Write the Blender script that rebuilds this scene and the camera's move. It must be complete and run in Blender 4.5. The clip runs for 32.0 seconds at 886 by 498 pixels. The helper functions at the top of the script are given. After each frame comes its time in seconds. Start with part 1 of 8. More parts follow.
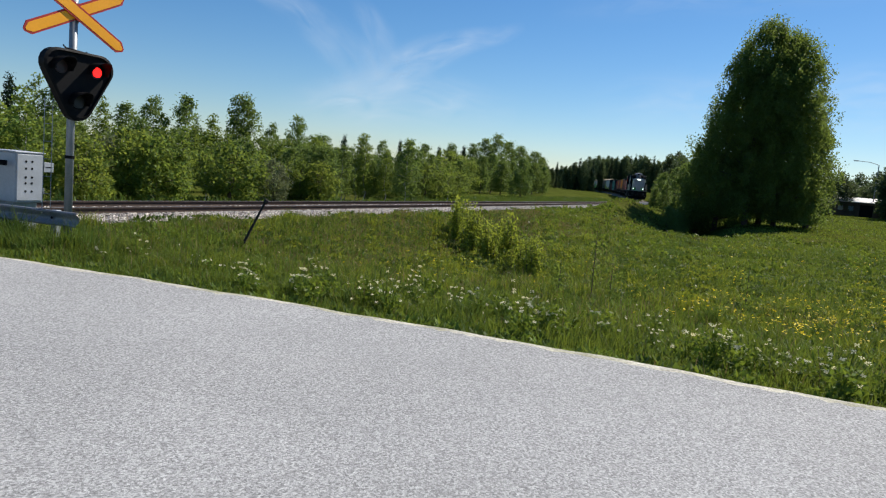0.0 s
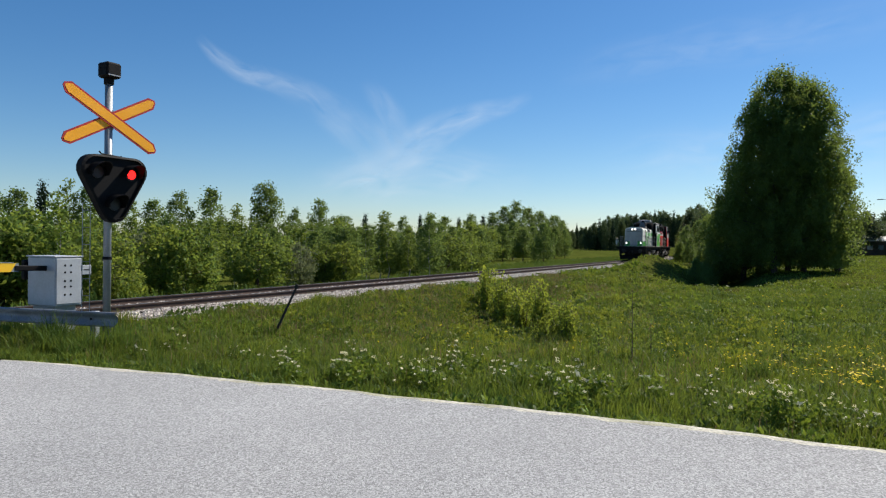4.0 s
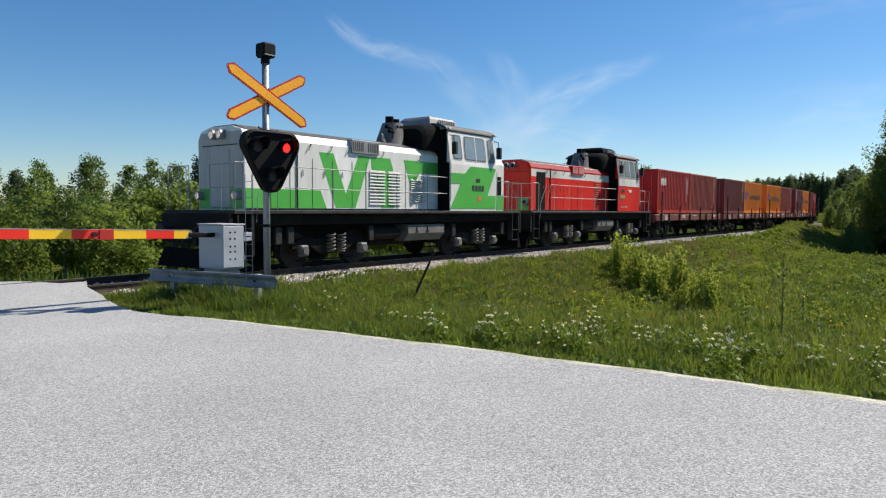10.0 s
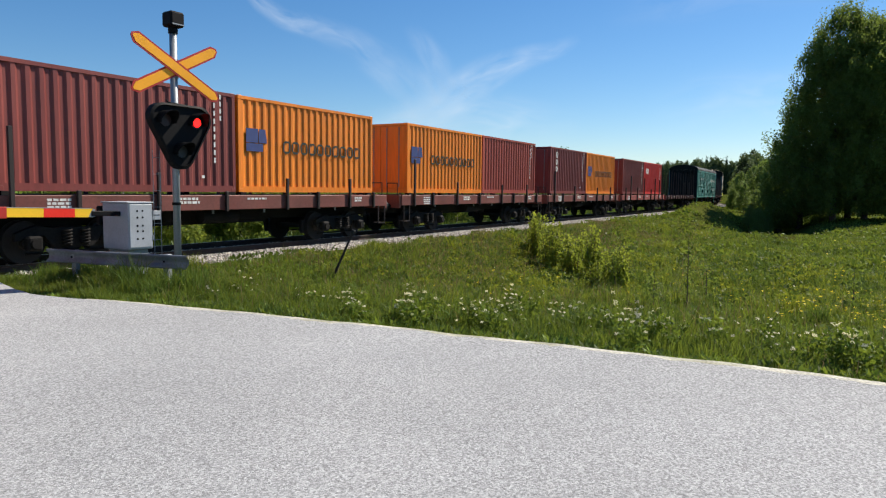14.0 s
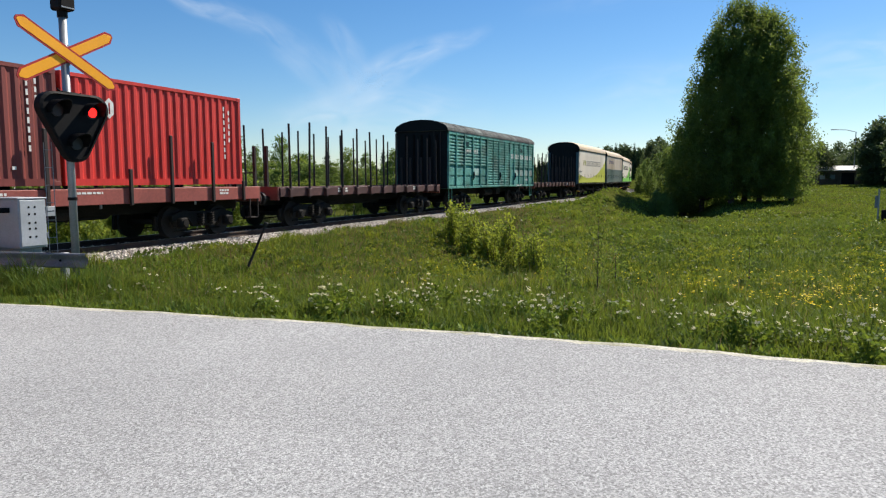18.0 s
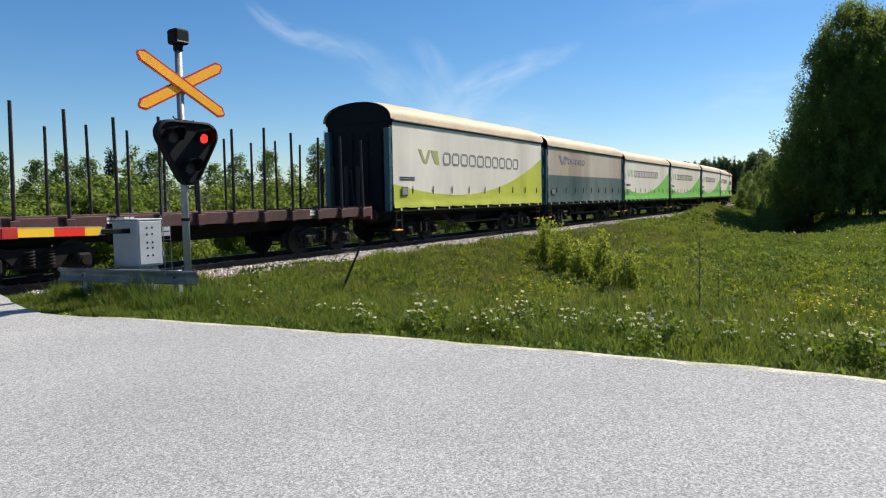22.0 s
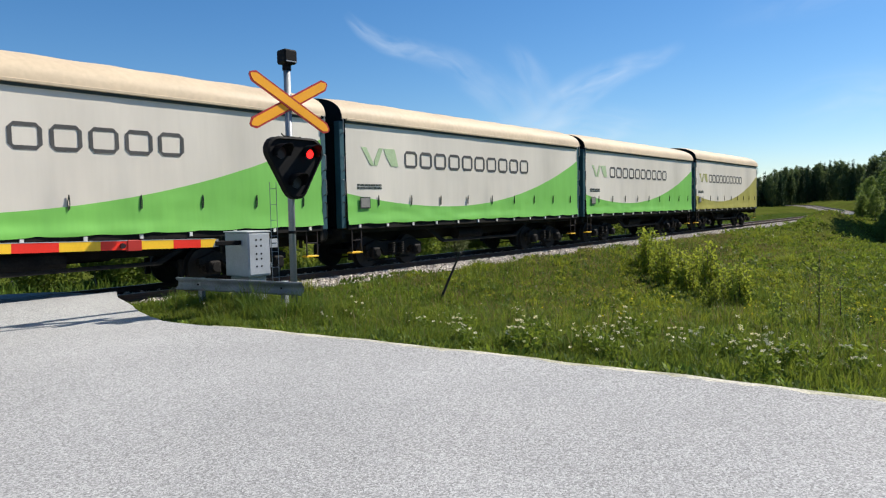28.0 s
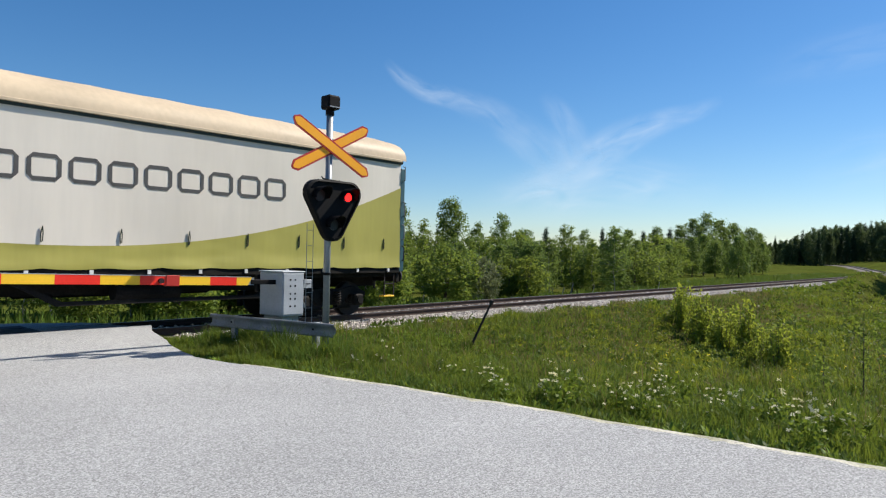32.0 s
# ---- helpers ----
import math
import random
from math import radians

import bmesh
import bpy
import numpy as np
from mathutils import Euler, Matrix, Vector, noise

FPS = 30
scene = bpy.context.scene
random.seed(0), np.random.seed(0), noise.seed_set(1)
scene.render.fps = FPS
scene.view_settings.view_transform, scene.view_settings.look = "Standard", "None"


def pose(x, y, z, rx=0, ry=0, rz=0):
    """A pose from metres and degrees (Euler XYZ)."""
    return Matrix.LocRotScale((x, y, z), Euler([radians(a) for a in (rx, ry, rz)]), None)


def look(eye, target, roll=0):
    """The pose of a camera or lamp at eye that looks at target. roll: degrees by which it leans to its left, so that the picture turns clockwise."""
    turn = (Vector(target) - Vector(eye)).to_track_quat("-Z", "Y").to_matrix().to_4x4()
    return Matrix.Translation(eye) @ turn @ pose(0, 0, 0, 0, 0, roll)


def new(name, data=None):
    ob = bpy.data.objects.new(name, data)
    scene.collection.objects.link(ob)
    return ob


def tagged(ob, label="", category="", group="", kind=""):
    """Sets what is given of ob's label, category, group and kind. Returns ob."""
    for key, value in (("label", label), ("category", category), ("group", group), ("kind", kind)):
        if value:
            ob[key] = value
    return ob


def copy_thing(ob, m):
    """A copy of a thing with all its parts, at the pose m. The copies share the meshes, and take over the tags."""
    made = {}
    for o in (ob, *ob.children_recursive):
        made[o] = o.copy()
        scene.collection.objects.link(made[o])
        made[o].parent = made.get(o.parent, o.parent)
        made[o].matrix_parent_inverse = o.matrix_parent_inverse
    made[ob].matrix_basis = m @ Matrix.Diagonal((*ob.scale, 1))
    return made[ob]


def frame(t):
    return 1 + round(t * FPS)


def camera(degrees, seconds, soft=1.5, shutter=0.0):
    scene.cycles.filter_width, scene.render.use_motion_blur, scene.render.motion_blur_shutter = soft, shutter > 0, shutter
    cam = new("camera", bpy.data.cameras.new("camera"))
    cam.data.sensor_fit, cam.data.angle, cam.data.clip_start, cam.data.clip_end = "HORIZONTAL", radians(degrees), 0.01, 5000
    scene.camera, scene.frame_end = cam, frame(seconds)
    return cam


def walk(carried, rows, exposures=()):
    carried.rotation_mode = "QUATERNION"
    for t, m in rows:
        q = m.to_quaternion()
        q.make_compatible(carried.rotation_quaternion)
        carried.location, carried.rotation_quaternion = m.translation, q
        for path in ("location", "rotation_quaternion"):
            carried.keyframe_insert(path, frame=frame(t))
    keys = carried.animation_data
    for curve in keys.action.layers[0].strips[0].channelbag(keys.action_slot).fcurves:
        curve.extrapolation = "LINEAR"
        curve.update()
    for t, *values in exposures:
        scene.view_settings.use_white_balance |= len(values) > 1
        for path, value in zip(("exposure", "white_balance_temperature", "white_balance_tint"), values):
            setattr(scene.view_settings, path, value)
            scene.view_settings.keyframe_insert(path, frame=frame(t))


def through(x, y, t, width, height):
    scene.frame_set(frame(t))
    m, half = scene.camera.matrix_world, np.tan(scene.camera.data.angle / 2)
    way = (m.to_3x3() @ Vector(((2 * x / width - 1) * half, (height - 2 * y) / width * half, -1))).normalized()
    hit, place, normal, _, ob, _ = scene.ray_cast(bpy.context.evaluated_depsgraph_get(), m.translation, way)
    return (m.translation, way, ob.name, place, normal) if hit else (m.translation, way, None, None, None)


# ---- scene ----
# World: x runs along the railway, y across it, z up; the road is at z = 0.
cam = camera(65.90, 32.0, soft=1.2)
# seconds, eye x y z, yaw, pitch, roll
ROWS = [
    (0.0, 0.261, -0.289, 1.627, -65.07, -6.37, -5.22),
    (0.5, 0.325, -0.301, 1.608, -63.06, -3.84, -1.20),
    (1.0, 0.312, -0.176, 1.594, -68.03, -2.36, -4.18),
    (1.5, 0.236, -0.014, 1.632, -67.07, 1.63, -2.56),
    (2.0, 0.183, -0.005, 1.642, -64.94, 1.41, -1.18),
    (2.5, 0.180, -0.063, 1.659, -63.57, -0.14, 0.11),
    (4.5, 0.236, -0.119, 1.665, -62.82, -0.60, -1.54),
    (5.0, 0.134, -0.124, 1.675, -60.33, -0.84, -3.48),
    (5.5, 0.060, -0.094, 1.656, -69.08, -4.14, -4.29),
    (6.0, 0.051, -0.157, 1.641, -71.42, -4.02, -2.38),
    (6.5, 0.052, -0.134, 1.656, -65.89, -0.98, 0.39),
    (7.0, 0.008, -0.130, 1.669, -58.52, -0.90, -1.64),
    (7.5, -0.006, -0.065, 1.668, -57.91, -1.52, 0.43),
    (8.0, -0.040, -0.009, 1.657, -58.69, -1.67, -0.94),
    (8.5, -0.058, 0.008, 1.655, -56.68, -1.91, -0.88),
    (9.0, -0.073, 0.022, 1.665, -54.38, -1.68, -0.90),
    (9.5, -0.073, 0.022, 1.648, -53.46, -2.34, -1.15),
    (10.0, -0.073, 0.011, 1.634, -53.10, -3.31, -0.33),
    (10.5, -0.044, 0.015, 1.646, -52.70, -3.82, 0.59),
    (11.0, -0.045, 0.018, 1.650, -52.77, -3.75, 1.86),
    (11.5, -0.050, 0.023, 1.635, -52.05, -4.47, 2.90),
    (12.0, -0.057, 0.033, 1.620, -47.12, -3.86, 2.52),
    (12.5, -0.072, 0.007, 1.622, -48.55, -4.07, 2.24),
    (13.0, -0.075, -0.021, 1.631, -56.97, -5.09, 0.35),
    (13.5, -0.051, -0.010, 1.612, -59.37, -5.08, -0.52),
    (15.5, -0.006, -0.032, 1.605, -64.21, -5.21, -0.80),
    (16.0, 0.006, -0.050, 1.614, -68.65, -6.24, -0.76),
    (16.5, 0.017, -0.068, 1.615, -72.01, -6.58, -0.11),
    (17.0, 0.033, -0.052, 1.611, -71.41, -6.87, -0.49),
    (17.5, 0.032, -0.050, 1.610, -68.92, -6.83, 0.75),
    (18.0, 0.027, -0.057, 1.630, -66.51, -5.81, 0.10),
    (18.5, 0.021, -0.053, 1.640, -67.95, -4.10, 0.64),
    (19.0, 0.012, -0.043, 1.640, -68.21, -2.53, 1.33),
    (19.5, -0.002, -0.009, 1.634, -56.40, -3.47, 0.51),
    (20.0, -0.014, -0.036, 1.639, -56.43, -2.24, 0.88),
    (20.5, -0.022, -0.041, 1.625, -59.57, -3.10, 0.89),
    (21.0, -0.029, -0.035, 1.617, -61.41, -3.96, 0.61),
    (21.5, -0.019, -0.013, 1.621, -61.51, -4.93, 0.46),
    (22.0, -0.003, 0.006, 1.621, -59.04, -4.25, 0.95),
    (22.5, -0.000, 0.013, 1.615, -59.56, -2.82, 0.72),
    (23.0, 0.007, 0.051, 1.594, -55.29, -3.10, 0.23),
    (23.5, -0.017, 0.047, 1.620, -47.95, -0.99, 1.37),
    (24.0, -0.042, 0.019, 1.638, -48.60, -4.85, 1.54),
    (24.5, -0.026, 0.039, 1.661, -49.41, -5.93, 3.02),
    (25.0, -0.017, 0.046, 1.679, -49.91, -2.57, 3.53),
    (25.5, -0.003, 0.039, 1.686, -52.19, -3.08, 2.99),
    (27.5, -0.001, 0.101, 1.697, -51.43, -5.92, 0.60),
    (28.0, -0.006, 0.110, 1.721, -51.18, -3.49, 1.13),
    (28.5, -0.007, 0.119, 1.752, -49.58, -3.57, 0.18),
    (29.0, -0.033, 0.112, 1.779, -47.33, -1.49, -0.36),
    (29.5, -0.040, 0.113, 1.780, -49.28, -1.11, -0.50),
    (30.0, -0.028, 0.132, 1.784, -48.42, -1.18, -1.04),
    (30.5, -0.028, 0.142, 1.787, -47.94, -0.39, -1.16),
    (31.0, -0.036, 0.146, 1.778, -48.22, -0.03, -0.84),
    (31.5, -0.042, 0.156, 1.771, -47.72, 0.01, -1.03),
    (32.0, -0.033, 0.178, 1.753, -48.60, 0.30, -1.10),
]
walk(cam, [(t, pose(x, y, z, 90 + p, r, w)) for t, x, y, z, w, p, r in ROWS],
     exposures=[(0.0, 0.37, 6380, 10), (1.0, 0.32, 6380, 10), (2.5, 0.29, 6330, 10), (4.5, 0.46, 6450, 10), (8.0, 0.52, 6480, 10), (17.0, 0.58, 6520, 10), (25.5, 0.60, 6480, 10), (32.0, 0.54, 6350, 10)])

# ---- light ----
SUN = Vector((0.86, -0.40, 1.0)).normalized()      # towards the sun
world = bpy.data.worlds.new("world")
scene.world = world
world.use_nodes = True
wn = world.node_tree.nodes
sky = wn.new("ShaderNodeTexSky")
sky.sky_type, sky.sun_disc = "NISHITA", False
sky.sun_elevation, sky.sun_rotation = math.asin(SUN.z), math.atan2(SUN.x, SUN.y)
sky.altitude, sky.air_density, sky.dust_density, sky.ozone_density = 200, 1.0, 0.25, 5.0
wn["Background"].inputs["Strength"].default_value = 0.08
clear = wn.new("ShaderNodeHueSaturation")      # the deep blue of a dry northern summer sky
clear.inputs["Saturation"].default_value = 1.22
world.node_tree.links.new(sky.outputs["Color"], clear.inputs["Color"])
world.node_tree.links.new(clear.outputs["Color"], wn["Background"].inputs["Color"])
sun = new("sun", bpy.data.lights.new("sun", "SUN"))
sun.data.energy, sun.data.angle, sun.data.color = 5.0, radians(0.53), (1.0, 0.92, 0.80)
sun.matrix_world = look(SUN * 100, (0, 0, 0))


# ---- materials ----
def material(name, colour, rough=0.6, metal=0.0, vary=0.12, scale=3.0, fine=40.0, bump=0.0, bump_scale=60.0,
             second=None, amount=0.5, streak=False, random=0.0, island=0.0, coord="Object", spec=0.5, grain=None, chips=None):
    """A surface with mottling at two scales, optional stains of a second colour, relief and per-object variation."""
    m = bpy.data.materials.new(name)
    m.use_nodes = True
    nt, nd, ln = m.node_tree, m.node_tree.nodes, m.node_tree.links
    b = nd["Principled BSDF"]
    b.inputs["Roughness"].default_value, b.inputs["Metallic"].default_value = rough, metal
    b.inputs["Specular IOR Level"].default_value = spec
    tc = nd.new("ShaderNodeTexCoord")
    src = tc.outputs[coord]
    if streak:
        mp = nd.new("ShaderNodeMapping")
        mp.inputs["Scale"].default_value = (1, 1, 0.12)
        ln.new(src, mp.inputs["Vector"])
        src = mp.outputs["Vector"]

    def tex(s, detail=4.0, vec=src):
        n = nd.new("ShaderNodeTexNoise")
        n.inputs["Scale"].default_value, n.inputs["Detail"].default_value = s, detail
        ln.new(vec, n.inputs["Vector"])
        return n.outputs["Fac"]

    def ramp(fac, lo, hi, a=0.3, z=0.7):
        r = nd.new("ShaderNodeMapRange")
        r.inputs["From Min"].default_value, r.inputs["From Max"].default_value = a, z
        r.inputs["To Min"].default_value, r.inputs["To Max"].default_value = lo, hi
        ln.new(fac, r.inputs["Value"])
        return r.outputs["Result"]

    def mix(kind, fac, a, c):
        x = nd.new("ShaderNodeMix")
        x.data_type, x.blend_type = "RGBA", kind
        for sock, v in ((x.inputs[0], fac), (x.inputs[6], a), (x.inputs[7], c)):
            if isinstance(v, (int, float)):
                sock.default_value = v
            elif isinstance(v, tuple):
                sock.default_value = (*v, 1)
            else:
                ln.new(v, sock)
        return x.outputs[2]

    col = tuple(colour)
    coarse, small = tex(scale), tex(fine, 3.0)
    if second:
        col = mix("MIX", ramp(tex(scale * 0.7, 6.0), 0.0, amount, 0.45, 0.72), col, tuple(second))
    hsv = nd.new("ShaderNodeHueSaturation")
    if isinstance(col, tuple):
        hsv.inputs["Color"].default_value = (*col, 1)
    else:
        ln.new(col, hsv.inputs["Color"])
    val = nd.new("ShaderNodeMath")
    val.operation = "MULTIPLY"
    ln.new(ramp(coarse, 1 - vary, 1 + vary), val.inputs[0])
    grain = vary * 0.8 if grain is None else grain
    ln.new(ramp(small, 1 - grain, 1 + grain), val.inputs[1])
    last = val.outputs[0]
    if chips:
        vo = nd.new("ShaderNodeTexVoronoi")
        vo.inputs["Scale"].default_value = chips[0]
        ln.new(src, vo.inputs["Vector"])
        one = nd.new("ShaderNodeSeparateColor")
        ln.new(vo.outputs["Color"], one.inputs["Color"])
        ck = nd.new("ShaderNodeMath")
        ck.operation = "MULTIPLY"
        ln.new(last, ck.inputs[0])
        ln.new(ramp(one.outputs[0], 1 - chips[1], 1 + chips[1], 0.0, 1.0), ck.inputs[1])
        last = ck.outputs[0]
    for on, node, sock in ((random, "ShaderNodeObjectInfo", "Random"), (island, "ShaderNodeNewGeometry", "Random Per Island")):
        if on:
            o = nd.new(node)
            k = nd.new("ShaderNodeMath")
            k.operation = "MULTIPLY"
            ln.new(last, k.inputs[0])
            ln.new(ramp(o.outputs[sock], 1 - on, 1 + on, 0, 1), k.inputs[1])
            last = k.outputs[0]
            ln.new(ramp(o.outputs[sock], 0.5 - 0.03 * on, 0.5 + 0.03 * on, 0, 1), hsv.inputs["Hue"])
    ln.new(last, hsv.inputs["Value"])
    ln.new(hsv.outputs["Color"], b.inputs["Base Color"])
    ln.new(ramp(coarse, max(0.02, rough - 0.08), min(1, rough + 0.08)), b.inputs["Roughness"])
    if bump:
        bp = nd.new("ShaderNodeBump")
        bp.inputs["Strength"].default_value, bp.inputs["Distance"].default_value = bump, 0.02
        ln.new(tex(bump_scale, 6.0), bp.inputs["Height"])
        ln.new(bp.outputs["Normal"], b.inputs["Normal"])
    return m


def leafy(name, colour, through_colour, island=0.35, random=0.2, through=0.3, vary=0.15, scale=1.2, second=None):
    """Leaves: matt, partly lit through, each one a little different."""
    m = material(name, colour, 0.55, 0, vary, scale, 9.0, random=random, island=island, spec=0.12, second=second, amount=0.6)
    nd, ln = m.node_tree.nodes, m.node_tree.links
    t = nd.new("ShaderNodeBsdfTranslucent")
    t.inputs["Color"].default_value = (*through_colour, 1)
    x = nd.new("ShaderNodeMixShader")
    x.inputs[0].default_value = through
    ln.new(nd["Principled BSDF"].outputs[0], x.inputs[1])
    ln.new(t.outputs[0], x.inputs[2])
    ln.new(x.outputs[0], nd["Material Output"].inputs["Surface"])
    return m


def glowing(name, colour, strength):
    m = bpy.data.materials.new(name)
    m.use_nodes = True
    b = m.node_tree.nodes["Principled BSDF"]
    b.inputs["Base Color"].default_value = (*colour, 1)
    b.inputs["Emission Color"].default_value = (*colour, 1)
    b.inputs["Emission Strength"].default_value = strength
    return m


M = {
    "asphalt": material("asphalt", (0.305, 0.308, 0.308), 0.9, 0, 0.10, 0.35, 60.0, bump=0.3, bump_scale=90.0, second=(0.35, 0.35, 0.345), amount=0.5, spec=0.2, grain=0.3, chips=(72.0, 0.36)),
    "sand": material("dry_sand", (0.48, 0.46, 0.38), 1.0, 0, 0.2, 2.0, 40.0, bump=0.4, second=(0.24, 0.24, 0.14), amount=0.9, spec=0.1, grain=0.35),
    "soil": material("meadow_ground", (0.062, 0.080, 0.014), 1.0, 0, 0.35, 0.25, 12.0, bump=0.6, bump_scale=25.0, second=(0.070, 0.066, 0.02), amount=0.7, spec=0.0),
    "ballast": material("ballast_bed", (0.17, 0.15, 0.13), 0.95, 0, 0.2, 3.0, 24.0, bump=0.8, bump_scale=22.0, spec=0.1, grain=0.5),
    "stone": material("crushed_granite", (0.52, 0.465, 0.405), 0.85, 0, 0.15, 6.0, 60.0, island=0.45),
    "sleeper": material("sleeper_wood", (0.075, 0.055, 0.042), 0.9, 0, 0.3, 2.0, 25.0, bump=0.6, random=0.2),
    "rail": material("rusty_rail_steel", (0.052, 0.032, 0.024), 0.75, 0.2, 0.25, 3.0, 40.0),
    "railtop": material("polished_rail_head", (0.27, 0.25, 0.23), 0.42, 0.8, 0.1, 3.0, 30.0),
    "galv": material("galvanised_steel", (0.27, 0.29, 0.31), 0.5, 0.4, 0.12, 4.0, 35.0, bump=0.1),
    # darker than the posts' steel: weathering plus the beam's shaded side, as one colour
    "weathered": material("weathered_shaded_rail_steel", (0.16, 0.18, 0.21), 0.5, 0.3, 0.2, 3.0, 30.0, bump=0.15, second=(0.26, 0.27, 0.28), amount=0.5),
    "deck": material("dark_crossing_deck", (0.075, 0.07, 0.066), 0.85, 0, 0.25, 2.0, 30.0, bump=0.3, second=(0.14, 0.135, 0.13), amount=0.6, spec=0.2),
    "white_steel": material("pale_grey_cabinet_steel", (0.38, 0.405, 0.44), 0.5, 0.1, 0.08, 3.0, 30.0, second=(0.33, 0.33, 0.33), amount=0.4),
    "black": material("matt_black_metal", (0.005, 0.005, 0.006), 0.65, 0.0, 0.2, 5.0, 50.0, spec=0.15),
    "lens_off": material("dark_red_lens", (0.02, 0.004, 0.005), 0.45, 0, 0.1, 5.0, 50.0),
    "lens_clear": material("dark_clear_lens", (0.008, 0.008, 0.01), 0.45, 0, 0.1, 5.0, 50.0),
    "lens_on": glowing("lit_red_lens", (1.0, 0.012, 0.01), 2.6),
    "headlight": glowing("lit_headlight", (1.0, 0.97, 0.9), 3.0),
    "yellow": material("reflective_yellow_sheet", (0.95, 0.40, 0.005), 0.45, 0, 0.04, 2.0, 40.0),
    "red_border": material("dark_red_border", (0.42, 0.022, 0.014), 0.5, 0, 0.06, 2.0, 40.0),
    "boom_red": material("boom_red_paint", (0.80, 0.028, 0.012), 0.4, 0, 0.06, 2.0, 30.0),
    "boom_yellow": material("boom_yellow_paint", (0.88, 0.52, 0.02), 0.4, 0, 0.05, 2.0, 30.0),
    "stake_wood": material("tarred_stake", (0.02, 0.017, 0.014), 0.8, 0, 0.3, 4.0, 30.0),
    "bark": material("bark", (0.075, 0.058, 0.045), 0.9, 0, 0.35, 2.0, 20.0, bump=0.8, bump_scale=15.0),
    "birch_bark": material("birch_bark", (0.42, 0.40, 0.37), 0.8, 0, 0.25, 2.0, 12.0, second=(0.05, 0.045, 0.04), amount=0.9),
}

# ---- the plan ----
TRACK_Y = 15.3                     # centre line of the straight piece of railway
BENDS = ((75.0, 65.0, 300.0), (240.0, 220.0, 400.0))    # start, length and radius of the left-hand bends


def path(s):
    """The railway's centre line: x, y and heading (radians) s metres along; s is x on the straight."""
    x, y, a, at = 0.0, TRACK_Y, 0.0, 0.0
    for start, length, radius in BENDS:
        run = min(s, start) - at
        x, y, at = x + run * math.cos(a), y + run * math.sin(a), at + run
        if s <= start:
            return x, y, a
        arc = min(s - start, length) / radius
        x += radius * (math.sin(a + arc) - math.sin(a))
        y += radius * (math.cos(a) - math.cos(a + arc))
        a, at = a + arc, at + arc * radius
    return x + (s - at) * math.cos(a), y + (s - at) * math.sin(a), a


PX, PY = np.array([path(s)[:2] for s in np.arange(-400, 900, 4.0)]).T


def smooth(a, b, v):
    t = np.clip((v - a) / (b - a), 0, 1)
    return t * t * (3 - 2 * t)


def verge(y):
    """x of the road's grassy edge."""
    return np.interp(y, (-60, -2, 1, 3, 5.1, 7.9, 9.9, 10.5, 12.5, 13.2, 14.9, 16.6, 18, 20, 24, 60), (7.2, 6.96, 6.88, 6.69, 6.48, 6.10, 5.70, 5.62, 6.1, 6.25, 7.0, 6.4, 4.2, 2.8, 1.2, -6.0))


def road_z(y):
    """The road ramps up a little to the near rail and is level beyond it."""
    return 0.12 * float(smooth(11.0, 13.8, y)) if y < 14.36 else 0.0


def height(x, y):
    """The lie of the land."""
    x, y = np.asarray(x, float), np.asarray(y, float)
    off = x - verge(y)
    land = np.interp(off, (-40, -9.2, -8, -0.4, 0.3, 2.0, 5, 11, 23, 38, 52, 70, 95, 135, 300, 2500),
                     (-0.5, -0.3, -0.09, -0.09, -0.10, -0.32, -0.55, -0.85, -1.0, -1.0, -1.05, -0.55, 0.0, 0.55, 1.2, 4.0))
    land = land + 0.10 * np.sin(x * 0.23 + 1.3) * np.sin(y * 0.31) * smooth(1, 12, off) + 0.05 * np.sin(x * 0.9 + y * 0.7) * smooth(1, 8, off)
    d = np.interp(x, PX, PY) - y
    bank = smooth(6.6, 2.3, np.abs(d)) * smooth(-0.2, 0.6, off)
    z = land * (1 - bank) - 0.24 * bank
    z = np.where(d < -2.5, np.minimum(z, -0.55 + 0 * z) * smooth(-0.2, 0.6, off) + z * (1 - smooth(-0.2, 0.6, off)), z)
    z = z + 1.45 * np.exp(-((x - 62.5) / 7.5) ** 2 - ((y - 10.3) / 2.5) ** 2) * smooth(2.2, 4.2, d)      # grassy knoll beside the bend
    z = z + 0.16 * np.exp(-((x - 44) / 9) ** 2 - ((y - 10.6) / 2.2) ** 2) * smooth(2.2, 4.2, d)
    return z - 1.7 * hollow(x, y)


def hollow(x, y):
    """A shaded ditch running to the old birches: 1 along its bottom, 0 outside."""
    return np.exp(-((y - 3.9 - (x - 54) * 0.07) / 2.3) ** 2) * smooth(48.5, 54, x) * smooth(84, 75, x)


def link(name, verts, faces, mat, parent=None, smooth_shade=False):
    me = bpy.data.meshes.new(name)
    me.from_pydata(np.asarray(verts, float).tolist() if len(verts) else [], [], [tuple(int(i) for i in f) for f in faces])
    me.materials.append(mat)
    if smooth_shade:
        me.shade_smooth()
    ob = new(name, me)
    ob.parent = parent
    return ob


def quads(name, v, mat, per=4, parent=None):
    """A mesh of separate quads from an array (n * per, 3)."""
    v = np.asarray(v, np.float32).reshape(-1, 3)
    n = len(v) // per
    me = bpy.data.meshes.new(name)
    me.vertices.add(len(v))
    me.vertices.foreach_set("co", v.ravel())
    me.loops.add(len(v))
    me.loops.foreach_set("vertex_index", np.arange(len(v), dtype=np.int32))
    me.polygons.add(n)
    me.polygons.foreach_set("loop_start", np.arange(0, len(v), per, dtype=np.int32))
    me.update(calc_edges=True)
    me.materials.append(mat)
    ob = new(name, me)
    ob.parent = parent
    return ob


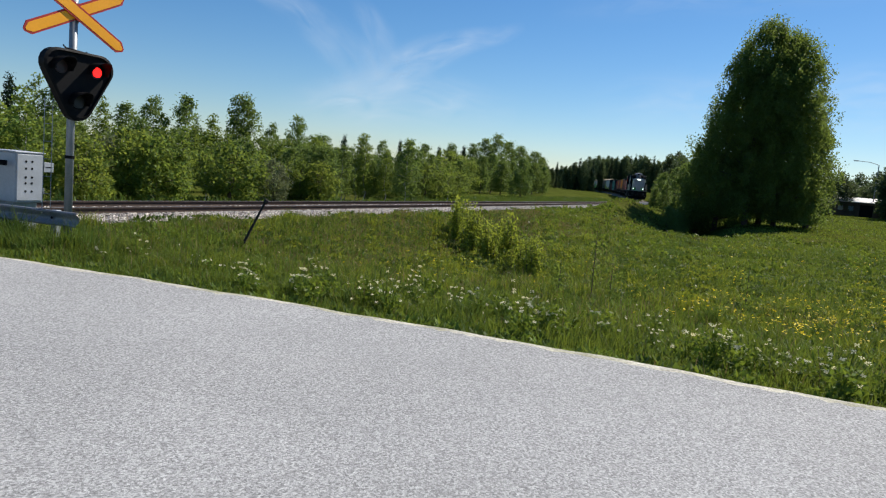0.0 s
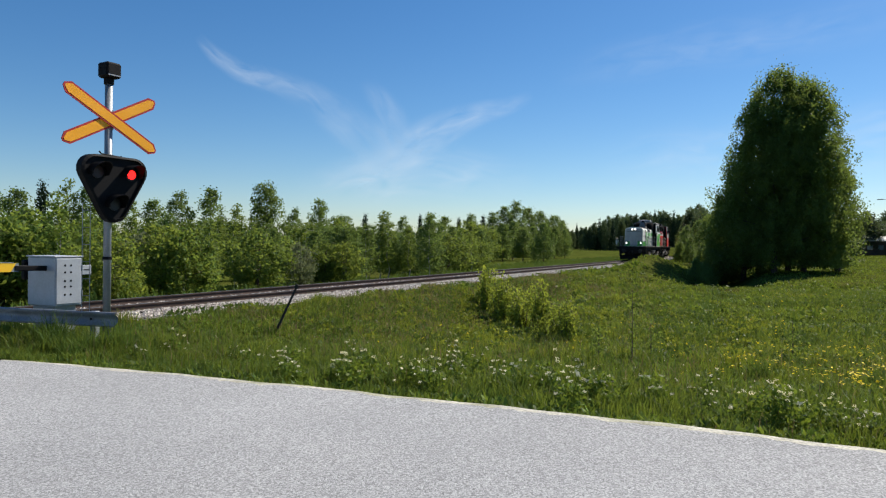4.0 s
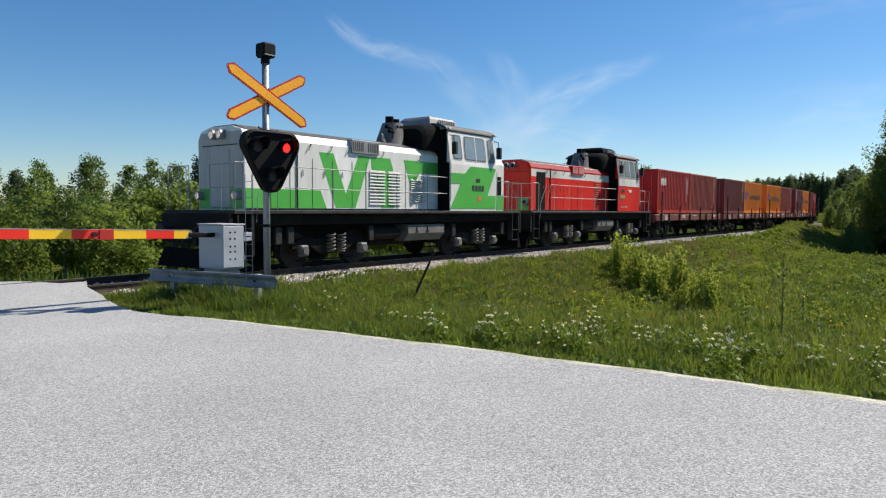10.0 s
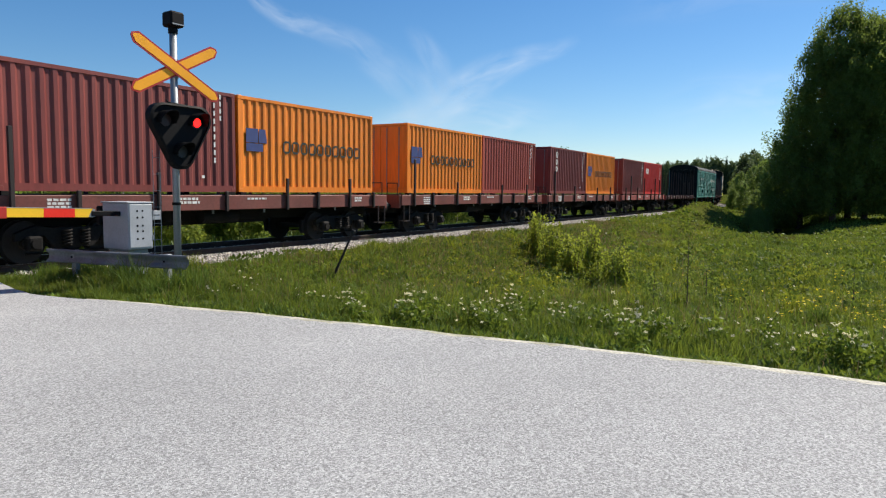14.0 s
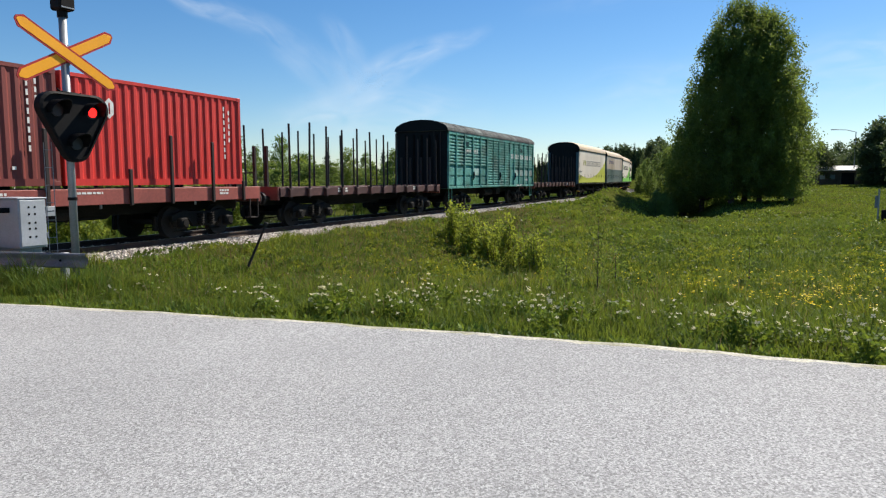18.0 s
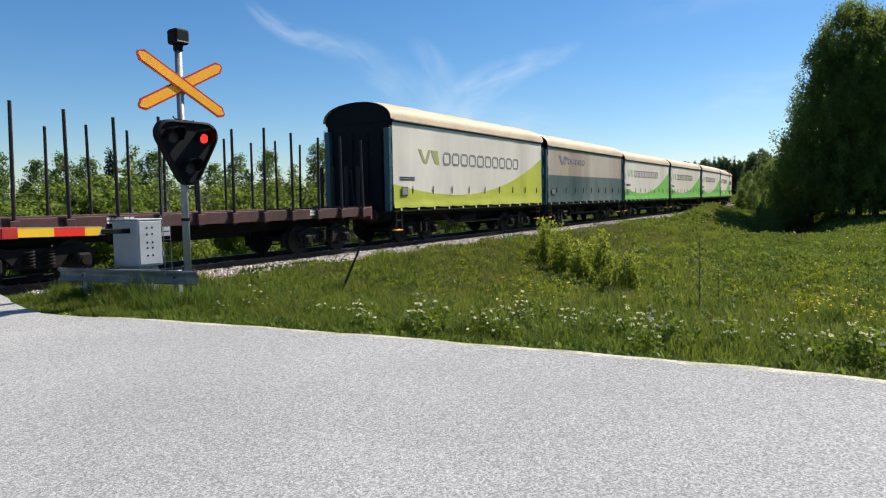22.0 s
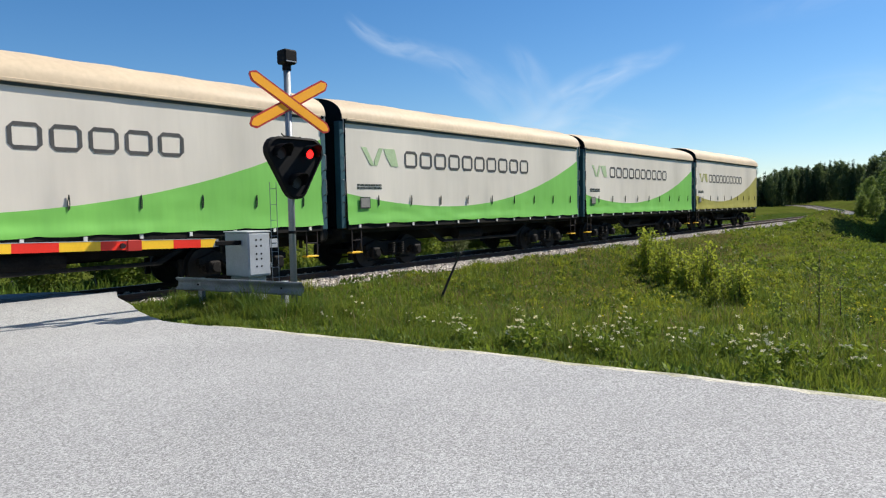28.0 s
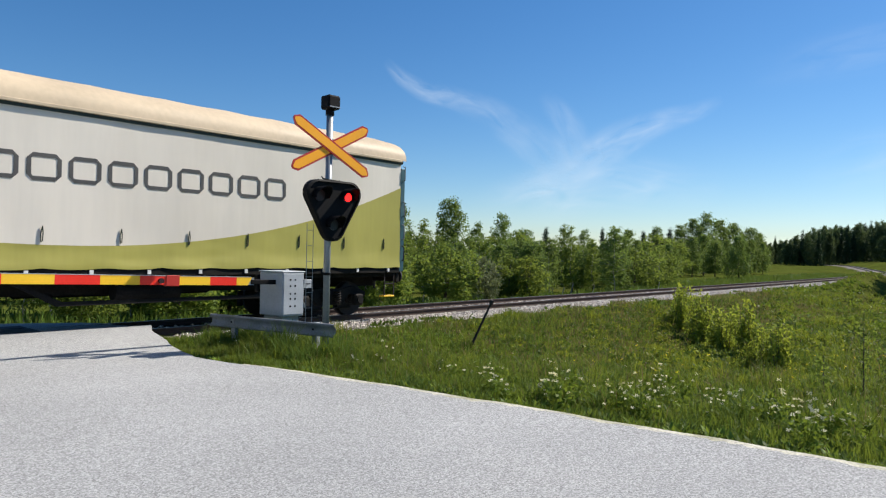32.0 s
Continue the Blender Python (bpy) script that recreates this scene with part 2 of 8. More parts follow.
def sheet(name, xs, ys, fz, mat):
    X, Y = np.meshgrid(xs, ys, indexing="ij")
    v = np.stack([X, Y, fz(X, Y)], -1).reshape(-1, 3)
    n, m = len(xs), len(ys)
    i = (np.arange(n - 1)[:, None] * m + np.arange(m - 1)[None]).ravel()
    return link(name, v, np.stack([i, i + m, i + m + 1, i + 1], -1), mat, smooth_shade=True)


gx = np.concatenate([[-2500, -900, -300, -120], np.arange(-60, 4, 3), np.arange(4, 40, 0.5), np.arange(40, 90, 1.0), np.arange(90, 300, 6), [340, 420, 600, 900, 1600, 2800]])
gy = np.concatenate([[-2500, -1200, -500, -250, -150], np.arange(-110, -20, 5), np.arange(-20, 34, 0.4), np.arange(34, 130, 4), [150, 220, 400, 900, 2600]])
ground = tagged(sheet("ground", gx, gy, height, M["soil"]), "uneven green meadow ground beside the railway", "ground", kind="structure")

# road: one slab with a slight camber, running across the line
ry = np.concatenate([np.arange(-60, -6, 3), np.arange(-6, 14.3, 0.3), [14.35, 14.37], np.arange(14.6, 24, 0.3), np.arange(24, 61, 4)])
nx = 13
rv, rf = [], []
for y in ry:
    e = float(verge(y)) + 0.02 * math.sin(y * 3.1) + 0.012 * math.sin(y * 7.7 + 1)
    for k in range(nx):
        f = k / (nx - 1)
        rv.append((-8.5 + (e + 8.5) * f, y, road_z(y) - (0.012 if k in (0, nx - 1) else 0.0)))
    rv.append((e + 0.03, y, -0.16))
for i in range(len(ry) - 1):
    for k in range(nx):
        a = i * (nx + 1) + k
        rf.append((a, a + 1, a + nx + 2, a + nx + 1))
road = tagged(link("road", rv, rf, M["asphalt"]), "worn light grey asphalt road crossing the railway", "road", kind="structure")

# pale sandy edge between asphalt and grass
rng = np.random.default_rng(5)
ev, ef = [], []
for i, y in enumerate(np.arange(-40, 9.4, 0.08)):
    e = float(verge(y)) + 0.02 * math.sin(y * 3.1) + 0.012 * math.sin(y * 7.7 + 1)
    w = 0.14 + 0.06 * math.sin(y * 1.7) + rng.uniform(-0.04, 0.04)
    dust = 0.035 + 0.025 * math.sin(y * 0.9 + 1.0) + 0.02 * math.sin(y * 2.7) + 0.08 * rng.random() ** 2      # sand swept onto the asphalt
    dust = max(0.02, dust) * float(smooth(9.4, 6.5, y)) + 0.004
    ev += [(e - dust, y, -0.0112 + 0.0093 * dust), (e - 0.01, y, -0.0105), (e + 0.06, y, -0.014), (e + 0.07 + w, y, -0.075)]
    if i:
        b = 4 * i
        ef += [(b - 4, b - 3, b + 1, b), (b - 3, b - 2, b + 2, b + 1), (b - 2, b - 1, b + 3, b + 2)]
edge = tagged(link("trim", ev, ef, M["sand"]), "pale sandy strip along the asphalt edge", "road edge", kind="structure")


# ---- the railway ----
def along(profile, s0, s1, step, name, mat, parent=None, closed=True):
    """A profile of (offset to the left, height) pairs drawn along the line."""
    ss = np.arange(s0, s1 + 1e-6, step)
    v, f, n = [], [], len(profile)
    for s in ss:
        x, y, a = path(float(s))
        for o, z in profile:
            v.append((x - o * math.sin(a), y + o * math.cos(a), z))
    for i in range(len(ss) - 1):
        for k in range(n if closed else n - 1):
            a, b = i * n + k, i * n + (k + 1) % n
            f.append((a, a + n, b + n, b))
    return link(name, v, f, mat, parent)


bed = tagged(along([(-2.6, -0.52), (-1.95, -0.21), (-1.2, -0.17), (1.2, -0.17), (1.95, -0.21), (2.9, -0.6)], -150, 480, 3, "ballast_bed", M["ballast"], closed=False), "grey crushed stone ballast bed under the track", "ballast", kind="structure")
RAIL = [(-0.07, -0.165), (0.07, -0.165), (0.07, -0.15), (0.012, -0.13), (0.012, -0.045), (0.036, -0.035), (0.036, 0.0), (-0.036, 0.0), (-0.036, -0.035), (-0.012, -0.045), (-0.012, -0.13), (-0.07, -0.15)]
for side in (-0.798, 0.798):
    r = tagged(along([(o + side, z) for o, z in RAIL], -150, 480, 3, "rail", M["rail"]), "long rusty steel rail with a bright worn head", "rail", "running rails", "structure")
    head = along([(side - 0.03, 0.0), (side - 0.03, 0.004), (side + 0.03, 0.004), (side + 0.03, 0.0)], -150, 480, 3, "rail_head", M["railtop"], r)

# dark panels that carry the road over the rails
for y0, y1 in ((14.56, 16.04), (16.16, 16.65)):
    for k in range(7):
        xa, xb = -8.45 + k * 1.92, -8.45 + (k + 1) * 1.92 - 0.012
        pv = [(x, y, z) for z in (0.0, 0.012) for x, y in ((xa, y0), (xb, y0), (xb, y1), (xa, y1))]
        link("crossing_panel", pv, [(4, 5, 6, 7), (0, 1, 5, 4), (1, 2, 6, 5), (2, 3, 7, 6), (3, 0, 4, 7)], M["deck"], road)


# ---- building blocks ----
class Geo:
    """Collects the faces of one part."""

    def __init__(self):
        self.v, self.f = [], []

    def add(self, verts, faces):
        n = len(self.v)
        self.v += [tuple(p) for p in verts]
        self.f += [tuple(i + n for i in f) for f in faces]
        return self

    def box(self, x0, x1, y0, y1, z0, z1, c=0.0):
        """A box; c chamfers its edges."""
        if c <= 0:
            v = [(x, y, z) for x in (x0, x1) for y in (y0, y1) for z in (z0, z1)]
            return self.add(v, [(0, 1, 3, 2), (4, 6, 7, 5), (0, 4, 5, 1), (2, 3, 7, 6), (0, 2, 6, 4), (1, 5, 7, 3)])
        v, idx = [], {}
        lo, hi = (x0, y0, z0), (x1, y1, z1)
        for k in range(8):
            s = [(k >> a) & 1 for a in range(3)]
            for a in range(3):
                idx[k, a] = len(v)
                v.append(tuple((hi[b] if s[b] else lo[b]) if b == a else (hi[b] - c if s[b] else lo[b] + c) for b in range(3)))
        f = [tuple(idx[k, a] for a in range(3)) for k in range(8)]
        for a in range(3):
            b, d = 1 << ((a + 1) % 3), 1 << ((a + 2) % 3)
            for s in (0, 1 << a):
                f.append((idx[s, a], idx[s | b, a], idx[s | b | d, a], idx[s | d, a]))
        for k in range(8):
            for a in range(3):
                if not k >> a & 1:
                    p, q = (a + 1) % 3, (a + 2) % 3
                    j = k | 1 << a
                    f.append((idx[k, p], idx[j, p], idx[j, q], idx[k, q]))
        return self.add(v, f)

    def prism(self, pts, axis, a, b):
        """A polygon of pairs drawn from a to b along an axis ('x': pairs are y, z; 'y': x, z; 'z': x, y)."""
        put = {"x": lambda t, p: (t, p[0], p[1]), "y": lambda t, p: (p[0], t, p[1]), "z": lambda t, p: (p[0], p[1], t)}[axis]
        n = len(pts)
        v = [put(a, p) for p in pts] + [put(b, p) for p in pts]
        return self.add(v, [tuple(range(n)), tuple(range(2 * n - 1, n - 1, -1))] + [(i, (i + 1) % n, n + (i + 1) % n, n + i) for i in range(n)])

    def rod(self, p, q, r, seg=8, r2=None):
        p, q = Vector(p), Vector(q)
        d = (q - p).normalized()
        s = d.orthogonal().normalized()
        u = d.cross(s)
        r2 = r if r2 is None else r2
        ring = [s * math.cos(2 * math.pi * k / seg) + u * math.sin(2 * math.pi * k / seg) for k in range(seg)]
        v = [p + o * r for o in ring] + [q + o * r2 for o in ring]
        return self.add(v, [tuple(range(seg - 1, -1, -1)), tuple(range(seg, 2 * seg))] + [(i, (i + 1) % seg, seg + (i + 1) % seg, seg + i) for i in range(seg)])

    def pipe(self, pts, r, seg=6):
        for p, q in zip(pts, pts[1:]):
            self.rod(p, q, r, seg)
        return self

    def flat(self, pts, y, t=0.004):
        """A painted shape of (x, z) pairs, t thick, lying on the plane y and standing out towards the lower y."""
        return self.prism(pts, "y", y - t, y)


def part(name, g, mat, parent=None, label="", shade=False):
    me = bpy.data.meshes.new(name)
    me.from_pydata(g.v, [], g.f)
    bm = bmesh.new()
    bm.from_mesh(me)
    bmesh.ops.recalc_face_normals(bm, faces=bm.faces)
    bm.to_mesh(me)
    bm.free()
    me.materials.append(mat)
    if shade:
        me.shade_smooth()
    ob = new(name, me)
    ob.parent = parent
    if label:
        tagged(ob, label)
    return ob


def mirrored(pts):
    return [(-a, b) for a, b in pts][::-1]


# ---- the level crossing ----
def crossing_signal(x, y):
    """The post with the crossing sign, the lamp unit and the bell."""
    sig = tagged(new("crossing_signal"), "grey steel post with yellow crossing sign and flashing red lamps", "crossing signal")
    face = pose(x, y, -0.12, 0, 0, -4)
    sig.matrix_world = face
    g = Geo().rod((0, 0, 0), (0, 0, 4.42), 0.062, 16)
    part("post", g, M["galv"], sig, "galvanised steel tube", True)
    part("post_clamp", Geo().rod((0, 0, 1.42), (0, 0, 1.47), 0.075, 16), M["black"], sig)
    part("foot_flange", Geo().box(-0.16, 0.16, -0.16, 0.16, -0.12, -0.08, 0.01), M["galv"], sig)
    bell = part("bell", Geo().box(-0.135, 0.135, -0.15, 0.12, 4.43, 4.68, 0.03).rod((0, 0, 4.33), (0, 0, 4.44), 0.08, 12), M["black"], sig, "black warning bell housing")
    part("bell_rim", Geo().box(-0.11, 0.11, -0.158, -0.145, 4.455, 4.475), M["galv"], bell)

    def arm(tilt, yy, name, w=0.105, e=0.03):
        half = 0.93
        pts = [(-half, -w * 0.25), (-half + 0.09, -w), (half - 0.09, -w), (half, -w * 0.25), (half, w * 0.25), (half - 0.09, w), (-half + 0.09, w), (-half, w * 0.25)]
        c, s = math.cos(tilt), math.sin(tilt)
        turn = lambda k: [((px * (1 - e / half * k) * c - (pz * (1 - e / w * k)) * s), 3.74 + px * (1 - e / half * k) * s + pz * (1 - e / w * k) * c) for px, pz in pts]
        a = part(name, Geo().prism(turn(0), "y", yy, yy + 0.02), M["red_border"], sig, "yellow sign board with a dark red border")
        part("board_face", Geo().flat(turn(1), yy), M["yellow"], a, "yellow reflective face")

    arm(radians(-28.2), -0.105, "sign_arm")
    arm(radians(28.2), -0.078, "sign_arm")
    part("sign_bracket", Geo().box(-0.05, 0.05, -0.06, 0.0, 3.58, 3.9).rod((0, 0, 3.63), (0, 0, 3.67), 0.075, 12).rod((0, 0, 3.82), (0, 0, 3.86), 0.075, 12), M["galv"], sig)
    # lamp unit: a rounded triangle with three hoods
    corners = [(-0.355, 2.895), (0.355, 2.895), (0.0, 2.27)]
    rim = []
    for k, (cx, cz) in enumerate(corners):
        a0 = (150, 30, 270)[k]
        for j in range(7):
            a = radians(a0 + 60 - j * 20)
            rim.append((cx + 0.235 * math.cos(a), cz + 0.235 * math.sin(a)))
    lamp = part("lamp_unit", Geo().prism(rim, "y", -0.17, -0.06).prism([(px * 0.9, 2.7 + (pz - 2.7) * 0.9) for px, pz in rim], "y", -0.06, -0.01), M["black"], sig, "black triangular backboard with three lamps")
    inner = [(px * 0.92, 2.7 + (pz - 2.7) * 0.92) for px, pz in rim]
    part("backboard_rim", Geo().add([(a, -0.20, b) for a, b in rim] + [(a, -0.215, b) for a, b in inner] + [(a, -0.17, b) for a, b in rim] + [(a, -0.17, b) for a, b in inner],
         [(i, (i + 1) % 21, 21 + (i + 1) % 21, 21 + i) for i in range(21)] + [(i, (i + 1) % 21, 42 + (i + 1) % 21, 42 + i) for i in range(21)] + [(21 + i, 21 + (i + 1) % 21, 63 + (i + 1) % 21, 63 + i) for i in range(21)]), M["black"], lamp)
    for cx, cz, mat, lab in ((-0.30, 2.85, "lens_off", "dark red lens"), (0.30, 2.85, "lens_off", "dark red lens"), (0.0, 2.34, "lens_clear", "unlit clear lens")):
        part("lens", Geo().rod((cx, -0.185, cz), (cx, -0.17, cz), 0.105, 20), M[mat], lamp, lab)
        hood = []
        faces = []
        for j in range(15):
            a = radians(-20 + j * 220 / 14)
            ca, sa = math.cos(a), math.sin(a)
            depth = 0.30 * (0.40 + 0.60 * max(0, sa))
            for rr, yy in ((0.158, -0.17), (0.152, -0.17 - depth), (0.143, -0.17 - depth), (0.148, -0.17)):
                hood.append((cx + rr * ca, yy, cz + rr * sa))
        for j in range(14):
            for k in range(4):
                faces.append((j * 4 + k, j * 4 + (k + 1) % 4, j * 4 + 4 + (k + 1) % 4, j * 4 + 4 + k))
        part("lamp_hood", Geo().add(hood, faces), M["black"], lamp)
    for z in (2.5, 2.95):
        part("lamp_bracket", Geo().box(-0.05, 0.05, -0.1, 0.02, z, z + 0.08), M["galv"], sig)
    part("cable_hook", Geo().pipe([(-0.2, -0.06, 3.20), (-0.16, -0.06, 3.16), (0.0, -0.06, 3.15), (0.18, -0.06, 3.14), (0.2, -0.06, 3.16)], 0.012), M["black"], sig)
    # thin ladder rail beside the post
    lad = part("climbing_ladder", Geo().pipe([(-0.24, 0.1, 0.5), (-0.24, 0.1, 2.35)], 0.006).pipe([(-0.36, 0.12, 0.5), (-0.36, 0.12, 2.35)], 0.006), M["galv"], sig, "thin steel ladder rails")
    for k in range(7):
        part("rung", Geo().rod((-0.36, 0.12, 0.55 + k * 0.28), (-0.24, 0.1, 0.55 + k * 0.28), 0.005, 6), M["galv"], lad)
    lit = part("lit_lens", Geo().rod((0, -0.196, 0), (0, -0.186, 0), 0.078, 20), M["lens_on"], lamp, "glowing red lamp")
    return sig, lit


def barrier(x, y):
    """The drive cabinet with the lowered striped boom."""
    bar = tagged(new("level_crossing_barrier"), "pale grey barrier cabinet with lowered red and yellow striped boom", "barrier")
    bar.matrix_world = pose(x, y, 0.0, 0, 0, 0)
    cab = part("cabinet", Geo().box(-0.25, 0.25, -0.38, 0.38, 0.46, 1.31, 0.015), M["white_steel"], bar, "grey steel drive cabinet")
    part("cabinet_lid", Geo().box(-0.27, 0.27, -0.40, 0.40, 1.31, 1.335, 0.006), M["white_steel"], cab)
    door = part("cabinet_door", Geo().box(-0.235, 0.235, -0.398, -0.381, 0.50, 1.29, 0.006), M["white_steel"], cab, "perforated cabinet door")
    for dx in (-0.08, 0.03):
        for dz in (1.17, 1.05, 0.90, 0.80, 0.66):
            part("vent_hole", Geo().rod((dx, -0.402, dz), (dx, -0.397, dz), 0.02, 8), M["black"], door)
    for z in (0.62, 1.08):
        part("door_hinge", Geo().box(0.237, 0.256, -0.406, -0.38, z, z + 0.1), M["galv"], cab)
    # pedestal darker than the cabinet: shade behind the guard rail put into its colour
    part("pedestal", Geo().box(-0.2, 0.2, -0.3, 0.3, -0.2, 0.46, 0.01), M["galv"], bar)
    part("small_sign", Geo().box(0.25, 0.43, -0.39, -0.375, 1.0, 1.17, 0.004), M["white_steel"], bar, "small white plate on an arm")
    part("sign_line", Geo().box(0.28, 0.40, -0.395, -0.391, 1.08, 1.095), M["black"], bar)
    part("counterweight", Geo().box(-0.28, 0.1, 0.41, 0.53, 0.9, 1.25, 0.02), M["black"], bar)
    # boom, striped, running away over the road
    by, z0, z1, xe = -0.14, 1.055, 1.205, -9.9
    swing = pose(-0.25, 0, 1.13, 0, 1.6, 0) @ pose(0.25, 0, -1.13)       # the boom rests slightly raised
    boom = part("boom", Geo().box(xe, -0.74, by - 0.02, by + 0.02, z0 + 0.004, z1 - 0.004), M["galv"], bar, "striped barrier boom")
    boom.matrix_basis = swing
    part("boom_arm", Geo().box(-0.81, -0.25, by - 0.03, by + 0.05, z0 + 0.02, z1 - 0.04, 0.01), M["black"], bar).matrix_basis = swing
    at, k = -0.79, 0
    for w in (0.32, 0.53, 0.68, 0.58, 0.63, 0.66, 0.70, 0.70, 0.70, 0.72, 0.70, 0.70, 0.70, 0.72):
        a, b = at - w, at
        g = Geo().box(a + 0.001, b - 0.001, by - 0.028, by + 0.028, z0, z1)
        if k == 0:
            g = Geo().prism([(a + 0.001, z0), (b - 0.08, z0), (b, z1), (a + 0.001, z1)], "y", by - 0.028, by + 0.028)
        red = k % 2 == 1
        part("stripe", g, M["boom_red" if red else "boom_yellow"], boom, "red stripe" if red else "yellow stripe")
        at, k = a, k + 1
    part("boom_splice", Geo().box(-2.46, -2.22, by - 0.045, by + 0.045, z0 - 0.02, z1 + 0.012, 0.006), M["red_border"], boom)
    for bx in (-2.55, -5.1):
        part("boom_lamp", Geo().rod((bx, by - 0.07, z0 + 0.07), (bx, by + 0.07, z0 + 0.07), 0.045, 12), M["lens_off"], boom, "small unlit red boom lamp")
    part("top_strip", Geo().box(xe, -0.82, by - 0.032, by + 0.032, z1, z1 + 0.008), M["white_steel"], boom)
    return bar


def guard_rail(p, q):
    """A W-beam on two posts from p to q, the beam's middle at that height."""
    rail = tagged(new("guard_rail"), "short dented galvanised guard rail on steel posts before the cabinet", "guard rail")
    a, b = Vector(p), Vector(q)
    rail.location = (a.x, a.y, 0)
    rail.rotation_euler = (0, 0, math.atan2(b.y - a.y, b.x - a.x))
    ln = (b - a).length
    prof = [(-0.0, 0.155), (0.035, 0.15), (0.045, 0.11), (-0.02, 0.05), (-0.02, -0.05), (0.045, -0.11), (0.035, -0.15), (0.0, -0.155), (-0.006, -0.15), (0.03, -0.145), (0.036, -0.112), (-0.027, -0.05), (-0.027, 0.05), (0.036, 0.112), (0.03, 0.145), (-0.006, 0.15)]
    prof = [(o, z * 0.78) for o, z in prof]
    g, n, st = Geo(), len(prof), 14
    v, f = [], []
    for i in range(st + 1):
        x = ln * i / st
        sag = 0.02 * math.sin(i * 0.9) * (0.3 + i / st)
        zz = a.z + (b.z - a.z) * i / st
        for o, z in prof:
            v.append((x, o + sag + (0.06 if i == 0 else 0.0) * abs(z), zz + z))
    for i in range(st):
        f += [(i * n + k, i * n + (k + 1) % n, (i + 1) * n + (k + 1) % n, (i + 1) * n + k) for k in range(n)]
    g.add(v, f)
    part("beam", g, M["weathered"], rail, "W-shaped steel beam", True)
    for fx in (0.16, 0.82):
        x = ln * fx
        post = part("guard_post", Geo().box(x - 0.05, x + 0.05, -0.14, -0.035, -0.5, a.z + 0.12, 0.006), M["galv"], rail)
        part("bolt", Geo().rod((x, 0.0, a.z), (x, 0.012, a.z), 0.02, 8), M["black"], post)
    return rail


SIGNAL, LIT = crossing_signal(7.9, 9.98)
BARRIER = barrier(8.0, 11.49)
GUARD = guard_rail((7.72, 9.5, 0.34), (7.05, 12.45, 0.35))

stake = tagged(new("marker_stake"), "dark tarred wooden stake leaning in the grass bank", "stake")
stake.location = (12.6, 10.45, float(height(12.6, 10.45)) - 0.1)
stake.rotation_euler = (radians(17), radians(17), 0)
part("stake_pole", Geo().rod((0, 0, 0), (0, 0, 1.28), 0.032, 8, 0.026), M["stake_wood"], stake)
part("stake_head", Geo().box(-0.05, 0.05, -0.035, 0.035, 1.26, 1.36, 0.012), M["stake_wood"], stake)


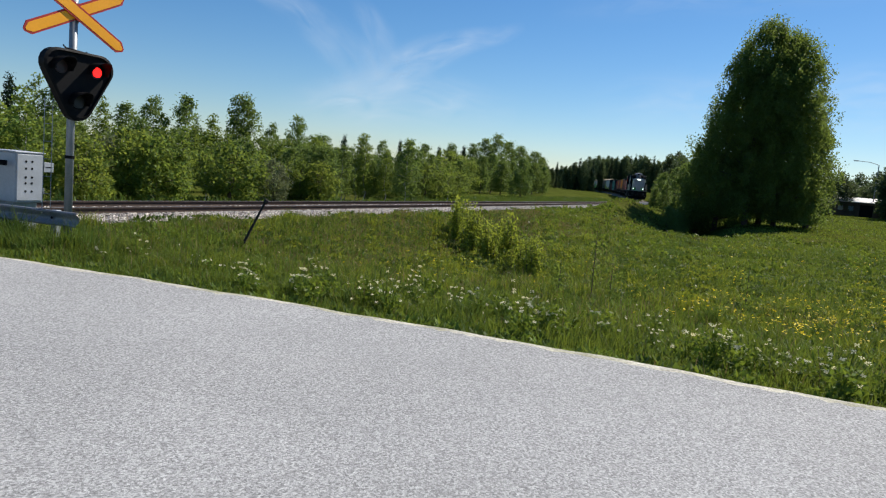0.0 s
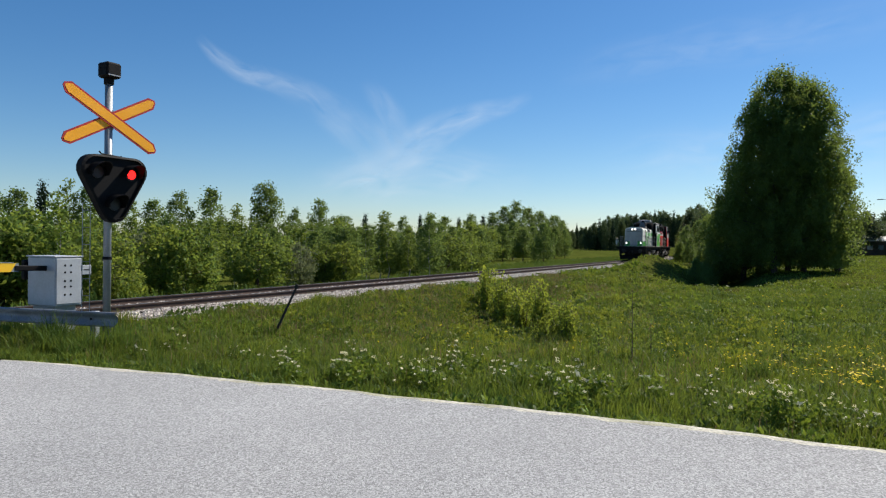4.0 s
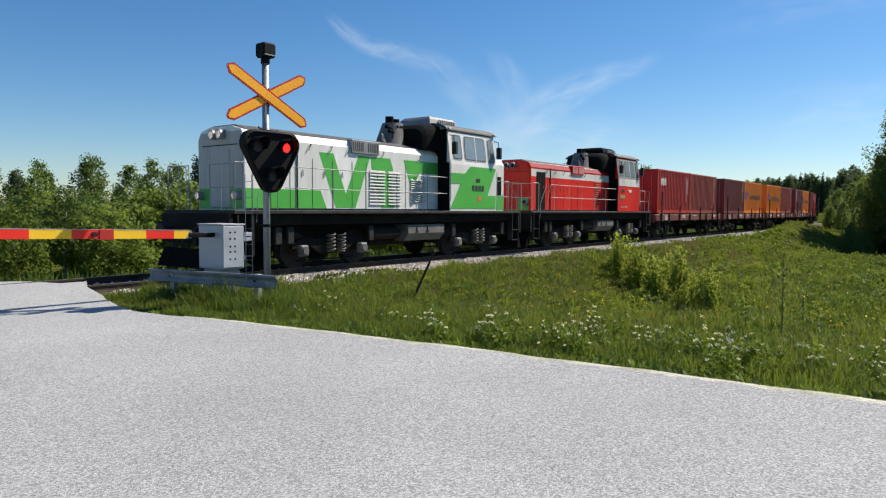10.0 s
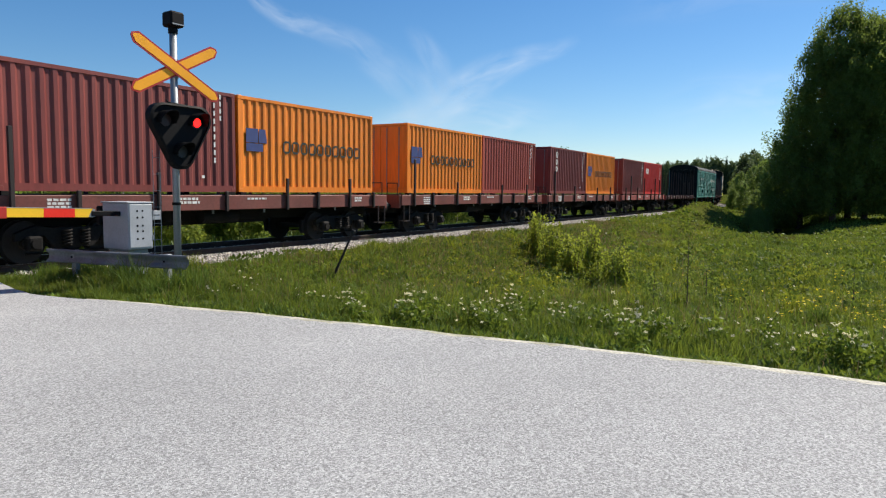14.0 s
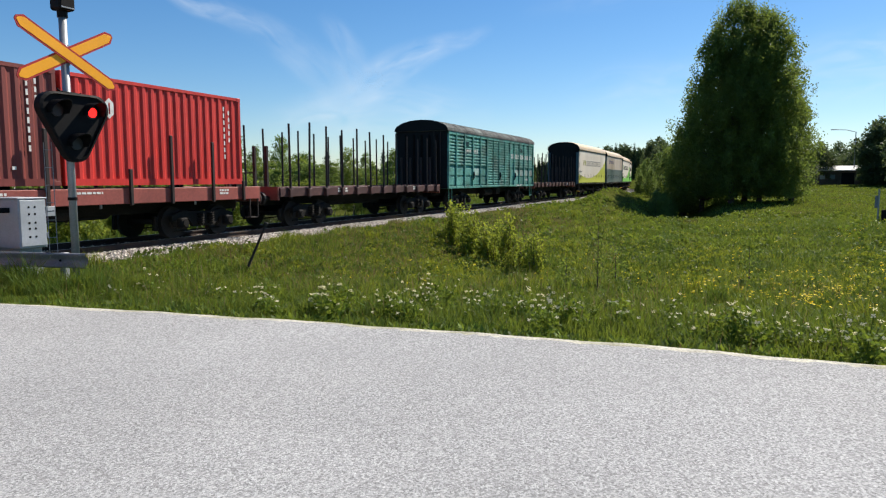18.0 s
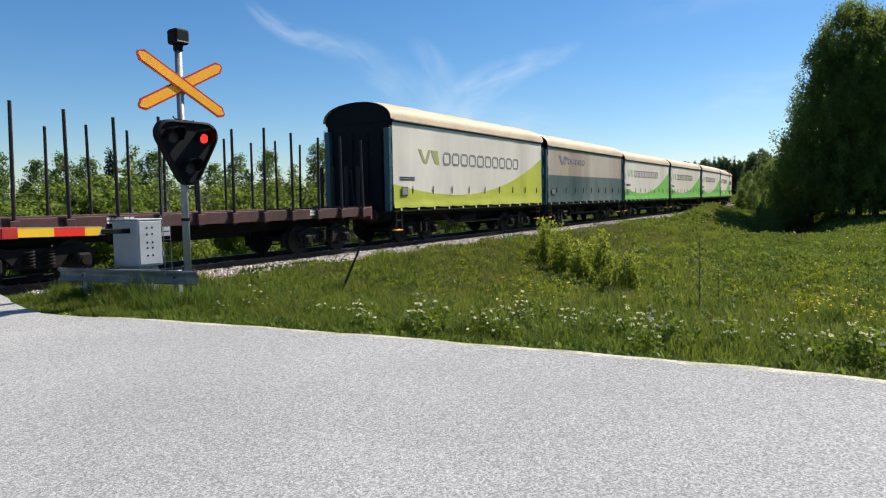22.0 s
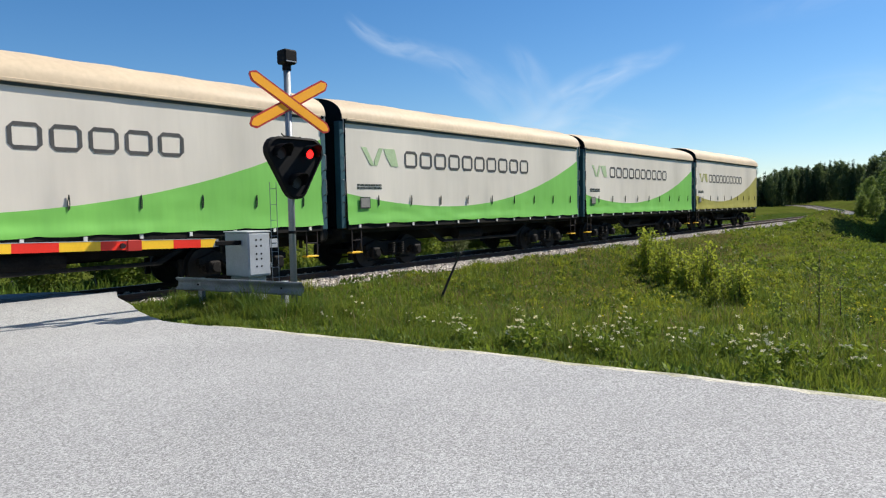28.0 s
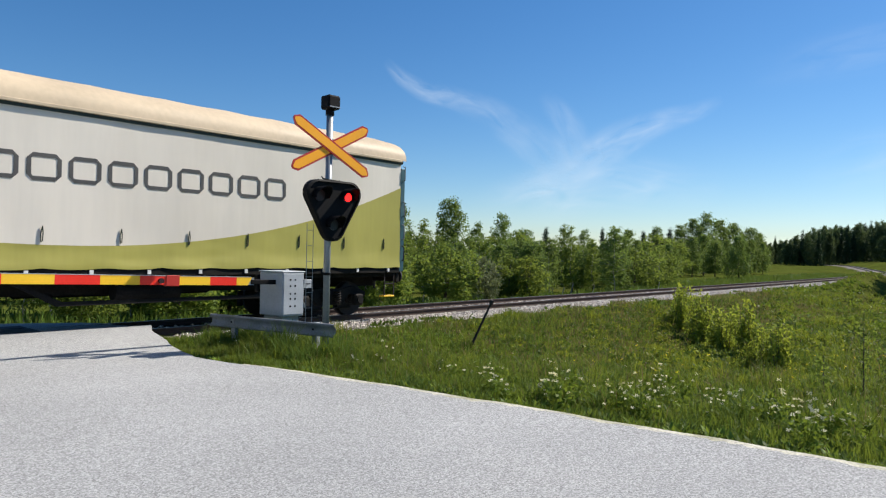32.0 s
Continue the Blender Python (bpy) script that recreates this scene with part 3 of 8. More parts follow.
# ---- the train ----
T = {
    "under": material("sooty_underframe", (0.010, 0.0095, 0.009), 0.85, 0.0, 0.35, 2.0, 25.0, spec=0.2, second=(0.03, 0.025, 0.02), amount=0.5),
    "greasy": material("greasy_bogie_steel", (0.018, 0.017, 0.016), 0.65, 0.3, 0.35, 3.0, 25.0, second=(0.06, 0.056, 0.052), amount=0.6),
    "wheel": material("worn_wheel_steel", (0.013, 0.011, 0.010), 0.75, 0.1, 0.25, 4.0, 30.0),
    "spring": material("dusty_coil_spring", (0.10, 0.095, 0.09), 0.6, 0.3, 0.2, 6.0, 40.0),
    "tread": material("bright_tread", (0.5, 0.49, 0.48), 0.25, 0.95, 0.05, 4.0, 30.0),
    "white": material("dirty_white_loco_paint", (0.78, 0.77, 0.73), 0.45, 0, 0.08, 0.8, 14.0, second=(0.55, 0.52, 0.46), amount=0.55, streak=True),
    "green": material("bright_green_loco_paint", (0.085, 0.42, 0.060), 0.4, 0, 0.07, 0.8, 14.0),
    "red": material("bright_red_loco_paint", (0.66, 0.022, 0.010), 0.45, 0, 0.1, 0.8, 14.0, spec=0.3, second=(0.45, 0.016, 0.010), amount=0.5, streak=True),
    # nose white: grime, and the front's shade put into the colour as well
    "nose": material("grimy_white_nose_with_shade", (0.42, 0.415, 0.40), 0.5, 0, 0.12, 1.0, 14.0, second=(0.26, 0.25, 0.22), amount=0.7, streak=True),
    "louvre": material("pale_grey_louvre", (0.42, 0.42, 0.40), 0.6, 0, 0.1, 2.0, 20.0, spec=0.2),
    "louvre_red": material("red_louvre", (0.36, 0.014, 0.008), 0.6, 0, 0.1, 2.0, 20.0, spec=0.2),
    "seam_red": material("dark_red_seam", (0.16, 0.012, 0.010), 0.6, 0, 0.2, 2.0, 20.0),
    "band": material("greyish_white_band", (0.68, 0.65, 0.61), 0.5, 0, 0.1, 1.5, 18.0, second=(0.3, 0.26, 0.23), amount=0.5, streak=True),
    "roof": material("grey_loco_roof", (0.07, 0.067, 0.065), 0.65, 0, 0.2, 1.2, 16.0),
    "soot": material("soot_blackened_steel", (0.008, 0.008, 0.008), 0.9, 0, 0.3, 2.0, 20.0, spec=0.08),
    "steel": material("grey_painted_steel", (0.27, 0.27, 0.27), 0.5, 0.1, 0.15, 2.0, 20.0, second=(0.12, 0.11, 0.1), amount=0.5),
    "dusty": material("dusty_grey_box", (0.14, 0.135, 0.13), 0.7, 0, 0.25, 2.0, 20.0, second=(0.07, 0.065, 0.06), amount=0.6),
    # opaque pane: reflected sky and bright interior are put into its grey-blue
    "glass": material("cab_window_glass", (0.20, 0.25, 0.26), 0.12, 0, 0.08, 1.0, 6.0, spec=0.9),
    # hood top: faded red, darkened further to carry the shade seen on it
    "red_top": material("faded_shaded_hood_top", (0.33, 0.016, 0.020), 0.6, 0, 0.15, 0.8, 12.0, spec=0.2, second=(0.20, 0.02, 0.02), amount=0.6),
    "wagon_bright": material("fresher_red_brown_paint", (0.30, 0.070, 0.055), 0.6, 0, 0.16, 0.9, 16.0, second=(0.17, 0.05, 0.04), amount=0.6),
    "rubber": material("window_rubber", (0.015, 0.015, 0.015), 0.7, 0, 0.1, 5.0, 40.0),
    "rail_w": material("pale_handrail", (0.45, 0.44, 0.41), 0.5, 0, 0.1, 5.0, 40.0),
    "orange_mark": material("orange_mark", (0.75, 0.16, 0.04), 0.5, 0, 0.1, 5.0, 40.0),
    "mark": material("black_marking", (0.02, 0.03, 0.02), 0.6, 0, 0.1, 5.0, 40.0),
    "chalk": material("white_marking", (0.68, 0.67, 0.64), 0.6, 0, 0.15, 8.0, 60.0),
    "blue_mark": material("dark_blue_marking", (0.03, 0.05, 0.17), 0.6, 0, 0.1, 5.0, 40.0),
    "wagon": material("red_brown_wagon_paint", (0.175, 0.048, 0.036), 0.6, 0, 0.18, 0.9, 16.0, second=(0.10, 0.04, 0.03), amount=0.6),
    "sill": material("grimy_dark_red_sill", (0.075, 0.026, 0.024), 0.7, 0, 0.25, 0.9, 16.0, second=(0.03, 0.018, 0.016), amount=0.8),
    "deck": material("weathered_deck_planks", (0.10, 0.075, 0.055), 0.9, 0, 0.3, 1.5, 20.0),
    "post": material("dark_stanchion_steel", (0.022, 0.015, 0.014), 0.7, 0.1, 0.2, 3.0, 30.0),
    # dark blotches: dirt, and shadow round posts and door frames put into the colour
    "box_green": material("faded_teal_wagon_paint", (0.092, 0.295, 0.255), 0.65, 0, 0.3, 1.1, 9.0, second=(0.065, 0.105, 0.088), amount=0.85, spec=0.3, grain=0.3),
    "box_pale": material("patched_pale_paint", (0.25, 0.38, 0.34), 0.75, 0, 0.3, 2.2, 8.0, second=(0.13, 0.10, 0.085), amount=0.9, grain=0.3),
    "box_roof": material("rusting_grey_roof", (0.060, 0.058, 0.058), 0.8, 0.0, 0.3, 0.7, 6.0, spec=0.15, second=(0.24, 0.29, 0.27), amount=0.7, grain=0.3),
    "canvas": material("grey_tarpaulin", (0.72, 0.665, 0.575), 0.55, 0, 0.07, 0.45, 10.0, second=(0.55, 0.505, 0.43), amount=0.7, streak=True, bump=0.12, bump_scale=4.0, grain=0.02),
    "canvas_roof": material("beige_roof_tarpaulin", (0.53, 0.425, 0.295), 0.6, 0, 0.08, 0.5, 8.0, second=(0.43, 0.345, 0.24), amount=0.7, bump=0.25, bump_scale=4.0, spec=0.25),
    "lime": material("lime_tarpaulin", (0.45, 0.48, 0.05), 0.5, 0, 0.08, 0.5, 10.0, streak=True, grain=0.03, bump=0.22, bump_scale=3.5),
    "grass": material("green_tarpaulin", (0.185, 0.50, 0.085), 0.5, 0, 0.06, 0.5, 10.0, streak=True, grain=0.03, bump=0.22, bump_scale=3.5),
    "olive": material("olive_tarpaulin", (0.36, 0.33, 0.07), 0.5, 0, 0.1, 0.5, 10.0, streak=True, grain=0.03, bump=0.22, bump_scale=3.5),
    "teal": material("faded_teal_tarpaulin", (0.075, 0.115, 0.105), 0.4, 0, 0.2, 0.5, 10.0, second=(0.17, 0.19, 0.175), amount=0.7, streak=True, grain=0.05, bump=0.22, bump_scale=3.5),
    "tan": material("stained_tan_tarpaulin", (0.36, 0.29, 0.21), 0.55, 0, 0.16, 0.5, 9.0, second=(0.50, 0.45, 0.38), amount=0.8, streak=True, grain=0.04, bump=0.25, bump_scale=5.0),
    "grey_mark": material("dark_grey_print", (0.06, 0.058, 0.056), 0.6, 0, 0.12, 1.5, 20.0),
    "pale_mark": material("faded_grey_print", (0.22, 0.21, 0.195), 0.6, 0, 0.15, 1.5, 20.0),
    "violet_mark": material("faded_violet_print", (0.17, 0.16, 0.23), 0.6, 0, 0.15, 1.5, 20.0),
    "green_mark": material("pale_green_print", (0.40, 0.52, 0.30), 0.6, 0, 0.12, 1.5, 20.0),
    "olive_mark": material("olive_print", (0.36, 0.36, 0.13), 0.6, 0, 0.12, 1.5, 20.0),
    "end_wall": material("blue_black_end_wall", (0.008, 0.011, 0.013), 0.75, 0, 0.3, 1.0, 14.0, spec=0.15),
    "end_post": material("dark_teal_post", (0.028, 0.085, 0.105), 0.5, 0, 0.15, 1.5, 20.0),
}
C = {n: material("container_" + n, c, 0.55, 0, 0.12, 0.7, 12.0, second=tuple(v * 0.6 for v in c), amount=0.5, streak=True) for n, c in
     {"red": (0.44, 0.030, 0.018), "brown": (0.34, 0.060, 0.036), "maroon": (0.20, 0.038, 0.030), "orange": (0.80, 0.22, 0.010), "bright": (0.58, 0.026, 0.018)}.items()}
WHEELS = []          # wheelset, radius


def coil(x, y, z0, z1, rad, wire=0.024, turns=5):
    """One coil spring standing between z0 and z1."""
    n, m, v = 10 * turns, 5, []
    for i in range(n + 1):
        a, z = 2 * math.pi * turns * i / n, z0 + wire + (z1 - z0 - 2 * wire) * i / n
        for j in range(m):
            b = 2 * math.pi * j / m
            q = rad + wire * math.cos(b)
            v.append((x + q * math.cos(a), y + q * math.sin(a), z + wire * math.sin(b)))
    f = [(i * m + j, i * m + (j + 1) % m, (i + 1) * m + (j + 1) % m, (i + 1) * m + j) for i in range(n) for j in range(m)]
    return Geo().add(v, f + [tuple(range(m)), tuple(range(n * m + m - 1, n * m - 1, -1))])


def bogie(parent, x, base=1.8, r=0.46, mat="under", loco=False):
    """A two-axle bogie with its springs and wheelsets, its middle at x."""
    g = Geo()
    for s in (-1, 1):
        y = s * 1.02
        y0, y1 = sorted((y, y + s * 0.12))
        h = base / 2
        g.prism([(x - h - 0.32, r + 0.05), (x - h + 0.25, r + 0.16), (x - 0.42, r - 0.12), (x + 0.42, r - 0.12), (x + h - 0.25, r + 0.16), (x + h + 0.32, r + 0.05), (x + h + 0.32, r + 0.2),
                 (x + h - 0.1, r + 0.36), (x + 0.5, r + 0.3), (x - 0.5, r + 0.3), (x - h + 0.1, r + 0.36), (x - h - 0.32, r + 0.2)], "y", y0, y1)
    g.box(x - 0.25, x + 0.25, -1.02, 1.02, r, r + 0.3, 0.02)
    bg = part("bogie", g, T["under"], parent, "dark steel two-axle bogie")
    for s in (-1, 1):
        for k in (-0.2, 0.2):
            rad, y, z0, z1 = (0.115, s * 1.3, r - 0.1, r + 0.46) if loco else (0.085, s * 1.2, r - 0.1, r + 0.28)
            part("spring", coil(x + k * (1.0 if loco else 1.0), y, z0, z1, rad), T["spring" if loco else "under"], bg, "dusty coil spring" if loco else "", True)
        for k in (-base / 2, base / 2):
            part("axle_box", Geo().box(x + k - 0.15, x + k + 0.15, s * 1.2 - 0.1, s * 1.2 + 0.1, r - 0.15, r + 0.15, 0.04).rod((x + k, s * 1.3, r), (x + k, s * 1.34, r), 0.1, 12), T[mat], bg)
        part("brake_gear", Geo().box(x - base / 2 - 0.62, x - base / 2 - 0.5, s * 0.75 - 0.06, s * 0.75 + 0.06, r - 0.2, r + 0.2, 0.02).rod((x - base / 2, s * 0.9, 0.2), (x + base / 2, s * 0.9, 0.22), 0.025, 6), T["under"], bg)
    for k in (-base / 2, base / 2):
        ws = Geo()
        ws.rod((0, -0.95, 0), (0, 0.95, 0), 0.075, 10)
        for s in (-1, 1):
            for y0, y1, r0, r1 in ((0.70, 0.735, r + 0.028, r + 0.028), (0.735, 0.86, r + 0.004, r - 0.004), (0.66, 0.70, r * 0.4, r * 0.4), (0.86, 0.9, r * 0.35, r * 0.3)):
                ws.rod((0, s * y0, 0), (0, s * y1, 0), r0, 28, r1)
            for j in range(4):
                a = j * math.pi / 2
                ws.rod((r * 0.6 * math.cos(a), s * 0.86, r * 0.6 * math.sin(a)), (r * 0.6 * math.cos(a), s * 0.868, r * 0.6 * math.sin(a)), 0.05, 8)
        w = part("wheelset", ws, T["wheel"], bg, "worn steel wheelset")
        w.location = (x + k, 0, r)
        WHEELS.append((w, r))
    return bg


def ends(parent, half, z=1.05):
    """Buffers and couplings at both ends of a vehicle."""
    for e in (-1, 1):
        for s in (-1, 1):
            b = part("buffer", Geo().rod((e * half, s * 0.88, z), (e * (half + 0.34), s * 0.88, z), 0.09, 12), T["under"], parent)
            part("buffer_head", Geo().rod((e * (half + 0.34), s * 0.88, z), (e * (half + 0.40), s * 0.88, z), 0.22, 16, 0.2), T["greasy"], b)
        part("coupling", Geo().box(min(e * half, e * (half + 0.52)), max(e * half, e * (half + 0.52)), -0.08, 0.08, z - 0.12, z + 0.06, 0.02).rod((e * (half + 0.3), 0, z - 0.1), (e * (half + 0.3), 0, z - 0.4), 0.035, 8), T["greasy"], parent)
        part("brake_hose", Geo().pipe([(e * half, 0.35, z - 0.1), (e * (half + 0.2), 0.36, z - 0.18), (e * (half + 0.3), 0.36, z - 0.45)], 0.022), T["rubber"], parent)


def strokes(width, height_, n, stroke, kind=0):
    """Plain hollow blocks in a row, standing for a name: lists of (x, z) polygons."""
    out, w = [], width / n
    for k in range(n):
        a, b, s = k * w + 0.05 * w, (k + 1) * w - 0.13 * w, stroke
        c = 0.05 * min(b - a, height_) + s
        rims = [((a + c, height_), (b - c, height_)), ((a + c, s), (b - c, s))]
        for p, q in rims:
            out.append([(p[0], p[1] - s), (q[0], q[1] - s), q, p])
        for x in (a, b - s):
            out.append([(x, c), (x + s, c), (x + s, height_ - c), (x, height_ - c)])
        out.append([(a, c), (a + s, c), (a + c, s), (a + c, 0)])
        out.append([(b - s, c), (b - c, s), (b - c, 0), (b, c)])
        out.append([(a, height_ - c), (a + c, height_), (a + c, height_ - s), (a + s, height_ - c)])
        out.append([(b, height_ - c), (b - s, height_ - c), (b - c, height_ - s), (b - c, height_)])
    return out


def print_on(name, parent, polys, x, z, y, mat, label=""):
    g = Geo()
    for p in polys:
        g.flat([(x + a, z + b) for a, b in p], y)
    return part(name, g, mat, parent, label)


def bars(x, z, rows, w, h, gap=0.5):
    """Little bars in place of small lettering."""
    rnd = random.Random(int(x * 100 + z * 10))
    out = []
    for r in range(rows):
        cx = 0.0
        while cx < w - 0.02:
            b = rnd.uniform(0.05, 0.14)
            out.append([(x + cx, z - r * h * (1 + gap)), (x + min(w, cx + b), z - r * h * (1 + gap)), (x + min(w, cx + b), z - r * h * (1 + gap) + h), (x + cx, z - r * h * (1 + gap) + h)])
            cx += b + 0.03
    return out


def tube(x0, x1, y, z, outer, inner, seg=18):
    """A short pipe along x, open at x0 and closed at x1."""
    ring = [(math.cos(2 * math.pi * k / seg), math.sin(2 * math.pi * k / seg)) for k in range(seg)]
    v = [(x, y + a * r, z + b * r) for x, r in ((x1, outer), (x0, outer), (x0, inner), (x1, inner)) for a, b in ring]
    f = [(j * seg + k, j * seg + (k + 1) % seg, (j + 1) * seg + (k + 1) % seg, (j + 1) * seg + k) for j in range(3) for k in range(seg)]
    return Geo().add(v, f + [tuple(range(seg))])


def rounded(pts, r, n=3):
    """A polygon with its corners rounded off."""
    out, m = [], len(pts)
    for k in range(m):
        p, c, q = (Vector(pts[(k + d) % m]) for d in (-1, 0, 1))
        a, b = c + (p - c).normalized() * r, c + (q - c).normalized() * r
        for j in range(n + 1):
            t = j / n
            w = a * (1 - t) ** 2 + c * 2 * t * (1 - t) + b * t * t
            out.append((w.x, w.y))
    return out


def lofted(sections):
    """Skin over rings of equal count, closed at both ends."""
    n, v, f = len(sections[0]), [p for ring in sections for p in ring], []
    for i in range(len(sections) - 1):
        f += [(i * n + k, i * n + (k + 1) % n, (i + 1) * n + (k + 1) % n, (i + 1) * n + k) for k in range(n)]
    e = (len(sections) - 1) * n
    return Geo().add(v, f + [tuple(range(n)), tuple(range(e + n - 1, e - 1, -1))])


def locomotive(green):
    """A diesel shunter: long hood ahead, cab, short hood. Its front looks along -x."""
    paint, lab = (T["white"], "white and green diesel locomotive with lit headlights on the track") if green else (T["red"], "red diesel locomotive with a white band, coupled behind the first")
    lo = tagged(new("locomotive"), lab, "locomotive", "locomotives")
    part("frame", Geo().box(-6.7, 6.7, -1.3, 1.3, 1.2, 1.5, 0.02).box(-6.6, 6.6, -0.6, 0.6, 0.75, 1.2), T["under"], lo)
    part("walkway", Geo().box(-6.7, 6.7, -1.5, 1.5, 1.5, 1.585, 0.008), T["greasy"], lo, "grimy walkway plate")
    for e in (-1, 1):
        bm_ = part("buffer_beam", Geo().box(min(e * 6.7, e * 6.82), max(e * 6.7, e * 6.82), -1.45, 1.45, 0.75, 1.5, 0.01), T["under"], lo)
        part("snowplough", Geo().prism([(e * 6.75, 0.14), (e * 7.0, 0.14), (e * 6.82, 0.62), (e * 6.75, 0.62)], "y", -1.35, 1.35), T["soot"], lo)
        for s in (-1, 1):
            st = Geo().box(e * 6.35 - 0.22, e * 6.35 + 0.22, s * 1.38 - 0.1, s * 1.38 + 0.1, 0.45, 0.48).box(e * 6.35 - 0.22, e * 6.35 + 0.22, s * 1.38 - 0.1, s * 1.38 + 0.1, 0.85, 0.88).box(e * 6.35 - 0.24, e * 6.35 - 0.21, s * 1.38 - 0.1, s * 1.38 + 0.1, 0.45, 1.5).box(e * 6.35 + 0.21, e * 6.35 + 0.24, s * 1.38 - 0.1, s * 1.38 + 0.1, 0.45, 1.5)
            part("step", st, T["greasy"], lo)
    # hoods
    prof = [(-0.98, 1.59), (-0.98, 3.28), (-0.86, 3.46), (-0.45, 3.56), (0.45, 3.56), (0.86, 3.46), (0.98, 3.28), (0.98, 1.59)]
    hood = part("long_hood", Geo().prism(prof, "x", -6.0, 2.0), paint, lo, "long engine hood")
    part("hood_roof", Geo().prism([(-0.87, 3.465), (0.87, 3.465), (0.45, 3.60), (-0.45, 3.60)], "x", -5.9, 1.98), T["roof"], hood)
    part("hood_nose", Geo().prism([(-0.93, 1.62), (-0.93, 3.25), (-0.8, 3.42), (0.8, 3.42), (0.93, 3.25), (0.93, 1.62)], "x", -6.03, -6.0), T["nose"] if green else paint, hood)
    part("nose_band", Geo().box(-6.036, -6.03, -0.9, 0.9, 1.62, 2.1), T["green"], hood, "dark green lower nose panel")
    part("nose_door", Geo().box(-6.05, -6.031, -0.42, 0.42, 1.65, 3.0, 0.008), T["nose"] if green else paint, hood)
    if not green:
        for e in (-1, 1):
            part("hood_shoulder", Geo().prism([(e * 0.986, 3.24), (e * 0.986, 3.285), (e * 0.865, 3.468), (e * 0.45, 3.568), (e * 0.45, 3.55), (e * 0.85, 3.45), (e * 0.97, 3.27)], "x", -5.99, 1.99), T["red_top"], hood, "faded crimson hood shoulder darkened for shade")
    part("nose_trim", Geo().box(-6.045, -6.031, -0.75, 0.75, 3.1, 3.125), T["mark"], hood)
    for s in (-1, 1):
        lamp = part("headlight", tube(-6.21, -6.03, s * 0.78, 1.93, 0.11, 0.085), T["steel"], lo)
        part("headlight_lens", Geo().rod((-6.045, s * 0.78, 1.93), (-6.035, s * 0.78, 1.93), 0.083, 16), M["headlight"] if green else M["lens_clear"], lamp)
        up = part("top_light", tube(-6.20, -5.85, s * 0.16, 3.36, 0.12, 0.095), T["steel"], lo)
        part("top_light_lens", Geo().rod((-6.04, s * 0.16, 3.36), (-6.03, s * 0.16, 3.36), 0.093, 16), M["headlight"] if green else M["lens_clear"], up)
    short = part("short_hood", Geo().prism([(a, b - (0.06 if b > 3 else 0)) for a, b in prof], "x", 4.9, 6.25), paint, lo, "short rear hood")
    part("short_roof", Geo().prism([(-0.82, 3.415), (0.82, 3.415), (0.45, 3.54), (-0.45, 3.54)], "x", 4.92, 6.15), T["roof"], short)
    # colour fields of the sides, grilles and doors
    for s in (-1, 1):
        y = -0.98

        def side(name, polys, mat, parent, label="", y=y):
            g = Geo()
            for p in polys:
                g.flat(p, y)
            if s > 0:
                g.v = [(a, -b, c) for a, b, c in g.v]
            return part(name, g, mat, parent, label)

        if green:
            side("colour_band", [[(-5.98, 1.62), (-3.2, 1.62), (-3.45, 2.1), (-5.98, 2.1)]], T["green"], hood, "green painted band")
            side("emblem", [[(-3.5, 3.08), (-2.95, 3.08), (-2.28, 1.66), (-2.86, 1.66)], [(-2.27, 1.66), (-2.05, 1.66), (-1.42, 3.08), (-1.92, 3.08), (-2.45, 2.03)],
                            [(-1.4, 3.08), (-0.5, 3.08), (-0.36, 2.8), (-0.42, 2.3), (-0.3, 1.66), (-0.9, 1.66), (-1.3, 2.5)]], T["green"], hood, "large green emblem of slanted bands")
            side("colour_band", [[(0.15, 3.08), (1.97, 3.08), (1.97, 2.72), (0.95, 2.72), (0.72, 2.3), (0.52, 2.3)]], T["green"], hood)
            side("colour_band", [[(4.95, 1.62), (6.22, 1.62), (6.22, 2.15), (4.95, 2.15)]], T["green"], short)
        else:
            side("white_band", [[(-5.98, 2.93), (1.97, 2.93), (1.97, 3.22), (-5.98, 3.22)]], T["band"], hood, "greyish white band")
            side("white_band", [[(4.95, 2.93), (6.22, 2.93), (6.22, 3.16), (4.95, 3.16)]], T["band"], short)
            # flat black panel standing for the shade inside a doorway
            side("open_door", [[(-5.55, 1.65), (-4.75, 1.65), (-4.75, 3.12), (-5.55, 3.12)]], T["soot"], hood, "flat black panel for an open doorway", -0.985)
        for x0, x1, z0, z1, par in ((-1.45, -0.75, 1.75, 2.75, hood), (-0.6, 0.0, 1.75, 2.75, hood), (0.5, 1.25, 1.85, 2.55, hood), (5.1, 5.5, 1.9, 2.85, short)) if green else ((0.35, 0.95, 1.95, 2.95, hood),):
            g = Geo()
            for j in range(11):
                z = z0 + (z1 - z0) * j / 11
                yy = sorted((s * 0.984, s * 1.012))
                g.prism([(yy[0], z), (yy[1], z), (yy[1], z + 0.01), (yy[0], z + (z1 - z0) / 18)] if s > 0 else [(yy[1], z), (yy[0], z), (yy[0], z + 0.01), (yy[1], z + (z1 - z0) / 18)], "x", x0, x1)
            part("louvre", g, T["louvre"] if green else T["louvre_red"], par, "slatted ventilation louvre")
        for x in (-5.2, -4.55, -3.75, -3.0, -2.2, -1.6, 0.25, 1.4):
            part("door_seam", Geo().box(x, x + 0.012, min(s * 0.985, s * 0.99), max(s * 0.985, s * 0.99), 1.62, 2.9), T["mark"] if green else T["seam_red"], hood)
        for x in (-4.9, -4.1, -3.3, -2.6, -1.1, 0.7):
            part("door_handle", Geo().rod((x, s * 1.0, 2.45), (x, s * 1.0, 2.6), 0.013, 6), T["steel"], hood)
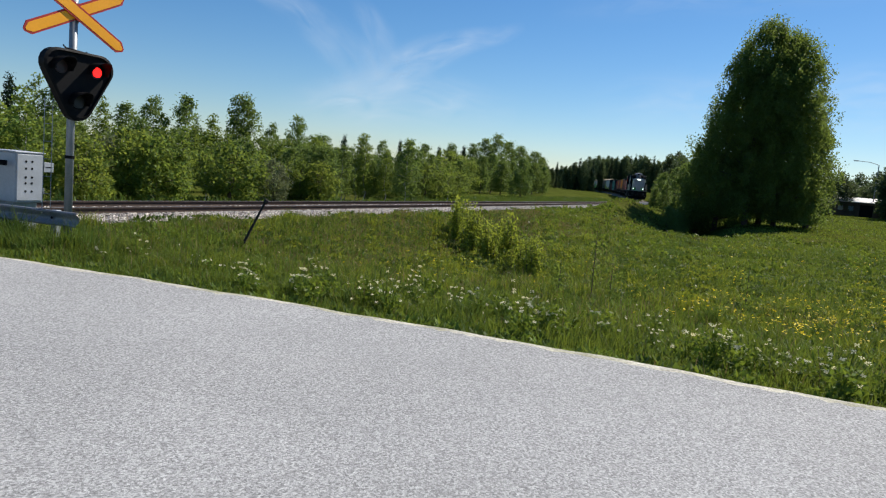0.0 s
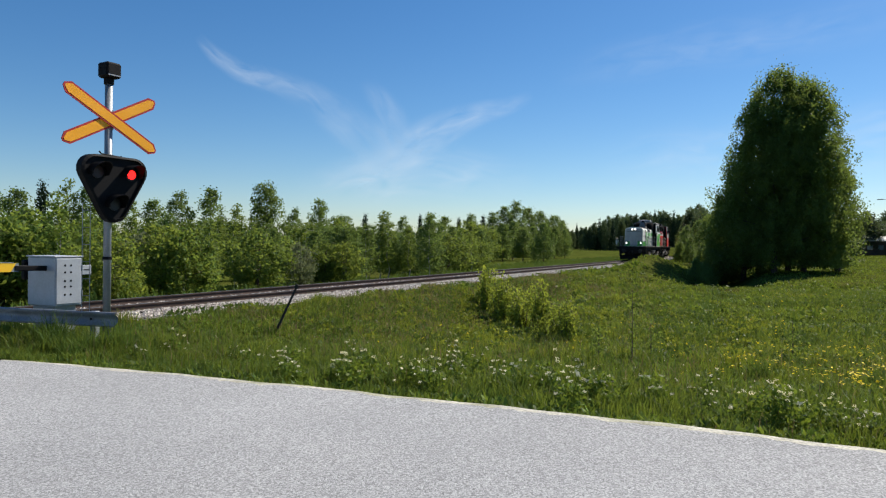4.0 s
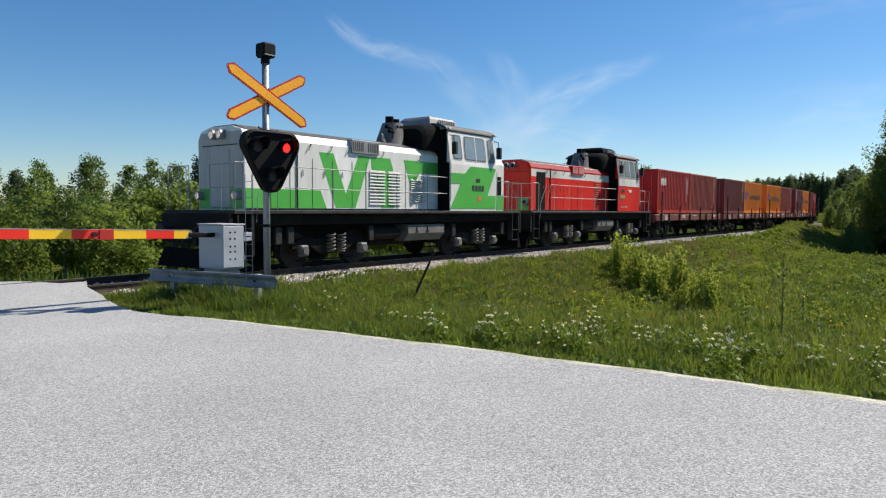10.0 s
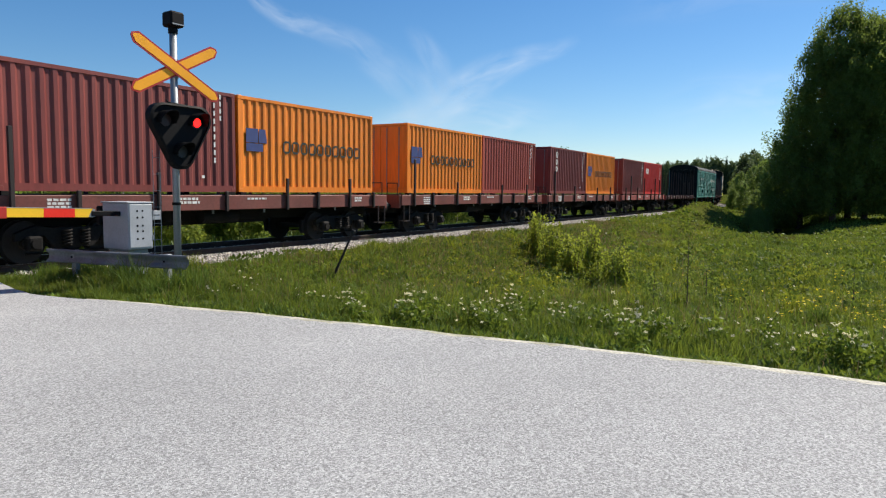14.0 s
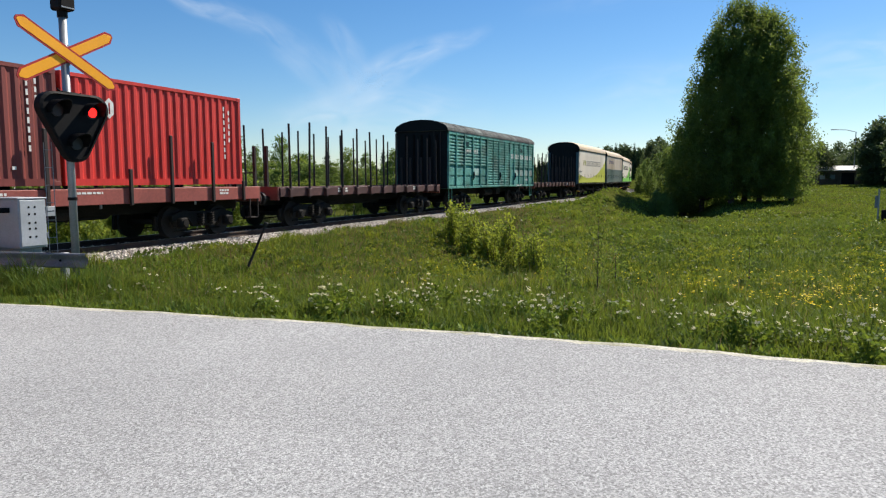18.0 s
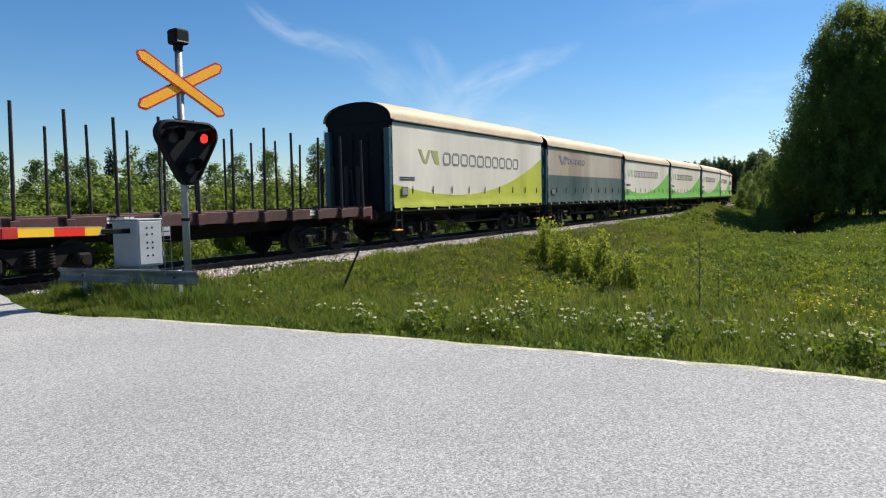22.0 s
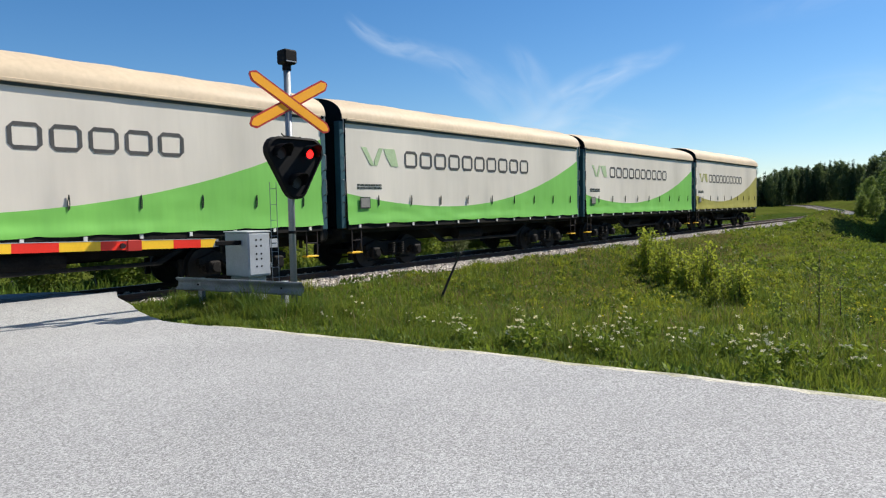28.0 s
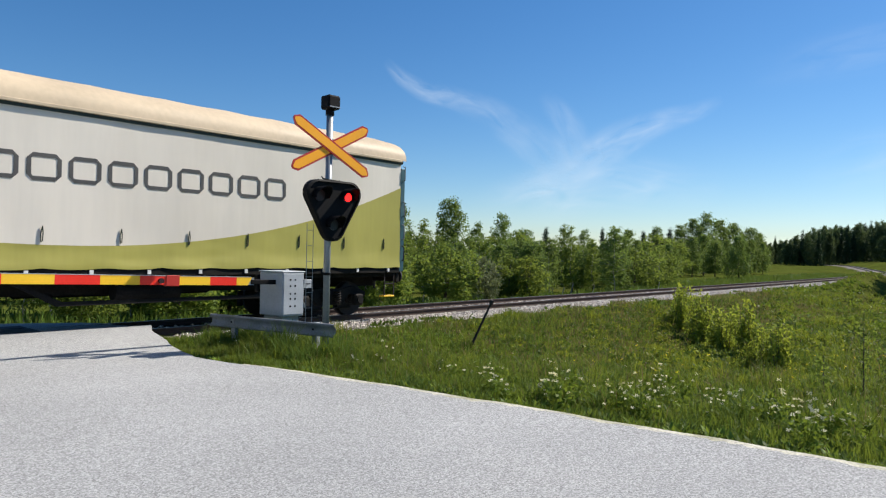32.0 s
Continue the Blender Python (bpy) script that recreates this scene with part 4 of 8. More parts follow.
            part("lifting_lug", Geo().pipe([(x + 0.2, s * 0.985, 3.1), (x + 0.2, s * 1.03, 3.12), (x + 0.27, s * 1.03, 3.24), (x + 0.3, s * 0.97, 3.26)], 0.012), T["mark"], hood)
        part("sill_line", Geo().box(-5.98, 1.97, min(s * 0.982, s * 1.0), max(s * 0.982, s * 1.0), 1.59, 1.64), T["roof"], hood)
        if not green:
            part("hood_edge", Geo().rod((-5.95, s * 0.865, 3.46), (1.98, s * 0.865, 3.46), 0.012, 6), T["band"], hood, "thin pale edge strip")
        part("hood_bar", Geo().rod((-4.3, s * 1.0, 1.65), (-4.3, s * 1.0, 3.3), 0.02, 6), T["mark"], hood)
        rg = part("radiator_grille", Geo().box(-2.25, -1.05, min(s * 0.8, s * 1.04), max(s * 0.8, s * 1.04), 3.14, 3.5, 0.01), T["steel"] if green else paint, hood, "boxed radiator grille")
        for j in range(14):
            x = -2.2 + j * 0.08
            if abs(j - 6.5) > 0.6:
                part("grille_bar", Geo().box(x, x + 0.03, min(s * 1.042, s * 1.05), max(s * 1.042, s * 1.05), 3.2, 3.44), T["roof"] if green else T["band"], rg)
        part("dark_grille", Geo().box(5.62, 6.05, min(s * 0.985, s * 1.0), max(s * 0.985, s * 1.0), 2.15, 2.8, 0.004), T["soot"], short)
        # walkway handrails
        g = Geo()
        for x in (-4.75, -3.4, -2.1, -0.7, 0.6):
            g.rod((x, s * 1.44, 1.58), (x, s * 1.44, 2.62), 0.012, 6)
        for z in (2.12, 2.62):
            g.pipe([(-5.1, s * 1.44, z), (1.9, s * 1.44, z)], 0.011)
        g.pipe([(-5.1, s * 1.44, 2.62), (-5.35, s * 1.44, 2.1), (-5.35, s * 1.44, 1.58)], 0.011)
        part("side_handrail", g, T["steel"] if green else T["rail_w"], lo, "thin tubular handrail")
        g = Geo().pipe([(5.05, s * 1.42, 1.58), (5.05, s * 1.42, 2.62), (5.9, s * 1.42, 2.62), (6.5, s * 1.42, 2.1), (6.5, s * 1.42, 1.58)], 0.012).pipe([(5.05, s * 1.42, 2.1), (5.9, s * 1.42, 2.1)], 0.011).rod((5.9, s * 1.42, 1.58), (5.9, s * 1.42, 2.62), 0.012, 6)
        part("side_handrail", g, T["steel"] if green else T["rail_w"], lo)
        g = Geo().pipe([(-5.45, s * 1.43, 2.6), (-5.95, s * 1.43, 1.9), (-6.0, s * 1.43, 1.3)], 0.012).pipe([(-6.62, s * 1.42, 1.58), (-6.62, s * 1.42, 2.65), (-6.1, s * 1.42, 2.65), (-6.1, s * 1.42, 1.58)], 0.012)
        part("corner_handrail", g, T["steel"] if green else T["rail_w"], lo)
    for e in (-1, 1):
        for s in (-1, 1):
            g = Geo()
            for yy in (0.45, 0.9, 1.4):
                g.rod((e * 6.64, s * yy, 1.58), (e * 6.64, s * yy, 2.62), 0.012, 6)
            for z in (2.1, 2.62):
                g.pipe([(e * 6.64, s * 0.45, z), (e * 6.64, s * 1.4, z)], 0.011)
            part("end_handrail", g, T["steel"] if green else T["rail_w"], lo)
    # cab
    cabp = [(-1.5, 1.59), (-1.5, 3.05), (-1.36, 4.12), (-1.18, 4.3), (1.18, 4.3), (1.36, 4.12), (1.5, 3.05), (1.5, 1.59)]
    cab = part("cab", Geo().prism(cabp, "x", 2.0, 4.9), T["white"] if green else T["red"], lo, "driver's cab")
    half = [(-1.40, 4.18), (-1.38, 4.24), (-1.28, 4.32), (-1.1, 4.385), (-0.8, 4.43), (-0.4, 4.46)]
    part("cab_roof", Geo().prism(half + [(-a, b) for a, b in reversed(half)] + [(1.3, 4.2), (1.1, 4.29), (-1.1, 4.29), (-1.3, 4.2)], "x", 1.9, 5.0), T["roof"], cab, "grey rounded cab roof")
    for e in (-1, 1):
        for x in (2.05, 4.86):
            part("marker_lamp", Geo().box(x - 0.09, x + 0.09, min(e * 1.36, e * 1.46), max(e * 1.36, e * 1.46), 4.16, 4.25, 0.02), T["rail_w"], cab, "small pale marker lamp")
    # the front's black holds both its soot and the shade on that side
    part("cab_front", Geo().box(1.975, 2.0, -1.46, 1.46, 1.6, 3.1).box(1.96, 2.0, -1.34, 1.34, 3.1, 4.2), T["soot"], cab, "cab front black with soot and shade")
    rings = []
    for x, w, top in ((0.98, 0.80, 3.70), (1.02, 0.92, 3.98), (1.12, 1.0, 4.18), (1.28, 1.06, 4.31), (1.5, 1.1, 4.37), (1.98, 1.16, 4.41)):
        rings.append([(x, -w * math.copysign(abs(math.cos(a)) ** 0.4, math.cos(a)), 3.45 + (top - 3.45) * max(0.0, math.sin(a)) ** 0.4) for a in (math.pi * k / 12 for k in range(13))])
    part("cab_cowl", lofted(rings), T["soot"], cab, "black rounded cowl before the cab")
    ac = part("roof_unit", lofted([[(1.86, -0.72, z0), (1.86, 0.72, z0), (3.5, 0.72, z0), (3.5, -0.72, z0)] if k == 0 else [(1.86 + i, -0.72 + i, z0), (1.86 + i, 0.72 - i, z0), (3.5 - i, 0.72 - i, z0), (3.5 - i, -0.72 + i, z0)]
                                  for k, (z0, i) in enumerate(((4.40, 0.0), (4.60, 0.06), (4.70, 0.16), (4.73, 0.3)))]), T["steel"] if green else T["soot"], cab, "low roof ventilation unit")
    for j in range(9):
        part("unit_slat", Geo().box(2.35 + j * 0.11, 2.41 + j * 0.11, -0.735, -0.70, 4.47, 4.60), T["steel"], ac)
    for s in (-1, 1):
        def on_side(pts, out=0.004):
            """Pairs x, z laid on the leaning cab side."""
            return [(a, s * (1.5 - (b - 3.05) * 0.131 if b > 3.05 else 1.5) + s * out, b) for a, b in pts]

        def panel(name, pts, mat, par, label="", out=0.004, th=0.006):
            top, bot = on_side(pts, out + th), on_side(pts, out)
            n = len(pts)
            return part(name, Geo().add(top + bot, [tuple(range(n)), tuple(range(2 * n - 1, n - 1, -1))] + [(i, (i + 1) % n, n + (i + 1) % n, n + i) for i in range(n)]), mat, par, label)

        for x0, x1, xt0, xt1 in ((2.16, 2.76, 2.22, 2.74), (2.86, 4.26, 2.88, 4.22), (4.36, 4.86, 4.38, 4.76)):
            fr = panel("window_frame", rounded([(x0, 3.19), (x1, 3.19), (xt1, 4.05), (xt0, 4.05)], 0.13), T["rail_w"], cab, "pale rounded window frame")
            panel("window_seal", rounded([(x0 + 0.03, 3.22), (x1 - 0.03, 3.22), (xt1 - 0.03, 4.02), (xt0 + 0.03, 4.02)], 0.12), T["rubber"], fr, "", 0.011, 0.003)
            panel("window_pane", rounded([(x0 + 0.055, 3.245), (x1 - 0.055, 3.245), (xt1 - 0.055, 3.995), (xt0 + 0.055, 3.995)], 0.11), T["glass"], fr, "cab window with reflections in its colour", 0.016, 0.004)
        panel("window_bar", [(3.54, 3.2), (3.58, 3.2), (3.58, 4.04), (3.54, 4.04)], T["chalk"], cab, "", 0.02)
        if green:
            panel("green_field", [(2.0, 1.66), (4.85, 1.66), (4.85, 2.1), (4.3, 2.1), (4.85, 3.02), (3.2, 3.02), (2.85, 2.78), (2.02, 2.78), (2.02, 2.45), (2.6, 2.45)], T["green"], cab, "green zigzag field")
            for j in range(4):
                panel("number_bar", [(3.3 + j * 0.2, 2.24), (3.44 + j * 0.2, 2.24), (3.44 + j * 0.2, 2.42), (3.3 + j * 0.2, 2.42)], T["mark"], cab, "", 0.012)
            panel("maker_plate", [(3.52, 2.52), (3.78, 2.52), (3.78, 2.64), (3.52, 2.64)], T["mark"], cab, "", 0.012)
            panel("orange_plate", [(3.66, 1.92), (3.84, 1.92), (3.88, 2.05), (3.62, 2.05)], T["orange_mark"], cab, "", 0.012)
        else:
            panel("white_field", [(2.0, 2.78), (4.85, 2.78), (4.85, 3.12), (2.0, 3.12)], T["band"], cab, "white band below the windows")
            panel("window_field", [(2.02, 3.12), (4.88, 3.12), (4.88, 4.1), (2.02, 4.1)], T["steel"], cab, "grimy grey field round the windows", 0.001, 0.002)
            for j in range(4):
                panel("number_bar", [(2.25 + j * 0.17, 2.2), (2.36 + j * 0.17, 2.2), (2.36 + j * 0.17, 2.36), (2.25 + j * 0.17, 2.36)], T["olive_mark"], cab, "", 0.012)
            panel("winged_emblem", [(3.25, 2.62), (3.75, 2.62), (3.7, 2.48), (3.5, 2.5), (3.45, 2.45), (3.38, 2.54)], T["chalk"], cab, "small white winged emblem", 0.012)
            panel("maker_plate", [(2.4, 2.5), (2.8, 2.5), (2.8, 2.62), (2.4, 2.62)], T["mark"], cab, "", 0.012)
            g = Geo()
            for p in bars(2.35, 1.78, 1, 0.9, 0.035):
                g.flat(p, -1.504)
            if s < 0:
                part("small_lettering", g, T["band"], cab)
        part("cab_handrail", Geo().pipe([(1.99, s * 1.53, 1.9), (1.99, s * 1.53, 3.2)], 0.014), T["rail_w"], cab)
        part("cab_handrail", Geo().pipe([(4.93, s * 1.5, 1.9), (4.93, s * 1.5, 2.9)], 0.014), T["rail_w"], cab)
        for x in (2.05, 4.85):
            mir = part("mirror", Geo().box(x - 0.04, x + 0.1, s * 1.62 - 0.09, s * 1.62 + 0.09, 3.35, 3.75, 0.02).pipe([(x, s * 1.4, 4.0), (x, s * 1.6, 3.95), (x, s * 1.62, 3.7)], 0.014), T["rubber"], cab)
    for x, d in ((1.955, -1), (4.905, 1)):
        for s in (-1, 1):
            fr = part("end_window_frame", Geo().box(min(x, x + d * 0.01), max(x, x + d * 0.01), min(s * 0.12, s * 1.15), max(s * 0.12, s * 1.15), 3.62, 4.12), T["rubber"], cab)
            part("end_window_pane", Geo().box(min(x + d * 0.011, x + d * 0.016), max(x + d * 0.011, x + d * 0.016), min(s * 0.18, s * 1.09), max(s * 0.18, s * 1.09), 3.67, 4.07), T["glass"], fr)
    part("exhaust_cowl", lofted([[(cx + rx * math.cos(a), ry * math.sin(a), z) for a in (2 * math.pi * k / 28 for k in range(28))] for cx, rx, ry, z in
         ((0.55, 0.52, 0.5, 3.5), (0.74, 0.36, 0.34, 4.34))]), T["dusty"], lo, "grey tapered exhaust stack")
    for px, pt in ((0.58, 4.56), (0.88, 4.5)):
        part("exhaust_pipe", Geo().rod((px, 0.0, 4.34), (px, 0.0, pt), 0.14, 14), T["soot"], lo, "black exhaust pipe")
    part("bell", Geo().rod((-0.15, -0.3, 3.55), (-0.15, -0.3, 3.66), 0.15, 14, 0.14).rod((-0.15, -0.3, 3.66), (-0.15, -0.3, 3.86), 0.13, 14, 0.07).rod((-0.15, -0.3, 3.86), (-0.15, -0.3, 3.92), 0.07, 10, 0.02), T["dusty"], lo, "small domed bell")
    for j in range(3):
        part("stack_vent", Geo().rod((0.60 + j * 0.13, -0.385 + 0.02 * abs(j - 1), 4.2), (0.60 + j * 0.13, -0.30, 4.2), 0.045, 12), T["soot"], lo)
    part("horn", Geo().pipe([(0.35, -0.35, 3.55), (0.35, -0.35, 4.1)], 0.02).rod((0.3, -0.35, 4.12), (0.02, -0.35, 4.15), 0.03, 8, 0.07).rod((0.3, -0.45, 3.98), (0.05, -0.45, 4.0), 0.025, 8, 0.06), T["soot"], lo)
    # running gear
    for x in (-3.15, 4.0):
        bogie(lo, x, 2.3, 0.5, "dusty", True)
    for s in (-1, 1):
        bb = part("battery_box", Geo().prism([(s * 0.75, 0.62), (s * 1.12, 0.62), (s * 1.32, 0.86), (s * 1.32, 1.14), (s * 0.75, 1.18)], "x", 0.0, 1.9), T["dusty"], lo, "dusty grey battery box")
        for x in (0.45, 1.0):
            part("box_handle", Geo().pipe([(x, s * 1.33, 1.08), (x - 0.04, s * 1.34, 0.95), (x + 0.04, s * 1.34, 0.9)], 0.018), T["mark"], bb)
    part("fuel_tank", Geo().box(-1.2, 1.0, -0.7, 0.7, 0.5, 1.2, 0.05), T["under"], lo)
    part("air_tank", Geo().rod((-1.5, -1.05, 0.9), (-0.3, -1.05, 0.9), 0.2, 14).rod((-1.5, 1.05, 0.9), (-0.3, 1.05, 0.9), 0.2, 14), T["under"], lo)
    for x in (-5.3, -4.9, -1.8, 2.4, 5.6):
        part("sand_box", Geo().box(x, x + 0.22, -1.3, -1.15, 0.7, 1.15, 0.02), T["greasy"], lo)
    ends(lo, 6.82, 1.05)
    for o in lo.children_recursive:          # the hoods and the cab stand a little taller than drawn above
        for q in o.data.vertices:
            q.co.z = float(np.interp(q.co.z, (1.6, 3.56, 4.46, 4.9), (1.6, 3.74, 4.62, 5.04))) if q.co.z > 1.6 else q.co.z
    return lo


def container(colour, label, marks):
    """A twenty-foot container, its base at z = 0."""
    m = C[colour]
    co = tagged(new("shipping_container"), label, "container", "containers on the train")
    lx, wy, h = 3.029, 1.219, 2.591
    g = Geo()
    for x in (-lx, lx - 0.11):
        for y in (-wy, wy - 0.11):
            g.box(x, x + 0.11, y, y + 0.11, 0.0, h, 0.008)
    for y in (-wy, wy - 0.07):
        g.box(-lx + 0.11, lx - 0.11, y, y + 0.07, 0.0, 0.16).box(-lx + 0.11, lx - 0.11, y, y + 0.07, h - 0.09, h - 0.005)
    for x in (-lx, lx - 0.07):
        g.box(x, x + 0.07, -wy + 0.11, wy - 0.11, 0.0, 0.16).box(x, x + 0.07, -wy + 0.11, wy - 0.11, h - 0.1, h - 0.005)
    part("frame", g, m, co, "welded steel frame")
    n = 21
    pitch = (2 * lx - 0.22) / n

    def wave(a0, b0, s, flip):
        xs = []
        for k in range(n):
            c = a0 + k * b0
            xs += [(c, 0.0), (c + b0 * 0.30, 0.0), (c + b0 * 0.5, -0.036), (c + b0 * 0.8, -0.036)]
        xs.append((a0 + n * b0, 0.0))
        return xs

    for s in (-1, 1):
        w = wave(-lx + 0.11, pitch, s, False)
        v = [(x, s * (wy - 0.012 + d), z) for x, d in w for z in (0.16, h - 0.09)] + [(x, s * (wy - 0.018 + d), z) for x, d in w for z in (0.16, h - 0.09)]
        k = len(w)
        f = [(2 * i, 2 * i + 1, 2 * i + 3, 2 * i + 2) for i in range(k - 1)]
        part("side_panel", Geo().add(v[:2 * k], f), m, co, "corrugated steel side")
    n = 9
    w = wave(-wy + 0.11, (2 * wy - 0.22) / 9, 1, False)
    k = len(w)
    part("end_panel", Geo().add([(lx - 0.015 + d, y, z) for y, d in w for z in (0.16, h - 0.1)], [(2 * i, 2 * i + 1, 2 * i + 3, 2 * i + 2) for i in range(k - 1)]), m, co)
    for s in (-1, 1):
        dr = part("door", Geo().box(-lx + 0.005, -lx + 0.05, min(s * 0.01, s * 1.1), max(s * 0.01, s * 1.1), 0.17, h - 0.11, 0.01), m, co, "steel door leaf")
        for y in (0.3, 0.85):
            part("lock_rod", Geo().rod((-lx - 0.012, s * y, 0.2), (-lx - 0.012, s * y, h - 0.15), 0.017, 8), T["steel"], dr)
    w = []
    part("roof", Geo().box(-lx + 0.07, lx - 0.07, -wy + 0.07, wy - 0.07, h - 0.06, h - 0.02), m, co)
    part("floor", Geo().box(-lx + 0.07, lx - 0.07, -wy + 0.07, wy - 0.07, 0.05, 0.15), T["under"], co)
    for x in (-lx - 0.004, lx - 0.17):
        for y in (-wy - 0.004, wy - 0.16):
            for z in (-0.004, h - 0.114):
                part("corner_casting", Geo().box(x, x + 0.174, y, y + 0.164, z, z + 0.118, 0.012), m, co)
    marks(co, -wy - 0.002)
    return co


def marks_block(co, y):
    """A white short name near the top corner and rows of codes."""
    print_on("name_block", co, strokes(0.92, 0.48, 3, 0.10, 1), -2.5, 1.62, y, T["chalk"], "white blocks of the owner's name")
    print_on("code_mark", co, [[(0, k * 0.2), (0.05, k * 0.2), (0.05, k * 0.2 + 0.13), (0, k * 0.2 + 0.13)] for k in range(8)] + [[(0.2, 0.5 + k * 0.2), (0.26, 0.5 + k * 0.2), (0.26, 0.63 + k * 0.2), (0.2, 0.63 + k * 0.2)] for k in range(5)], 2.25, 0.75, y, T["chalk"])


def marks_codes(co, y):
    print_on("code_mark", co, [[(0, k * 0.2), (0.05, k * 0.2), (0.05, k * 0.2 + 0.13), (0, k * 0.2 + 0.13)] for k in range(8)] + [[(0.2, 1.1 + k * 0.18), (0.25, 1.1 + k * 0.18), (0.25, 1.22 + k * 0.18), (0.2, 1.22 + k * 0.18)] for k in range(4)], 2.3, 0.75, y, T["chalk"])
    print_on("small_plate", co, [[(0, 0), (0.09, 0), (0.09, 0.07), (0, 0.07)]], 1.9, 0.35, y, T["chalk"])


def marks_tall(co, y):
    """White upright blocks one below the other."""
    print_on("name_block", co, strokes(0.36, 0.36, 1, 0.08, 2), -2.25, 2.0, y, T["chalk"], "white upright name blocks")
    print_on("name_block", co, strokes(0.36, 0.3, 1, 0.08, 1), -2.25, 1.62, y, T["chalk"])
    print_on("name_block", co, strokes(0.36, 0.3, 1, 0.08, 0), -2.25, 1.24, y, T["chalk"])
    marks_codes(co, y)


def marks_long(co, y):
    """A dark blue square emblem and a long dark name."""
    print_on("emblem", co, [[(0, 0), (0.62, 0), (0.62, 0.22), (0, 0.22)], [(0.0, 0.24), (0.44, 0.24), (0.44, 0.62), (0.0, 0.62)], [(0.47, 0.24), (0.78, 0.24), (0.72, 0.62), (0.47, 0.62)]], -2.75, 1.12, y, T["blue_mark"], "dark blue square emblem")
    print_on("name_mark", co, strokes(3.7, 0.36, 10, 0.06, 0), -1.35, 1.12, y, T["mark"], "row of dark blocks of the owner's name")


def flat_wagon(tall=False):
    """A bogie flat for containers with red-brown sills and dark stanchions."""
    wa = tagged(new("container_wagon"), "red-brown flat wagon with dark stanchions carrying two containers", "wagon", "container wagons")
    h = 6.7
    for s in (-1, 1):
        sill = part("side_sill", Geo().box(-h, h, min(s * 1.33, s * 1.39), max(s * 1.33, s * 1.39), 1.04, 1.42, 0.012), T["wagon_bright" if tall else "wagon"], wa, "red-brown side sill")
        for k, x in enumerate((-5.9, -4.55, -2.6, -0.55, 1.7, 3.05, 4.6, 5.9)):
            top = (1.95, 2.85, 2.0, 2.75, 1.9, 2.8, 2.7, 1.6)[k] if tall else (2.75, 1.52, 1.95, 1.52, 1.9, 1.52, 1.95, 1.52)[k]
            part("stanchion", Geo().box(x - 0.045, x + 0.045, min(s * 1.40, s * 1.47), max(s * 1.40, s * 1.47), 1.0, top, 0.01), T["post"], wa, "dark steel stanchion")
        if s < 0:
            for x, n, w, hh in ((-5.2, 4, 0.5, 0.05), (-2.0, 2, 0.6, 0.06), (0.2, 1, 0.7, 0.05), (4.9, 2, 0.4, 0.06)):
                print_on("lettering", wa, bars(x, 1.30, n, w, hh), 0, 0, -1.391, T["chalk"])
        for x in (-4.2, -0.9, 0.9, 4.0):
            part("lashing_eye", Geo().rod((x, s * 1.3, 1.05), (x, s * 1.3, 0.94), 0.03, 8), T["steel"], wa)
    part("deck", Geo().box(-h, h, -1.33, 1.33, 1.30, 1.40), T["deck"], wa, "weathered plank deck")
    part("centre_sill", Geo().box(-h, h, -0.45, 0.45, 0.72, 1.3, 0.02).prism([(-2.8, 1.3), (-1.9, 0.62), (1.9, 0.62), (2.8, 1.3)], "y", -0.3, 0.3), T["under"], wa)
    part("brake_tank", Geo().rod((-0.9, -0.8, 0.85), (0.3, -0.8, 0.85), 0.18, 14), T["under"], wa)
    for e in (-1, 1):
        part("end_sill", Geo().box(min(e * h, e * (h + 0.1)), max(e * h, e * (h + 0.1)), -1.35, 1.35, 0.95, 1.42, 0.01), T["wagon"], wa)
        part("end_handrail", Geo().pipe([(e * (h + 0.02), -1.2, 1.42), (e * (h + 0.02), -1.2, 1.85), (e * (h + 0.02), -0.75, 1.85), (e * (h + 0.02), -0.75, 1.42)], 0.016), T["post"], wa, "dark bent handrail")
        part("shunter_step", Geo().box(e * 6.4 - 0.2, e * 6.4 + 0.2, -1.42, -1.2, 0.45, 0.48).box(e * 6.4 - 0.2, e * 6.4 - 0.17, -1.42, -1.38, 0.45, 1.05).box(e * 6.4 + 0.17, e * 6.4 + 0.2, -1.42, -1.38, 0.45, 1.05), T["post"], wa)
        bogie(wa, e * 4.5, 1.8, 0.44)
    for x in (-5.9, -0.2, 0.2, 5.9):
        for yy in (-1.25, 1.05):
            part("container_pin", Geo().box(x - 0.1, x + 0.1, yy, yy + 0.2, 1.4, 1.5), T["under"], wa)
    ends(wa, h + 0.1, 1.02)
    return wa


